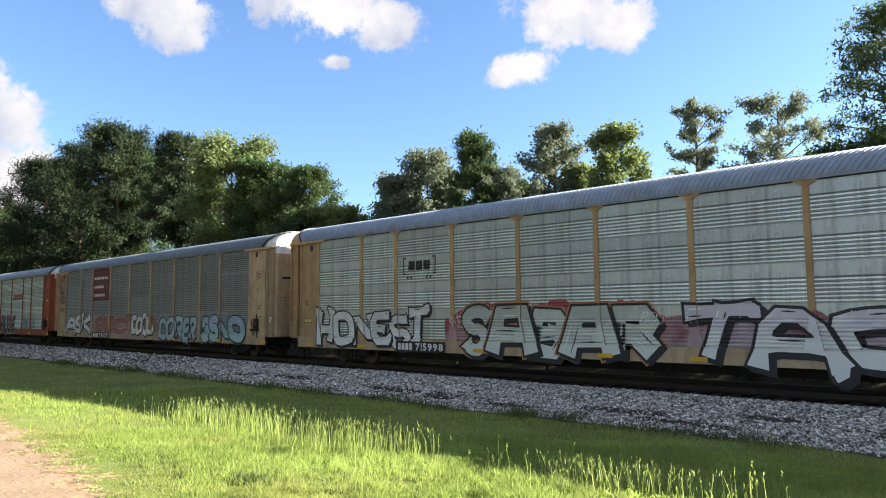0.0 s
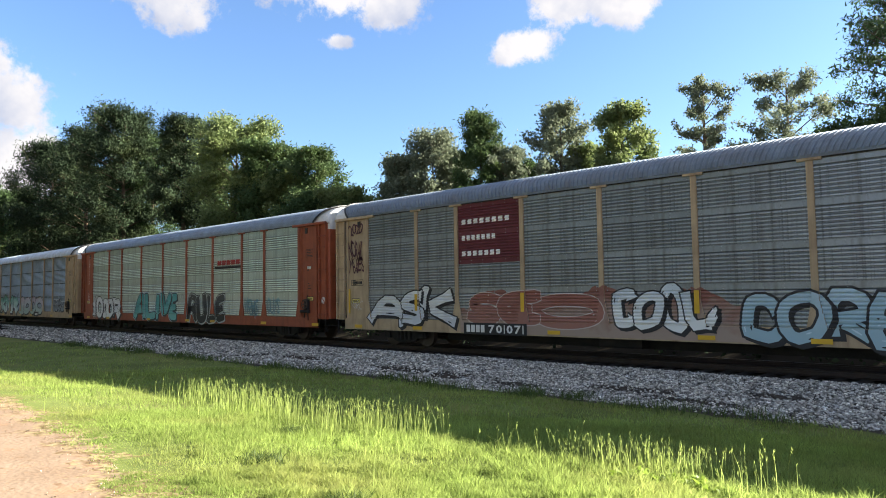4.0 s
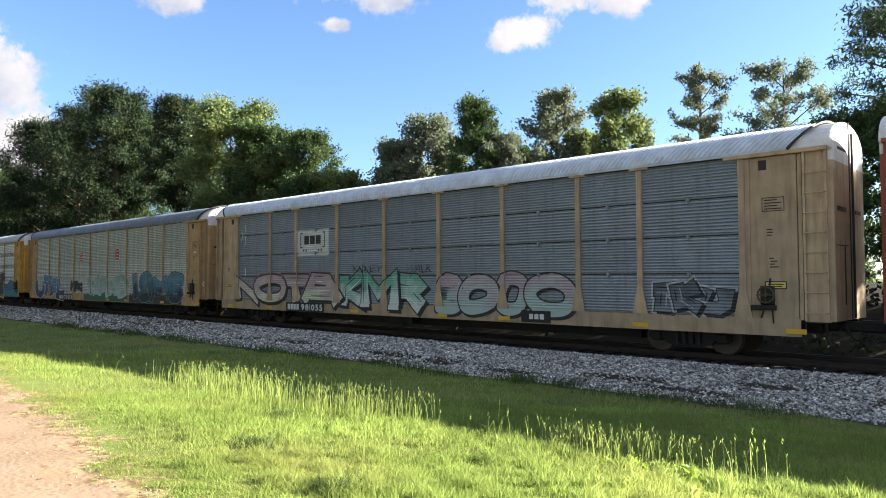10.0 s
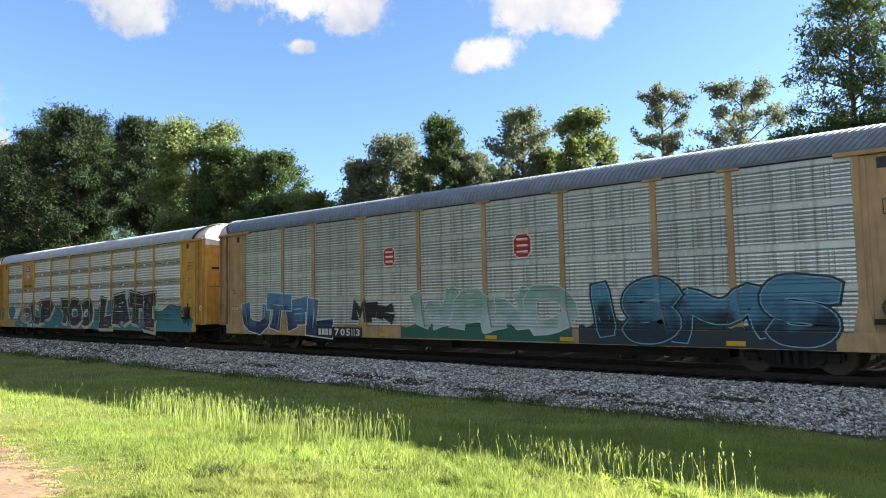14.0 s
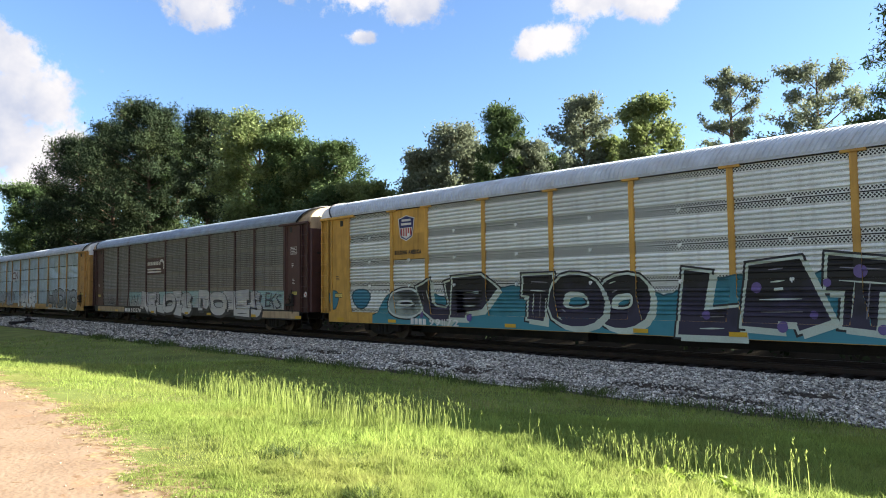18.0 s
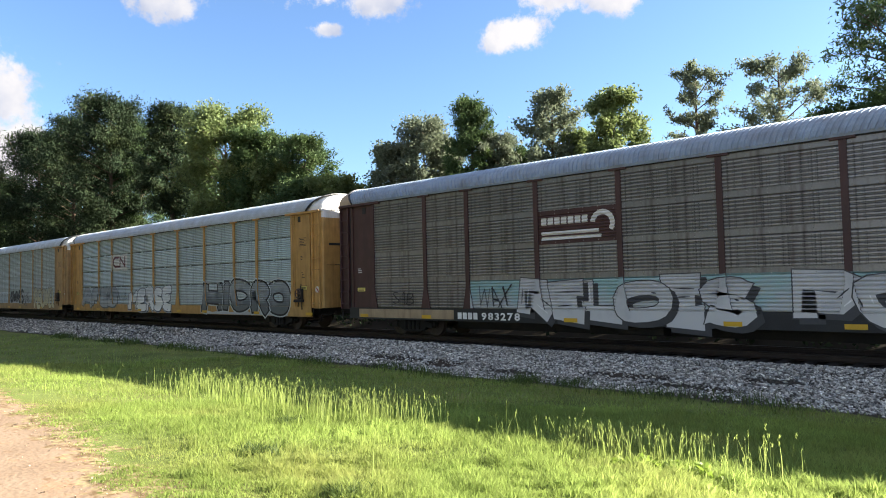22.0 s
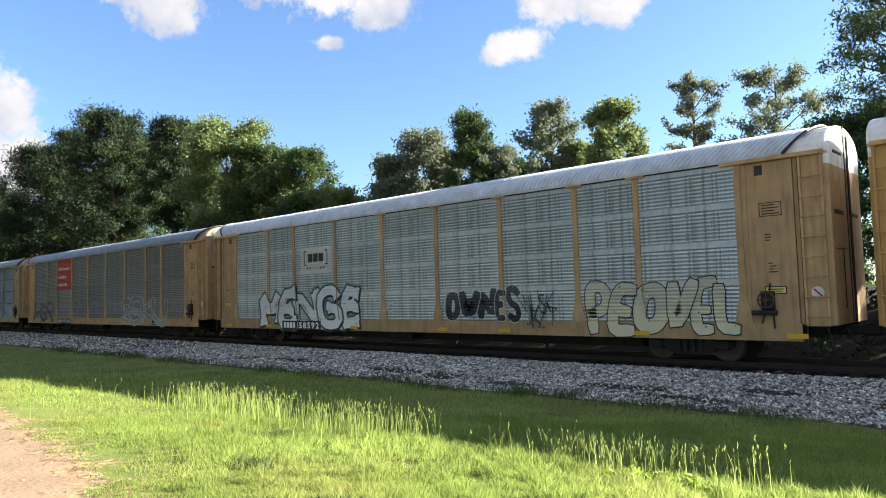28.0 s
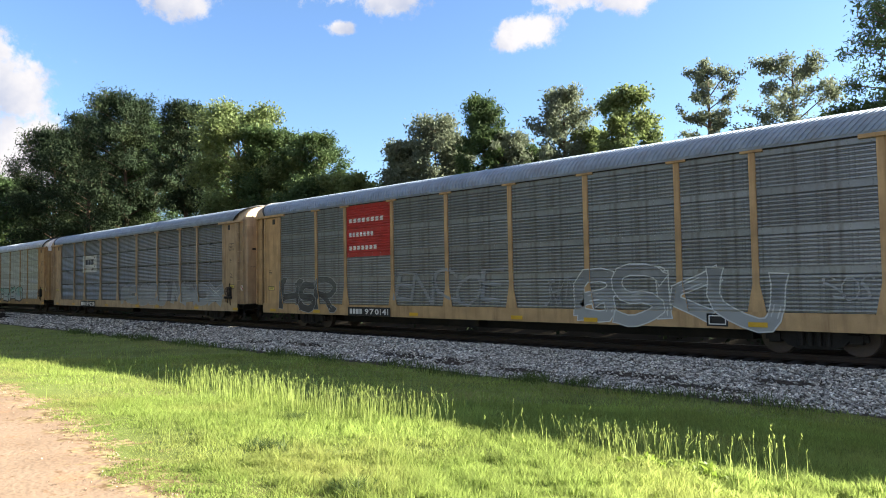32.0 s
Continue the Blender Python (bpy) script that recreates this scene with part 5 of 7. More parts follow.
def dress_1(c, st):
    word_panel(c, st, -20.66, -18.02, 2.95, 5.0, MAROON)
    hill(c, st, -20.6, -11.0, 0.64, [1.4, 2.05, 1.85, 1.6, 2.1, 1.7, 2.0, 1.5], (0.24, 0.10, 0.075), (0.33, 0.25, 0.20), "red-brown sprayed field", 0.06)
    graffiti(c, st, "ASK", -25.2, -20.8, 0.80, 2.12, WH, BK, None, (0.55, 0.58, 0.62), seed=4, th=0.25, form="wild")
    graffiti(c, st, "SEO", -20.3, -15.2, 0.85, 2.05, (0.26, 0.10, 0.075), (0.50, 0.42, 0.38), None, (0.30, 0.14, 0.11), seed=7, th=0.42, form="bubble", rim=0.03, deep=0)
    graffiti(c, st, "COOL", -14.8, -11.9, 0.85, 2.14, (0.56, 0.62, 0.66), BK, None, WH, seed=9, th=0.20, form="wild", rim=0.04)
    graffiti(c, st, "CORER", -11.2, -6.9, 0.60, 1.95, (0.40, 0.52, 0.58), BK, None, (0.30, 0.44, 0.50), seed=12, th=0.22, form="wild", rim=0.06)
    graffiti(c, st, "BSNO", -6.4, -2.4, 0.60, 2.05, (0.38, 0.42, 0.55), BK, (0.12, 0.24, 0.26), (0.33, 0.50, 0.52), seed=14, th=0.28, form="bubble", rim=0.06)
    number_board(c, st, -20.3, -17.9, "701071", plate=BLACK)
    scrawl(c, st, "2020", -26.55, -25.75, 4.35, 4.75, (0.09, 0.03, 0.04), 3, 0.004)
    scrawl(c, st, "NORAL", -26.6, -25.75, 3.35, 4.05, (0.09, 0.03, 0.04), 6, 0.004)
    scrawl(c, st, "YAXES", -26.6, -25.7, 2.85, 3.4, (0.09, 0.03, 0.04), 9, 0.004)
    scrawl(c, st, "WRC", -26.4, -25.8, 1.35, 1.72, WH, 9)
    drape(st, [(*quad(-26.76, -26.52, 1.24, 2.20), YELLOW_MARK)], c, "reflector", "tall yellow reflective strip", 0.0315)
    for x in (-22.72, -17.93, -12.29):
        drape(st, [(*quad(x - 0.07, x + 0.07, 1.35, 1.95), YELLOW_MARK)], c, "reflector", "tall yellow reflective strip", 0.0315)
    drape(st, [(*ring_outline(-26.48, -25.75, 2.32, 2.55, 0.02), BLACK), (*bars(-26.40, -25.83, 2.38, 2.49, 8), BLACK)], c, "data_stencil", "boxed black stencil", 0.006)


def dress_2(c, st):
    graffiti(c, st, "100DR", -25.45, -20.85, 0.62, 2.05, (0.66, 0.68, 0.70), BK, None, WH, seed=2, th=0.27, form="block", rim=0.05, deep=0.11)
    graffiti(c, st, "ALIVE", -18.7, -13.3, 0.60, 2.28, (0.08, 0.34, 0.34), (0.03, 0.05, 0.05), (0.40, 0.54, 0.62), (0.16, 0.44, 0.42), seed=6, th=0.34, form="bubble", rim=0.045)
    graffiti(c, st, "RULE", -12.1, -8.2, 0.58, 2.20, (0.05, 0.055, 0.055), (0.46, 0.51, 0.50), (0.05, 0.05, 0.055), (0.02, 0.022, 0.022), seed=11, th=0.30, form="bubble", rim=0.028, deep=0.05)
    scrawl(c, st, "WEMS", -6.35, -5.2, 1.05, 1.8, (0.24, 0.40, 0.44), 4, 0.01)
    scrawl(c, st, "OUTS", -4.4, -3.4, 1.15, 1.85, (0.24, 0.40, 0.44), 8, 0.01)
    scrawl(c, st, "CSY", -13.1, -12.5, 1.85, 2.1, BK, 8)
    scrawl_down(c, st, "SCOOBYCASSYC", -26.05, 2.85, 4.75, 0.26, (0.72, 0.64, 0.60), 3)
    scrawl_down(c, st, "AKES", -26.05, 1.5, 2.35, 0.34, (0.72, 0.64, 0.60), 5)
    scrawl(c, st, "SERM", -25.2, -24.3, 0.66, 0.95, (0.70, 0.62, 0.58), 7)
    scrawl(c, st, "BRASEVUK", -25.9, -24.6, 1.05, 1.25, BK, 4)
    drape(st, [(*merge(bars(-9.0, -6.85, 3.52, 3.76, 5, 0.12)), RED_MARK), (*quad(-9.25, -6.75, 3.34, 3.46), BLACK)], c, "company_mark", "red bars over a black stripe", 0.005)
    drape(st, [(*quad(-1.36, -1.08, 3.08, 3.20), WHITE_MARK)], c, "tag_plate", "small white tag plate", 0.006)


def dress_3(c, st):
    graffiti(c, st, "NOTA", -25.5, -17.9, 0.84, 2.24, (0.46, 0.36, 0.36), (0.03, 0.022, 0.028), (0.28, 0.18, 0.20), (0.60, 0.60, 0.46), seed=3, th=0.32, form="block", rim=0.065, deep=0.11, skip_posts=True)
    graffiti(c, st, "KMR", -17.7, -13.0, 0.72, 2.35, (0.16, 0.42, 0.30), BK, None, (0.58, 0.65, 0.60), seed=5, th=0.36, form="block", rim=0.05, deep=0.12, skip_posts=True)
    graffiti(c, st, "BOOO", -12.4, -6.8, 0.72, 2.26, (0.40, 0.33, 0.35), BK, None, (0.36, 0.46, 0.42), seed=9, th=0.42, form="bubble", rim=0.05, deep=0.07, skip_posts=True)
    graffiti(c, st, "TKU", -4.4, -2.25, 0.98, 1.96, (0.10, 0.12, 0.13), BK, (0.45, 0.47, 0.48), (0.20, 0.23, 0.24), seed=4, th=0.24, form="block", rim=0.03)
    scrawl(c, st, "KULEY", -16.9, -15.2, 2.25, 2.5, BK, 3)
    scrawl(c, st, "WALK", -13.9, -12.6, 2.2, 2.5, BK, 6)
    bracket_logo(c, st, -20.45, -18.75, 3.15, 3.95, True)
    number_board(c, st, -21.25, -18.8, "981055", 0.68, 0.92, BLACK)
    drape(st, [(*quad(-8.7, -7.6, 0.64, 1.0), BLACK), (*bars(-8.4, -7.85, 0.74, 0.90, 3), WHITE_MARK)], c, "sill_plate", "black sill plate with white bars", 0.024)
    for x, z in ((-24.9, 4.1), (-24.9, 3.6), (-25.2, 3.8), (-24.9, 2.1)):
        scrawl(c, st, "J", x, x + 0.16, z, z + 0.4, WH, 3)


def dress_4(c, st):
    hill(c, st, -16.0, -9.2, 0.64, [1.0, 1.15, 1.05, 1.2, 1.1, 1.15, 1.0], (0.03, 0.13, 0.09), None, "dark green sprayed base", 0.03)
    graffiti(c, st, "UTFL", -25.45, -19.5, 0.62, 2.22, (0.10, 0.26, 0.44), (0.66, 0.72, 0.75), None, (0.02, 0.04, 0.10), seed=3, th=0.40, form="block", rim=0.05, deep=0)
    graffiti(c, st, "MFK", -18.5, -16.3, 1.06, 2.00, BK, (0.03, 0.03, 0.035), seed=5, th=0.20, form="block", rim=0.01, deep=0, shine=False)
    graffiti(c, st, "WAND", -15.5, -9.1, 0.80, 2.38, (0.26, 0.40, 0.33), (0.60, 0.68, 0.66), None, (0.46, 0.56, 0.54), seed=8, th=0.36, form="wild", rim=0.03, deep=0)
    hill(c, st, -9.0, -2.5, 0.62, [1.1, 1.3, 1.2, 1.35, 1.1, 1.25, 0.95], (0.03, 0.04, 0.05), None, "black sprayed base", 0.05)
    graffiti(c, st, "ISMS", -8.9, -2.4, 0.62, 2.40, (0.09, 0.25, 0.36), (0.22, 0.42, 0.50), (0.02, 0.05, 0.07), (0.015, 0.03, 0.05), seed=10, th=0.52, form="bubble", rim=0.03, deep=0)
    octagon_mark(c, st, -16.55, 3.48, 0.62, 0.68)
    octagon_mark(c, st, -10.86, 3.52, 0.68, 0.76)
    number_board(c, st, -20.4, -18.05, "705113", plate=BLACK)
    drape(st, [(*quad(-1.30, -1.05, 3.34, 3.42), WHITE_MARK)], c, "tag_plate", "small white tag plate", 0.006)


def dress_5(c, st):
    for x, z, rx, rz in ((-26.55, 1.55, 0.36, 0.42), (-24.65, 1.60, 0.62, 0.42)):
        blob(c, st, x, z, rx, rz, (0.04, 0.20, 0.29), "round teal sprayed blob")
    hill(c, st, -23.9, -0.9, 0.62, [0.9, 1.75, 1.9, 1.85, 1.6, 2.1, 1.9, 2.0, 1.7, 2.0, 2.0, 2.2, 1.7, 2.1, 2.2, 2.0, 2.3, 2.1, 1.7, 1.55, 1.9, 1.8, 1.2], TEAL, (0.05, 0.23, 0.29), "wavy teal sprayed background", 0.02)
    graffiti(c, st, "C", -22.8, -21.2, 0.80, 2.05, (0.05, 0.06, 0.06), (0.62, 0.68, 0.64), BK, (0.30, 0.36, 0.34), seed=2, th=0.42, form="bubble", rim=0.08, deep=0)
    graffiti(c, st, "UP", -21.0, -17.6, 0.74, 2.40, (0.012, 0.012, 0.014), (0.52, 0.60, 0.52), BK, (0.035, 0.03, 0.06), seed=3, th=0.50, form="block", rim=0.07, deep=0.14)
    graffiti(c, st, "TOO", -16.5, -11.9, 0.70, 2.42, (0.012, 0.012, 0.014), (0.52, 0.60, 0.52), BK, (0.035, 0.03, 0.06), seed=6, th=0.50, form="block", rim=0.07, deep=0.14)
    graffiti(c, st, "LATE", -10.8, -4.3, 0.66, 2.56, (0.012, 0.012, 0.014), (0.52, 0.60, 0.52), BK, (0.035, 0.03, 0.06), seed=10, th=0.55, form="block", rim=0.07, deep=0.14)
    rng = random.Random(3)
    for x, z in ((-21.0, 1.0), (-18.6, 0.95), (-10.2, 1.2), (-8.9, 1.9), (-8.3, 0.95), (-7.6, 1.25), (-7.3, 2.0), (-6.6, 2.25), (-6.2, 0.95), (-5.3, 1.9), (-5.1, 2.2), (-4.9, 1.25), (-5.6, 0.92)):
        r = rng.uniform(0.09, 0.15)
        drape(st, [(*fan([(x + r * math.cos(k * 0.5236), z + 1.1 * r * math.sin(k * 0.5236)) for k in range(12)]), spray((0.14, 0.10, 0.28)))], c, "graffiti_dot", "purple sprayed dot", 0.0265)
    shield_mark(c, "flat", -21.87, 4.27, 0.86, 0.92)
    drape("flat", [(*lettering("BUILDING AMERICA", -22.55, -21.05, 3.28, 3.42, 0.01), BLACK)], c, "slogan", "black stencilled slogan", 0.006)
    number_board(c, st, -21.6, -19.1, "991172", 0.64, 0.86)


def dress_6(c, st):
    hill(c, st, -20.65, -1.95, 1.05, [1.92, 1.9, 1.92, 1.95, 1.9, 1.93, 1.9], (0.30, 0.46, 0.46), (0.44, 0.46, 0.46), "pale teal sprayed field", 0.01)
    graffiti(c, st, "RELOES", -18.6, -11.6, 0.62, 1.98, (0.46, 0.46, 0.47), (0.06, 0.06, 0.065), None, (0.56, 0.56, 0.55), seed=4, th=0.33, form="block", rim=0.03, deep=0.15)
    graffiti(c, st, "POPES", -10.6, -4.0, 0.62, 2.04, (0.46, 0.46, 0.47), (0.06, 0.06, 0.065), None, (0.56, 0.55, 0.53), seed=9, th=0.38, form="block", rim=0.03, deep=0.15)
    scrawl(c, st, "WAX", -20.3, -19.0, 1.1, 1.8, BK, 3)
    scrawl(c, st, "EKS", -3.6, -2.2, 1.1, 1.8, (0.08, 0.09, 0.1), 5)
    scrawl(c, st, "SAB", -24.4, -23.3, 1.15, 1.6, BK, 5)
    white_wheel_mark(c, st, -17.75, -15.25, 3.12, 3.92)
    number_board(c, st, -21.2, -18.6, "983278", 0.68, 0.90)


def dress_7(c, st):
    graffiti(c, st, "AFEB", -25.4, -19.8, 0.80, 2.22, (0.26, 0.29, 0.31), (0.12, 0.14, 0.15), None, (0.36, 0.39, 0.41), seed=3, th=0.34, form="bubble", rim=0.035)
    graffiti(c, st, "MERSE", -18.3, -13.0, 0.62, 2.10, (0.60, 0.66, 0.70), (0.07, 0.08, 0.10), (0.40, 0.46, 0.50), WH, seed=5, th=0.36, form="bubble", rim=0.035, deep=0.04)
    graffiti(c, st, "HIDRO", -9.5, -2.2, 0.66, 2.26, (0.30, 0.33, 0.34), (0.014, 0.014, 0.016), (0.55, 0.60, 0.60), (0.12, 0.135, 0.14), seed=12, th=0.42, form="bubble", rim=0.085, deep=0)
    hill(c, st, -9.5, -2.3, 0.62, [0.80, 0.72, 0.86, 0.74, 0.85, 0.72, 0.84, 0.75, 0.82], (0.52, 0.54, 0.54), None, "pale sprayed drip line", 0.03)
    scrawl(c, st, "LUS", -19.6, -18.6, 1.3, 1.7, BK, 2)
    worm_mark(c, st, -20.6, -18.7, 3.18, 3.98)
    for x, z in ((-24.6, 4.3), (-24.7, 3.6), (-24.6, 2.2)):
        scrawl(c, st, "I", x, x + 0.1, z, z + 0.5, WH, 2)


def dress_8(c, st):
    graffiti(c, st, "MENGE", -23.4, -16.4, 0.60, 2.42, (0.68, 0.71, 0.74), BK, (0.10, 0.26, 0.20), WH, seed=4, th=0.33, form="wild", rim=0.045, deep=0.07)
    graffiti(c, st, "OWNES", -12.0, -8.7, 0.98, 2.16, (0.06, 0.07, 0.08), (0.55, 0.60, 0.62), None, (0.02, 0.022, 0.025), seed=7, th=0.27, form="bubble", rim=0.025, deep=0)
    scrawl(c, st, "WUSK", -8.7, -7.5, 1.25, 1.9, (0.08, 0.09, 0.11), 3)
    scrawl(c, st, "JKLT", -8.5, -7.4, 0.85, 1.5, (0.08, 0.09, 0.11), 8)
    scrawl(c, st, "RUES", -15.6, -14.3, 1.35, 1.7, (0.60, 0.64, 0.66), 8)
    graffiti(c, st, "PEOVEL", -6.4, -1.9, 0.62, 2.22, (0.48, 0.48, 0.38), BK, None, (0.60, 0.57, 0.38), seed=6, th=0.34, form="bubble", rim=0.03, deep=0)
    bracket_logo(c, st, -20.05, -18.45, 3.12, 3.90, True)
    hill(c, st, -21.9, -17.0, 0.64, [0.85, 1.0, 0.95, 1.0, 0.9], WH, None, "white sprayed base", 0.02)
    number_board(c, st, -21.5, -19.0, "158592", 0.66, 0.90, BLACK)


def dress_9(c, st):
    word_panel(c, st, -20.66, -18.02, 2.93, 5.0, RED_MARK)
    graffiti(c, st, "HSR", -25.4, -21.4, 0.66, 2.16, (0.10, 0.11, 0.11), (0.36, 0.38, 0.38), None, (0.05, 0.05, 0.05), seed=5, th=0.22, form="wild", rim=0.025, deep=0)
    scrawl(c, st, "ENCOE", -17.7, -12.7, 1.15, 2.25, (0.30, 0.32, 0.33), 4)
    scrawl(c, st, "SEKTS", -10.9, -9.9, 1.15, 1.95, (0.30, 0.32, 0.33), 9)
    graffiti(c, st, "BSKU", -9.9, -4.0, 0.62, 2.28, (0.20, 0.215, 0.22), (0.58, 0.61, 0.60), None, (0.30, 0.32, 0.32), seed=8, th=0.24, form="wild", rim=0.035, deep=0)
    scrawl(c, st, "SOS", -3.1, -2.2, 1.3, 1.9, (0.32, 0.34, 0.35), 9)
    number_board(c, st, -20.45, -18.15, "970141", 0.68, 0.88, BLACK)
    drape(st, [(*quad(-5.95, -5.4, 0.66, 0.98), BLACK), (*ring_outline(-5.9, -5.45, 0.70, 0.94, 0.03), WHITE_MARK)], c, "sill_plate", "black sill plate with a white border", 0.006)


def dress_10(c, st):
    bracket_logo(c, st, -20.9, -18.9, 3.1, 3.9, True)
    graffiti(c, st, "ROBES", -14.6, -8.2, 0.80, 2.05, (0.24, 0.26, 0.27), (0.36, 0.39, 0.39), None, (0.30, 0.32, 0.33), seed=3, th=0.3, form="bubble", rim=0.03, deep=0)
    graffiti(c, st, "MAOX", -7.6, -1.9, 0.80, 2.05, (0.24, 0.26, 0.27), (0.38, 0.41, 0.42), None, (0.32, 0.35, 0.36), seed=5, th=0.3, form="block", rim=0.03, deep=0)
    number_board(c, st, -21.2, -18.8, "159220", plate=BLACK)


def dress_11(c, st):
    bracket_logo(c, st, -20.9, -18.9, 3.1, 3.9)
    graffiti(c, st, "TEAS", -13.0, -6.0, 0.80, 2.0, (0.20, 0.42, 0.36), BK, None, (0.45, 0.5, 0.5), seed=3, th=0.3, form="block")


SPECS = [
    # car -1 stays out of view; added so its shadow falls on the verge
    dict(i=-1, off=-0.17, style="rib", paint=TAN, roof=GREY_ROOF, cap=WHITE, sheet=SILVER, label="unseen grey autorack railcar with tan posts, added ahead for its shadow"),
    dict(i=0, off=-0.17, style="rib", paint=TAN, roof=GREY_ROOF, cap=TAN, sheet=SILVER, bracket=True, dress=dress_0, sill=TAN_PALE, label="silver autorack railcar with tan posts and black-and-white graffiti"),
    dict(i=1, off=-0.39, style="plaid", paint=TAN_PALE, roof=DARK_ROOF, cap=WHITE, sheet=DARK_SHEET, dress=dress_1, label="dark grey autorack railcar with tan posts and a maroon panel"),
    dict(i=2, off=0.06, style="rib", paint=RED, roof=GREY_ROOF, cap=WHITE, sheet=SILVER_GREEN, dress=dress_2, label="pale silver autorack railcar with oxide-red posts and sill"),
    dict(i=3, off=0.07, style="fine", paint=TAN_PALE, sign=False, roof=WHITE_ROOF, cap=WHITE, sheet=SLATE, dress=dress_3, label="slate-grey autorack railcar with tan posts and white roof"),
    dict(i=4, off=0.12, style="plaid", paint=TAN, roof=DARK_ROOF, cap=WHITE, sheet=SILVER_DULL, dress=dress_4, label="dull silver autorack railcar with red octagons and blue graffiti"),
    dict(i=5, off=-0.17, style="deep", paint=YELLOW, roof=WHITE_ROOF, cap=WHITE, sheet=SILVER_BRIGHT, dress=dress_5, plain={(1, 2), (1, 3)}, label="bright zinc autorack railcar with yellow posts and teal graffiti"),
    dict(i=6, off=-0.07, style="plaid", paint=BROWN, roof=GREY_ROOF, cap=TAN_PALE, sheet=BROWN_SHEET, dress=dress_6, sill=BLACK, ink=WHITE_MARK, label="brownish grey autorack railcar with dark brown posts and ends"),
    dict(i=7, off=-0.28, style="fine", paint=CN_YELLOW, roof=WHITE_ROOF, cap=WHITE, sheet=BLUE_GREY, dress=dress_7, label="blue-grey autorack railcar with ochre posts and white roof"),
    dict(i=8, off=-0.14, style="plaid", paint=TAN, roof=WHITE_ROOF, cap=WHITE, sheet=BLUE_PALE, dress=dress_8, label="pale blue-grey autorack railcar with tan ends and bubble graffiti"),
    dict(i=9, off=-0.10, style="plaid", paint=TAN, roof=GREY_ROOF, cap=TAN_PALE, sheet=SOOT_SHEET, dress=dress_9, label="sooty dark autorack railcar with tan posts and a red panel"),
    dict(i=10, off=-0.10, style="fine", paint=TAN_PALE, roof=GREY_ROOF, cap=TAN_PALE, sheet=SOOT_SHEET, dress=dress_10, label="sooty grey autorack railcar with faded tan posts"),
    dict(i=11, off=-0.10, style="rib", paint=TAN, roof=WHITE_ROOF, cap=WHITE, sheet=SILVER_DULL, dress=dress_11, label="grey autorack railcar with tan ends far down the train"),
]
CARS = []
for sp in SPECS:
    c = build_car(sp)
    if "dress" in sp:
        sp["dress"](c, sp["style"])
    CARS.append((c, sp["i"], sp.get("off", 0.0)))

# ---- trees ----
def leaf_quads(rng, centres, radii, count, size, slim, droop=0.0, flat=0.8):
    """Many small diamond leaves, gathered in clumps."""
    centres, radii = np.asarray(centres, float), np.asarray(radii, float)
    k = rng.integers(0, len(centres), count)
    off = rng.normal(0, 0.48, (count, 3))
    off[:, 2] *= flat
    pos = centres[k] + off * radii[k][:, None]
    d = rng.normal(0, 1, (count, 3))
    d[:, 2] -= droop
    d /= np.linalg.norm(d, axis=1)[:, None]
    s = np.cross(d, rng.normal(0, 1, (count, 3)))
    s /= np.linalg.norm(s, axis=1)[:, None] + 1e-9
    ln = size * rng.uniform(0.6, 1.35, count)[:, None]
    a, b = pos - d * ln * 0.5, pos + d * ln * 0.5
    m = pos + d * ln * 0.05
    v = np.stack([a, m + s * ln * slim, b, m - s * ln * slim], 1).reshape(-1, 3)
    f = np.arange(count * 4).reshape(-1, 4)
    return v, f


def leaf_blades(rng, pos, size, slim, lift):
    """One pointed leaf at each place."""
    n = len(pos)
    d = rng.normal(0, 1, (n, 3))
    d[:, 2] += lift
    d /= np.linalg.norm(d, axis=1)[:, None]
    s = np.cross(d, rng.normal(0, 1, (n, 3)))
    s /= np.linalg.norm(s, axis=1)[:, None] + 1e-9
    ln = size * rng.uniform(0.6, 1.4, n)[:, None]
    v = np.stack([pos - d * ln * 0.45 + s * ln * slim, pos - d * ln * 0.45 - s * ln * slim, pos + d * ln * 0.6], 1).reshape(-1, 3)
    return v, np.arange(n * 3).reshape(-1, 3)


def cloud_mesh(name, verts, faces, mat):
    me = bpy.data.meshes.new(name)
    n, k = len(verts), faces.shape[1]
    me.vertices.add(n)
    me.vertices.foreach_set("co", np.asarray(verts, np.float32).ravel())
    me.loops.add(faces.size)
    me.loops.foreach_set("vertex_index", faces.astype(np.int32).ravel())
    me.polygons.add(len(faces))
    me.polygons.foreach_set("loop_start", np.arange(0, faces.size, k, dtype=np.int32))
    me.materials.append(mat)
    me.update(calc_edges=True)
    return me


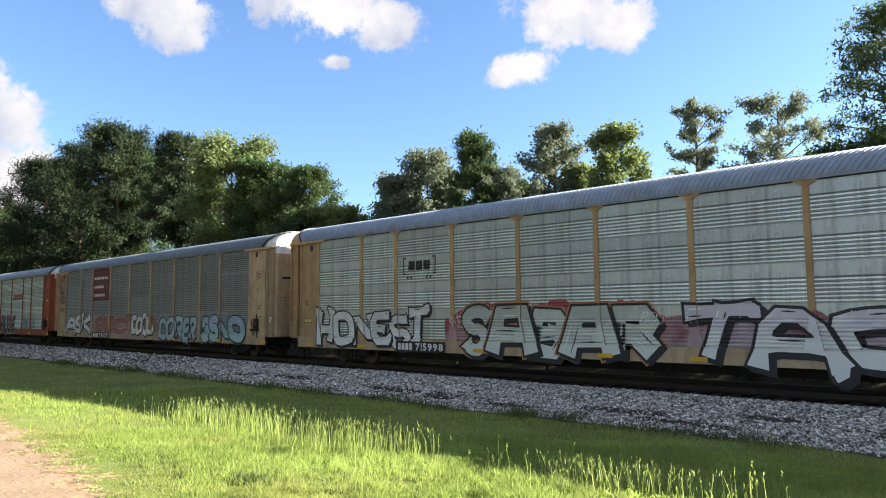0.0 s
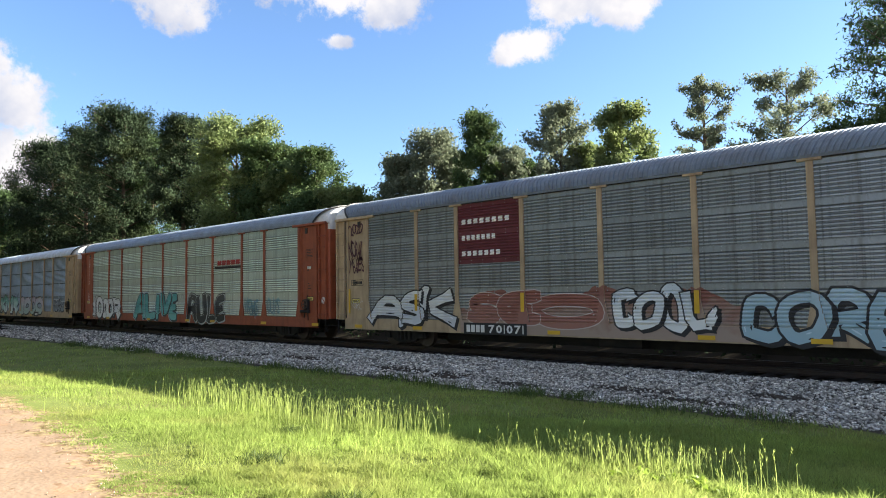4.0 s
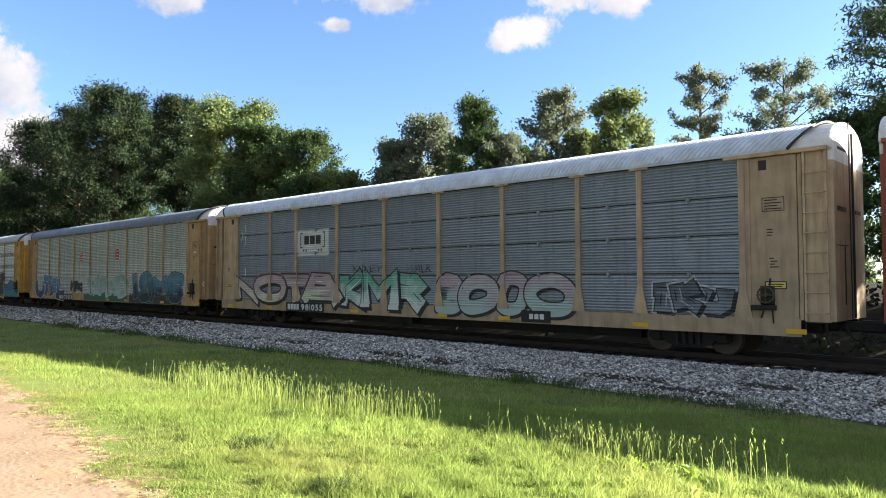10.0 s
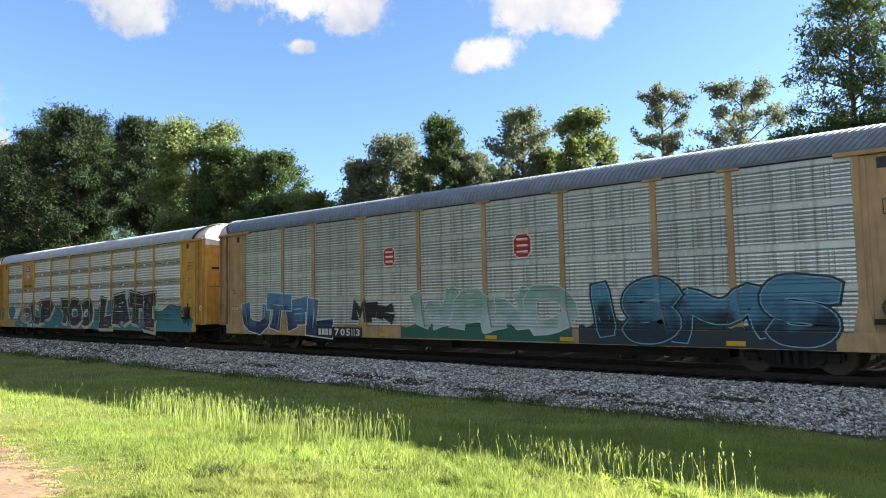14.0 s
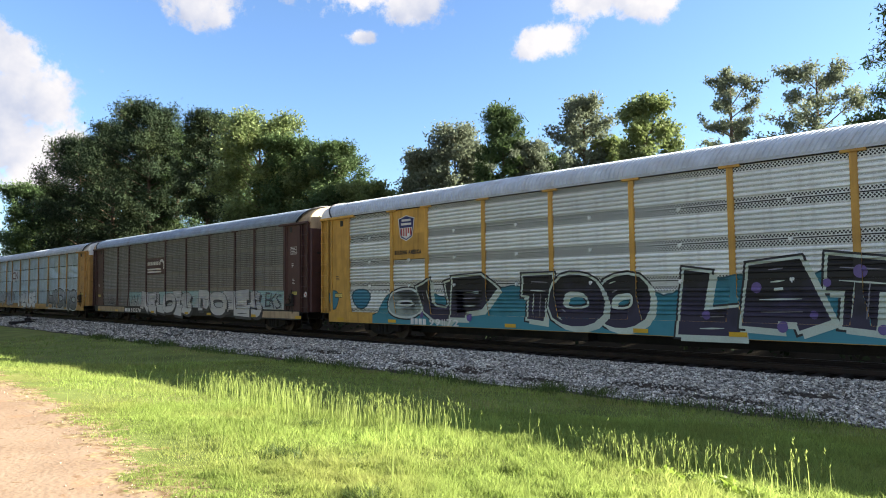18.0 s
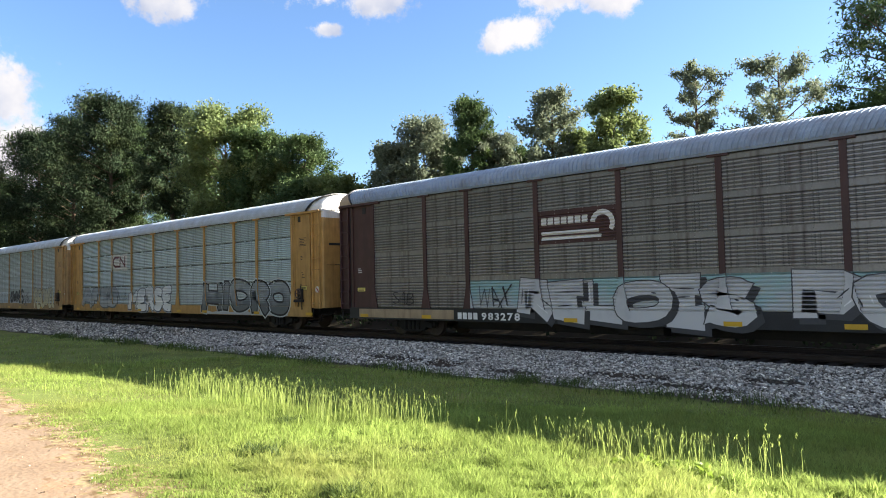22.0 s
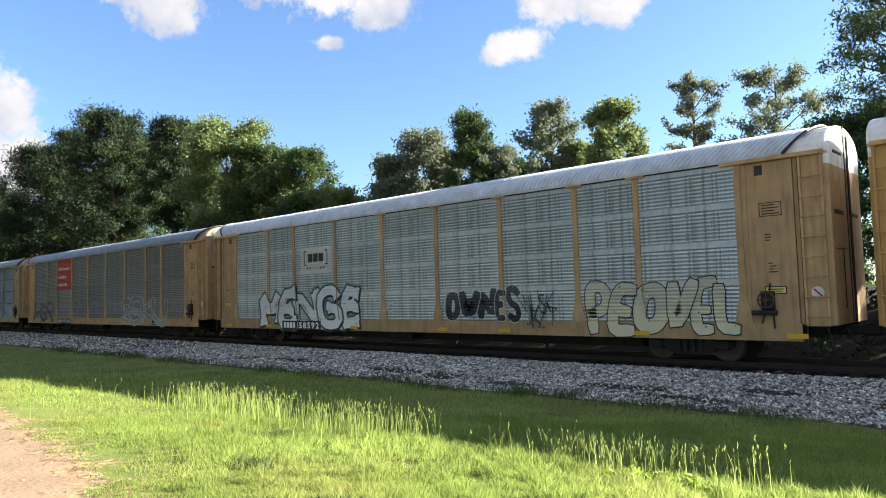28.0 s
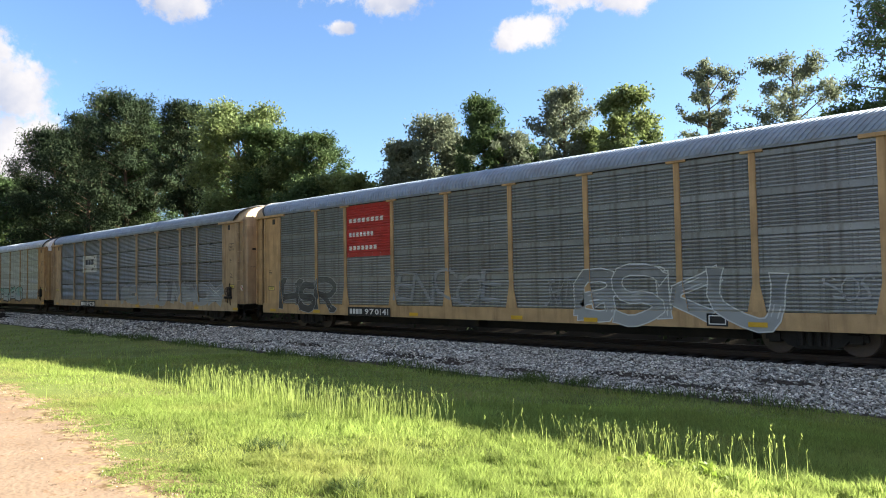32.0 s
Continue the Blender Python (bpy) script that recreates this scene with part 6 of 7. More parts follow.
def build_tree(az, el, half, y, kind, mat, label, seed, low=0.3, leaves=6500):
    rng = np.random.default_rng(seed)
    x = -y * math.tan(radians(az))
    dist = math.hypot(x, y)
    gz = float(ground_z(x, y))
    top = 1.65 + dist * math.tan(radians(el))
    height, rad = top - gz, dist * math.tan(radians(half))
    name = "pine_tree" if kind in ("pine", "cone") else "broadleaf_tree"
    tree = thing(name, label, "tree", "trees behind the track", (x, y, gz))
    wood = Shape()
    bend = rng.uniform(-0.35, 0.35, 2)
    def trunk_at(u):
        return Vector((bend[0] * math.sin(2.2 * u) * rad * 0.3, bend[1] * math.sin(1.7 * u) * rad * 0.3, u * height))
    r0 = 0.016 * height + 0.03
    wood.tube([trunk_at(u) - Vector((0, 0, 0.3 if u == 0 else 0)) for u in np.linspace(0, 0.97, 9)], r0, 8, 0.025)
    segs = []
    n_limb = {"pine": 58, "cone": 58, "broad": 40, "sparse": 24}[kind]
    needles = kind in ("pine", "cone")
    for k in range(n_limb):
        u = low + (0.985 - low) * (k + rng.uniform(0, 1)) / n_limb
        p = trunk_at(u)
        a = k * 2.399 + rng.uniform(-0.5, 0.5)
        v = (u - low) / (1 - low)
        if kind == "cone":
            reach = rad * (1.05 - 0.95 * v) * rng.uniform(0.7, 1.1)
            rise = 0.25
        elif kind == "pine":
            reach = rad * max(0.22, (1 - v ** 2.2) ** 0.5 * (0.55 + 0.45 * min(1.0, v / 0.35))) * rng.uniform(0.55, 1.12)
            rise = 0.22 + 0.45 * v
        else:
            reach = rad * math.sqrt(max(0.06, 1 - (1.75 * v - 0.80) ** 2)) * rng.uniform(0.45, 1.12)
            rise = 0.45 + 0.3 * v
        e = p + Vector((math.cos(a) * reach, math.sin(a) * reach, rise * reach))
        e.z = min(e.z, height * 0.985)
        mid = p.lerp(e, 0.55) + Vector((0, 0, 0.06 * reach))
        wood.tube([p, mid, e], r0 * 0.28 * (1.1 - 0.7 * u), 5, 0.012)
        out = (e - p).normalized() if reach > 0.05 else Vector((0, 0, 1))
        for q in range({"pine": 6, "cone": 4, "broad": 6, "sparse": 5}[kind]):
            w = rng.uniform(0.35, 1.0) if q else 1.0
            s = mid.lerp(e, (w - 0.55) / 0.45) if w > 0.55 else p.lerp(mid, w / 0.55)
            d = out * 0.7 + Vector(rng.normal(0, 0.75, 3) * np.array([1, 1, 0.6 if needles else 0.7]))
            d.z += 0.15 if needles else (-0.25 if kind == "sparse" else 0.12)
            d = d.normalized() * rad * rng.uniform(0.16, 0.40) * (0.7 if kind == "cone" else 1.0)
            f = s + d
            f.z = min(f.z, height)
            wood.tube([s, f], 0.02, 3, 0.006)
            segs.append((*s, *f, rng.uniform(0.4, 1.0)))
        if not needles:
            segs.append((*mid, *e, 0.6))
    part("trunk", wood.mesh("trunk", BARK), tree)
    scale = dist / 50.0
    segs = np.array(segs)
    count = int(leaves * {"pine": 4.4, "cone": 4.6, "broad": 4.6, "sparse": 3.0}[kind])
    wt = np.linalg.norm(segs[:, 3:6] - segs[:, :3], axis=1) * segs[:, 6]
    k = rng.choice(len(segs), count, p=wt / wt.sum())
    u = rng.uniform(0.15, 1.08, count)[:, None]
    spread = rad * {"pine": 0.085, "cone": 0.065, "broad": 0.105, "sparse": 0.08}[kind]
    pos = segs[k, :3] * (1 - u) + segs[k, 3:6] * u + rng.normal(0, spread, (count, 3)) * np.array([1, 1, 0.85 if needles else 0.95])
    if needles:
        v, f = leaf_blades(rng, pos, 0.225 * scale ** 0.5, 0.17, 0.5)
    elif kind == "sparse":
        v, f = leaf_blades(rng, pos, 0.155 * scale ** 0.5, 0.30, -0.8)
    else:
        v, f = leaf_blades(rng, pos, 0.165 * scale ** 0.5, 0.40, -0.2)
    part("crown", cloud_mesh("crown", v, f, mat), tree)
    return tree


DARKP = "tall dark pine with a dense crown behind the track"
BROAD = "leafy green broadleaf tree behind the track"
PALE = "yellow-green broadleaf tree catching the sun"
THIN = "slender thin-crowned tree with drooping sprays of leaves"
# bearing, top height, half width in degrees; distance from the eye along y; kind; leaves; foot of the crown
TREES = [
    (75.8, 8.2, 1.7, 31, "broad", LEAF_MID, BROAD, 0.15, 9000), (73.0, 11.7, 2.6, 32, "pine", LEAF_DARK, DARKP, 0.20, 12000),
    (70.6, 13.0, 2.3, 33, "pine", LEAF_DARK, DARKP, 0.22, 10000), (67.9, 14.5, 2.8, 31, "pine", LEAF_DARK, DARKP, 0.30, 12000), (65.9, 13.0, 2.0, 34, "pine", LEAF_MID, DARKP, 0.30, 7000), (63.9, 14.5, 2.1, 31, "pine", LEAF_DARK, DARKP, 0.42, 8000),
    (62.0, 12.2, 2.0, 34, "broad", LEAF_MID, BROAD, 0.15, 8000), (60.2, 14.3, 2.6, 30, "broad", LEAF_LIGHT, PALE, 0.20, 9500), (57.6, 12.7, 2.1, 31, "broad", LEAF_MID, BROAD, 0.2, 8000), (55.8, 10.4, 2.0, 32, "broad", LEAF_LIGHT, PALE, 0.15, 7000),
    (53.9, 12.5, 2.1, 32, "pine", LEAF_MID, DARKP, 0.42, 5500), (51.8, 9.2, 1.9, 30, "broad", LEAF_LIGHT, PALE, 0.15, 6500), (54.0, 8.8, 2.2, 30, "broad", LEAF_MID, BROAD, 0.1, 7000),
    (46.9, 11.2, 2.3, 34, "broad", LEAF_GREY, BROAD, 0.15, 5500), (44.1, 13.2, 2.6, 34, "broad", LEAF_GREY, BROAD, 0.2, 6000), (40.6, 14.9, 3.3, 33, "cone", LEAF_MID, "young cone-shaped pine with a pointed tip", 0.2, 7500),
    (42.3, 11.8, 1.7, 35, "pine", LEAF_GREY, DARKP, 0.2, 4500), (38.2, 12.0, 2.1, 34, "pine", LEAF_GREY, DARKP, 0.2, 5500), (36.4, 10.8, 1.5, 35, "broad", LEAF_MID, BROAD, 0.15, 4000), (33.8, 15.0, 2.2, 33, "broad", LEAF_GREY, BROAD, 0.35, 3800),
    (31.3, 11.8, 1.7, 34, "broad", LEAF_LIGHT, PALE, 0.2, 4000), (28.8, 14.6, 2.3, 32, "broad", LEAF_LIGHT, PALE, 0.25, 6000), (22.7, 16.2, 2.1, 32, "sparse", LEAF_GREY, THIN, 0.42, 3600), (16.9, 15.8, 2.6, 33, "sparse", LEAF_GREY, THIN, 0.40, 4200),
    # bearings -9, -17, -25: unseen trees added to dapple the sun on the car ends
    (9.8, 20.5, 3.4, 31, "pine", LEAF_MID, "tall dark pine with tufted spreading limbs", 0.38, 3600), (4.5, 18.0, 3.2, 33, "pine", LEAF_MID, DARKP, 0.3, 4000), (-9, 15.5, 3.2, 33, "pine", LEAF_MID, DARKP, 0.42, 5000), (-17, 13.8, 3.0, 33, "broad", LEAF_MID, BROAD, 0.40, 5000), (-25, 13.0, 3.0, 33, "pine", LEAF_MID, DARKP, 0.42, 5000), (13.5, 11.5, 2.6, 31, "broad", LEAF_MID, BROAD, 0.08, 6000), (8.0, 12.0, 3.0, 30, "broad", LEAF_MID, BROAD, 0.08, 7000), (3.0, 12.0, 3.2, 31, "broad", LEAF_MID, BROAD, 0.08, 6000), (19.6, 11.0, 1.5, 36, "broad", LEAF_GREY, BROAD, 0.2, 3000), (25.5, 9.6, 1.6, 36, "broad", LEAF_MID, BROAD, 0.2, 3000),
]
for n, (az, el, half, y, kind, mat, lab, low, cnt) in enumerate(TREES):
    build_tree(az, el - (0.95 if az > 50 else 0.35), half * (1.25 if az > 50 else 1.12), y, kind, mat, lab, 40 + n, low, cnt)


def build_woods():
    """Unbroken undergrowth close behind the track."""
    rng = np.random.default_rng(9)
    cs, rs = [], []
    for k in range(1500):
        x = rng.uniform(-110, 30)
        y = rng.uniform(24.6, 32)
        cs.append((x, y, -0.6 + rng.uniform(0, 1) * min(4.2, 0.7 + 0.8 * (y - 24.6))))
        rs.append(rng.uniform(0.5, 1.2))
    v, f = leaf_quads(rng, cs, rs, 70000, 0.20, 0.36, 0.2, 0.8)
    return tagged(new("undergrowth", cloud_mesh("undergrowth", v, f, LEAF_DARK)), "dense dark green undergrowth behind the track", "bushes", kind="stuff")


def build_deep_wood():
    """The depth of the wood behind the single trees."""
    rng = np.random.default_rng(19)
    cs, rs = [], []
    for k in range(520):
        az = rng.uniform(54, 62) if k % 3 == 0 else rng.uniform(66.8, 75.6)
        y = rng.uniform(33, 42)
        x = -y * math.tan(radians(az))
        cs.append((x, y, rng.uniform(0, 1) ** 0.8 * math.hypot(x, y) * math.tan(radians(np.interp(az, [54, 60, 62, 67, 71, 75.6], [5.5, 8.0, 5.0, 10.0, 10.0, 5.5])))))
        rs.append(rng.uniform(1.2, 2.4))
    v, f = leaf_quads(rng, cs, rs, 46000, 0.46, 0.38, 0.2, 0.8)
    return tagged(new("deep_wood", cloud_mesh("deep_wood", v, f, LEAF_DARK)), "dense dark wood behind the single trees", "woods", kind="stuff")


build_woods()
build_deep_wood()


def build_rear_woods():
    """An unseen tall wood across the road, added to cut sky light on the left."""
    rng = np.random.default_rng(15)
    cs, rs = [], []
    for k in range(1500):
        x = rng.uniform(-330, -14)
        cs.append((x, rng.uniform(-20, -5.5) - 0.02 * (x + 14), rng.uniform(0, 1) ** 0.8 * (27 + 3 * math.sin(k))))
        rs.append(rng.uniform(1.5, 2.6))
    v, f = leaf_quads(rng, cs, rs, 60000, 1.35, 0.4, 0.2, 0.9)
    return tagged(new("roadside_wood", cloud_mesh("roadside_wood", v, f, LEAF_DARK)), "unseen green wood added across the dirt road to dim sky light", "woods", kind="stuff")


build_rear_woods()

# ---- grass, weeds, stones ----
def over_verge(rng, n, y0, y1, far, a0=6, a1=80):
    """Random points over the verge, denser towards the road."""
    r = np.sqrt(rng.uniform(0, 1, n)) * far
    a = np.radians(rng.uniform(a0, a1, n))
    x, y = -r * np.sin(a), r * np.cos(a)
    ok = (y > y0) & (y < y1) & (r > 2.2)
    return x[ok], y[ok]


def spikes(rng, x, y, height, width, lean=0.45):
    """Plain three-cornered blades for the distance."""
    n = len(x)
    a = rng.uniform(0, 2 * np.pi, n)
    side = np.stack([np.cos(a), np.sin(a), np.zeros(n)], 1) * width[:, None]
    base = np.stack([x, y, ground_z(x, y) - 0.01], 1)
    tip = base + np.concatenate([rng.normal(0, lean, (n, 2)) * height[:, None], height[:, None]], 1)
    return np.stack([base - side, base + side, tip], 1).reshape(-1, 3), np.arange(3 * n).reshape(-1, 3)


def blades(rng, x, y, height, width, lean=0.45):
    n = len(x)
    z = ground_z(x, y)
    a = rng.uniform(0, 2 * np.pi, n)
    side = np.stack([np.cos(a), np.sin(a), np.zeros(n)], 1)
    ln = rng.normal(0, lean, (n, 2)) * height[:, None]
    base = np.stack([x, y, z - 0.01], 1)
    mid = base + np.stack([ln[:, 0] * 0.30, ln[:, 1] * 0.30, height * 0.58], 1)
    tip = base + np.stack([ln[:, 0], ln[:, 1], height], 1)
    w = width[:, None]
    v = np.stack([base - side * w, base + side * w, mid + side * w * 0.75, mid - side * w * 0.75, tip], 1).reshape(-1, 3)
    i = np.arange(n)[:, None] * 5
    f = np.concatenate([i + np.array([[0, 1, 2]]), i + np.array([[0, 2, 3]]), i + np.array([[3, 2, 4]])], 0)
    return v, f


def build_grass():
    rng = np.random.default_rng(21)
    xs, yv = [], []
    for n, far in ((110000, 7.5), (170000, 13.0), (110000, 26.0), (45000, 48.0)):
        x, y = over_verge(rng, n, 1.0, 14.6, far)
        xs.append(x)
        yv.append(y)
    for n, far, a0, a1 in ((26000, 9.0, -80, 8), (26000, 22.0, -80, 8), (12000, 40.0, 76, 89)):
        x, y = over_verge(rng, n, 1.0, 14.6, far, a0, a1)
        xs.append(x)
        yv.append(y)
    x, y = np.concatenate(xs), np.concatenate(yv)
    keep = (y - road_edge(x)) > rng.exponential(0.30, len(x)) - 0.10
    keep &= y < 13.85 + 0.35 * wavy(x * 2, y) + 0.25 * wavy(x * 5, y * 3) + rng.normal(0, 0.28, len(x))
    x, y = x[keep], y[keep]
    d = np.hypot(x, y)
    patch = 0.85 + 0.18 * wavy(x, y, 1.9) + 0.20 * wavy(x, y, 5.3) + 0.25 * wavy(y, x, 11.0)
    edge = np.clip((y - road_edge(x)) / 1.2, 0.35, 1)
    h = rng.uniform(0.04, 0.12, len(x)) * patch * edge
    h *= np.where((y > 5.6) & (y < 8.4), 1.2, 1.0)
    # scattered taller clumps and thin worn spots
    clump = np.sin(x * 7.3 + 2 * np.sin(y * 3.1)) * np.sin(y * 8.9 + 2 * np.sin(x * 2.7))
    h *= np.where(clump > 0.66, 1.5, np.where(clump < -0.7, 0.55, 1.0))
    w = (0.0018 + 0.00034 * d) * rng.uniform(0.7, 1.3, len(x))
    h, near = np.maximum(h, 0.02), d < 11
    v, f = blades(rng, x[near], y[near], h[near], w[near])
    v2, f2 = spikes(rng, x[~near], y[~near], h[~near], w[~near] * 1.15)
    v, f = np.concatenate([v, v2]), np.concatenate([f, f2 + len(v)])
    return tagged(new("grass", cloud_mesh("grass", v, f, GRASS)), "short bright green grass on the verge", "grass", kind="stuff")


def build_tall_grass():
    rng = np.random.default_rng(5)
    n = 1500
    t = rng.uniform(0, 1, n)
    x = -13.9 + 7.0 * t
    y = 7.05 + 0.2 * np.sin(x * 0.8) + rng.normal(0, 0.40, n)
    clump = rng.uniform(0, 1, n) < 0.45 + 0.55 * (np.sin(x * 3.3) * np.sin(x * 1.1 + 1) > -0.1)
    x, y = x[clump], y[clump]
    extra = rng.normal(0, 1, (440, 2))
    x = np.concatenate([x, -4.1 + 0.55 * extra[:260, 0], -22 + 2.2 * extra[260:320, 0], -2.6 + 0.25 * extra[320:350, 0], -9 + 4.5 * extra[350:, 0]])
    y = np.concatenate([y, 7.4 + 0.25 * extra[:260, 1], 9.0 + 0.5 * extra[260:320, 1], 6.9 + 0.3 * extra[320:350, 1], 6.0 + 1.2 * extra[350:, 1]])
    h = rng.uniform(0.18, 0.50, len(x))
    h[len(x) - 440:len(x) - 180] *= 0.75
    v, f = blades(rng, x, y, h, 0.0022 + 0.00026 * np.hypot(x, y), 0.14)
    # seed heads
    c = v.reshape(-1, 5, 3)[:, 4] - np.stack([0 * h, 0 * h, h * 0.06], 1)
    v2, f2 = leaf_quads(rng, c, np.full(len(c), 0.010), len(c) * 4, 0.045, 0.07, -4.0, 3.5)
    tri = np.concatenate([f2[:, [0, 1, 2]], f2[:, [0, 2, 3]]], 0) + len(v)
    return tagged(new("seed_grass", cloud_mesh("seed_grass", np.concatenate([v, v2]), np.concatenate([f, tri]), SEED)), "tall pale grass gone to seed along the shade edge", "grass", kind="stuff")


def build_weeds():
    rng = np.random.default_rng(8)
    weed = thing("weed_patch", "low yellow-green broad-leaved weed in the grass", "weed", at=(-3.25, 6.75, float(ground_z(-3.25, 6.75))))
    cs = [(rng.normal(0, 0.24), rng.normal(0, 0.10), 0.05) for _ in range(30)]
    v, f = leaf_quads(rng, cs, [0.08] * 30, 420, 0.085, 0.32, 0.0, 0.7)
    part("foliage", cloud_mesh("foliage", v, f, WEED), weed)
    for x, y, r, h in ((-6.75, 4.2, 0.25, 0.14), (-8.6, 5.9, 0.25, 0.15), (-4.6, 3.7, 0.22, 0.15), (-10.5, 14.0, 0.6, 0.30), (-9.2, 14.2, 0.5, 0.26)):
        tuft = thing("grass_tuft", "darker coarse grass tuft in the verge", "grass tuft", "coarse tufts in the verge", (0, 0, 0))
        n = 260
        px, py = x + rng.normal(0, r * 0.45, n), y + rng.normal(0, r * 0.45, n)
        v, f = blades(rng, px, py, rng.uniform(0.4, 1, n) * h, np.full(n, 0.006), 0.6)
        part("foliage", cloud_mesh("foliage", v, f, TUFT), tuft)


def build_toe_grass():
    """Coarse grass that has grown over the foot of the ballast."""
    rng = np.random.default_rng(52)
    n = 5200
    x = -42 + 44 * rng.uniform(0, 1, n)
    y = 13.9 + 0.30 * wavy(x * 1.3, x * 0.4) + rng.normal(0, 0.30, n)
    on = np.sin(x * 0.9 + 1.0) + np.sin(x * 2.3) + rng.normal(0, 0.6, n) > -0.2
    x, y = x[on], y[on]
    v, f = blades(rng, x, y, rng.uniform(0.08, 0.30, len(x)), 0.003 + 0.00030 * np.hypot(x, y), 0.5)
    return tagged(new("toe_grass", cloud_mesh("toe_grass", v, f, TUFT)), "coarse dark grass along the foot of the ballast", "grass", kind="stuff")


def build_switch_stand():
    """A low switch stand on two long headblock timbers that reach out from the track."""
    x, y = STAND_AT
    z = float(ground_z(x, y))
    stand = thing("switch_stand", "low dark steel switch stand on two long timbers", "switch stand", at=(x, y, z))
    for dx in (-0.32, 0.32):
        part("headblock_timber", cached("headblock", lambda: Shape().box((-0.12, -1.2, -0.10), (0.12, 1.9, 0.14), 0.015).mesh("headblock_timber", TIE)), stand, (dx, 0, 0))
    part("base_plate", Shape().box((-0.45, -0.30, 0.14), (0.45, 0.30, 0.18), 0.01).mesh("base_plate", DARK), stand)
    part("housing", Shape().box((-0.16, -0.18, 0.18), (0.16, 0.18, 0.40), 0.03).mesh("housing", DARK), stand)
    part("spindle", Shape().tube([(0, 0, 0.40), (0, 0, 0.58)], 0.04, 8).mesh("spindle", DARK), stand)
    part("target", Shape().box((-0.02, -0.16, 0.55), (0.02, 0.16, 0.70), 0.01).mesh("target", WHEEL), stand)
    part("throw_lever", Shape().tube([(0, 0.15, 0.30), (0.05, 0.75, 0.22)], 0.025, 6).mesh("throw_lever", DARK), stand)


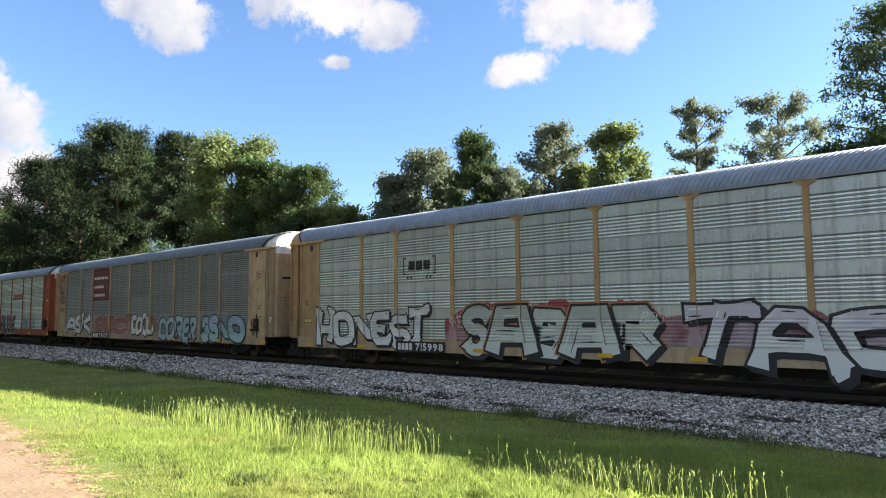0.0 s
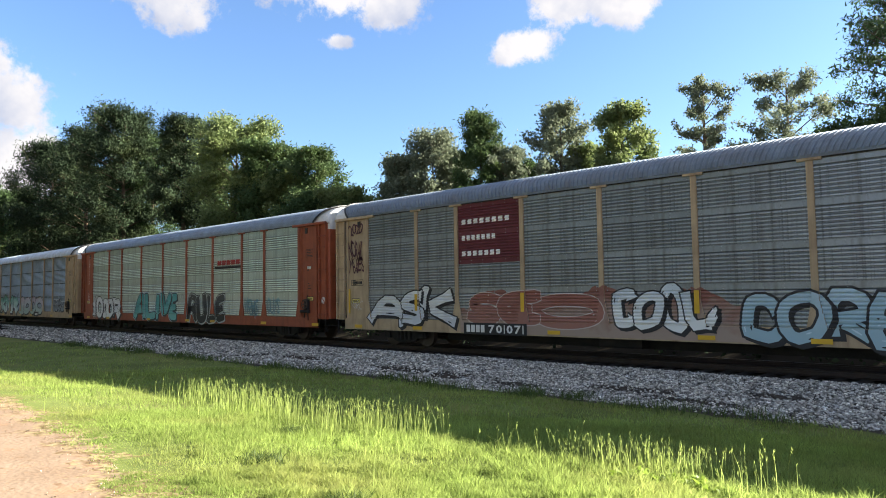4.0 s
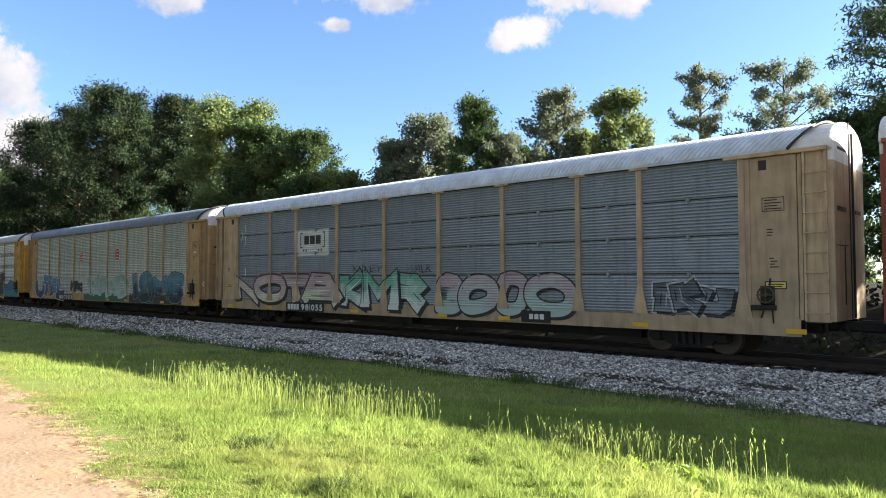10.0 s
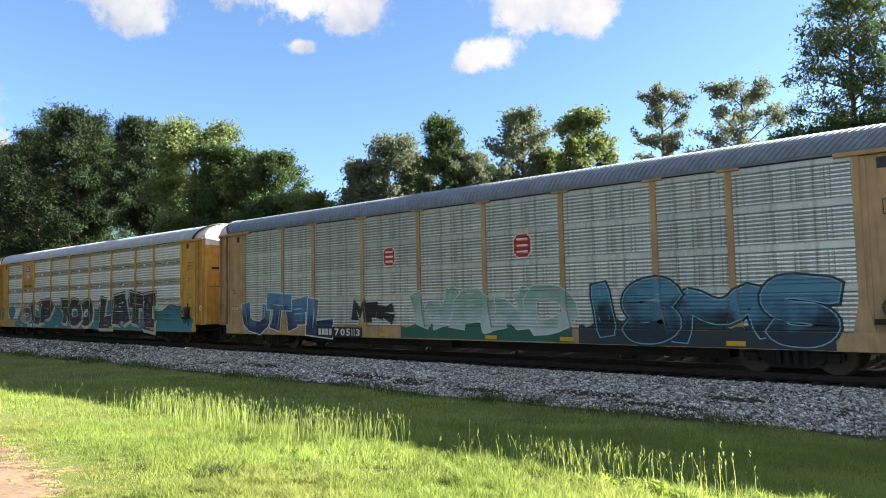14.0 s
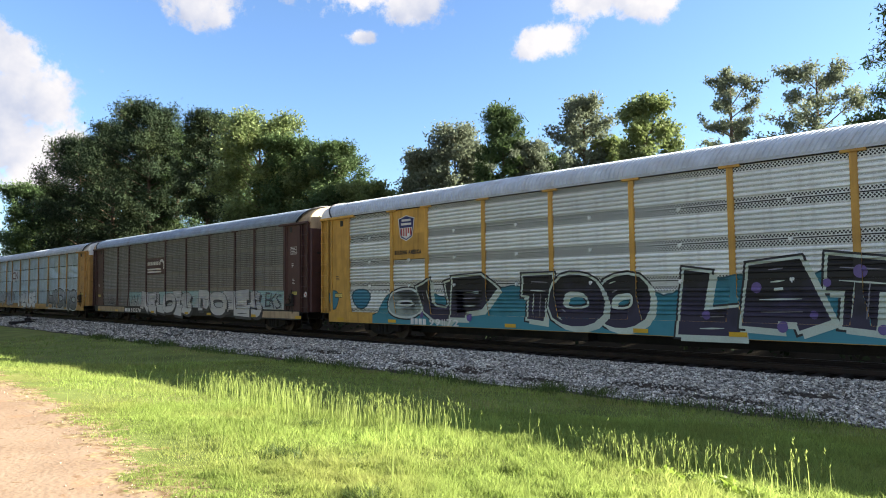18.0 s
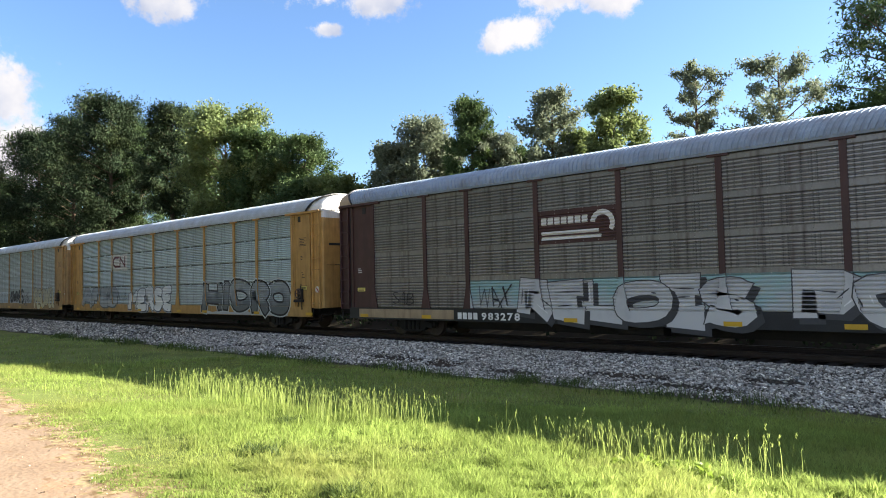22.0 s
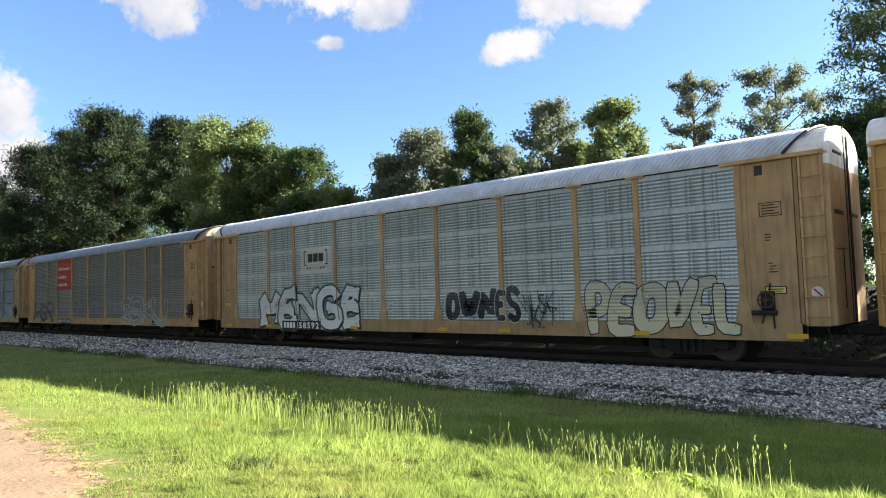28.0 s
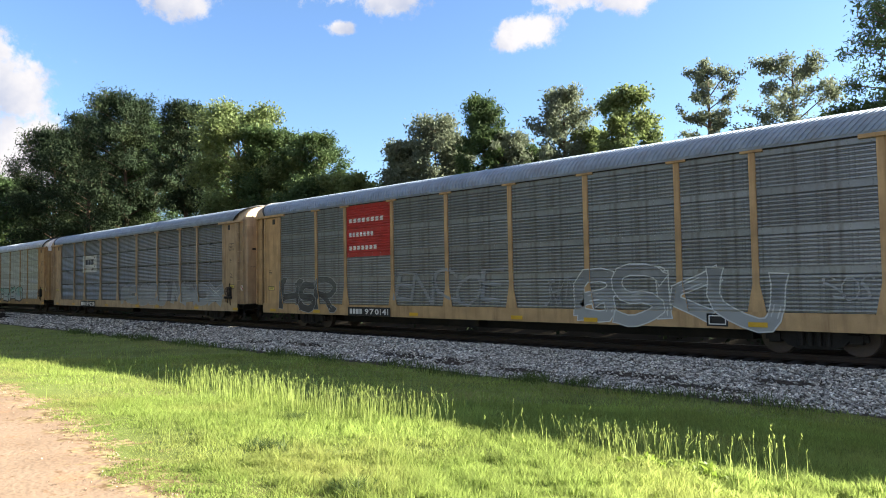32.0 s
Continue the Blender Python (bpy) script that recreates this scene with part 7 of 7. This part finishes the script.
def build_ballast():
    rng = np.random.default_rng(31)
    oct_v = np.array([(1, 0, 0), (-1, 0, 0), (0, 1, 0), (0, -1, 0), (0, 0, 1), (0, 0, -1)], float)
    oct_f = np.array([(0, 2, 4), (2, 1, 4), (1, 3, 4), (3, 0, 4), (3, 1, 5), (0, 3, 5)])
    xs, yv, sz = [], [], []
    for n, xa, xb, s in ((40000, -14, 2, 0.031), (28000, -32, -14, 0.043), (12000, -75, -32, 0.065)):
        x = rng.uniform(xa, xb, n)
        y = rng.uniform(14.1, 17.9, n)
        xs.append(x); yv.append(y); sz.append(np.full(n, s))
    x, y, s = np.concatenate(xs), np.concatenate(yv), np.concatenate(sz)
    toe = 14.35 + 0.3 * wavy(x * 1.3, x * 0.4) + rng.exponential(0.22, len(x)) * np.sign(rng.uniform(-0.5, 1, len(x)))
    patches = ((-8.5, 15.5, 1.3, 0.28), (-16.4, 15.4, 1.8, 0.3), (-11.6, 15.0, 1.0, 0.22), (-5.2, 16.0, 0.9, 0.2), (-22.5, 15.7, 1.6, 0.3), (-6.6, 15.0, 1.2, 0.22))
    soil = np.zeros(len(x), bool)
    for px, py, a, b in patches:
        soil |= ((x - px) / a) ** 2 + ((y - py) / b) ** 2 < rng.uniform(0.4, 1.5, len(x))
    bare = (np.sin(x * 0.83 + 0.7) * np.sin(x * 0.31) > 0.78) & (np.abs(y - 15.6 - 0.4 * np.sin(x)) < 0.35)
    ok = (y > toe) & ~(soil & (rng.uniform(0, 1, len(x)) < 0.9)) & ~(bare & (rng.uniform(0, 1, len(x)) < 0.85))
    x, y, s = x[ok], y[ok], s[ok] * rng.uniform(0.6, 1.5, ok.sum())
    n = len(x)
    c = np.stack([x, y, ground_z(x, y) + s * rng.uniform(-0.1, 0.5, n)], 1)
    ang = rng.uniform(0, 2 * np.pi, (n, 2))
    jit = rng.uniform(0.55, 1.3, (n, 6, 1))
    p = oct_v[None] * jit
    ca, sa, cb, sb = np.cos(ang[:, 0]), np.sin(ang[:, 0]), np.cos(ang[:, 1]), np.sin(ang[:, 1])
    px = p[..., 0] * ca[:, None] - p[..., 1] * sa[:, None]
    py = p[..., 0] * sa[:, None] + p[..., 1] * ca[:, None]
    pz = p[..., 2] * cb[:, None] - px * sb[:, None]
    px = p[..., 2] * sb[:, None] + px * cb[:, None]
    v = (np.stack([px, py, pz * 0.75], -1) * s[:, None, None] + c[:, None]).reshape(-1, 3)
    f = (oct_f[None] + (np.arange(n) * 6)[:, None, None]).reshape(-1, 3)
    return tagged(new("ballast_stones", cloud_mesh("ballast_stones", v, f, STONE)), "loose grey crushed-stone ballast beside the rails", "ballast", kind="stuff")


def build_pebbles():
    rng = np.random.default_rng(77)
    n = 900
    x = rng.uniform(-16, -2, n)
    y = road_edge(x) - np.abs(rng.normal(0, 0.30, n)) + 0.20
    s = rng.uniform(0.004, 0.016, n)
    v, f = leaf_quads(rng, np.stack([x, y, ground_z(x, y) + s * 0.5], 1), s * 0.01, n * 3, 0.016, 0.5)
    tri = np.concatenate([f[:, [0, 1, 2]], f[:, [0, 2, 3]]], 0)
    return tagged(new("road_gravel", cloud_mesh("road_gravel", v, tri, PEBBLE)), "scattered small gravel at the dirt road's edge", "gravel", kind="stuff")


build_grass()
build_tall_grass()
build_weeds()
build_toe_grass()
build_switch_stand()
build_ballast()
build_pebbles()


# ---- movement ----
def train_place(t):
    """Distance of the leading car's front corner along the track."""
    u = (t - 16) / 16
    return 128.974 + 7.97514 * (t - 16) - 0.2716 * u * u - 0.9381 * u ** 3


def motions():
    for c, i, off in CARS:
        walk(c, [(t, pose(train_place(t) - PITCH * i + off, TRACK_Y, RAIL_Z)) for t in range(0, 33)])
    steps = [k / 15 for k in range(0, 481)]
    for w, dx in WHEELSETS:
        walk(w, [(t, pose(dx, 0, 0.42, 0, math.degrees(train_place(t) / 0.42) % 360, 0)) for t in steps])


motions()
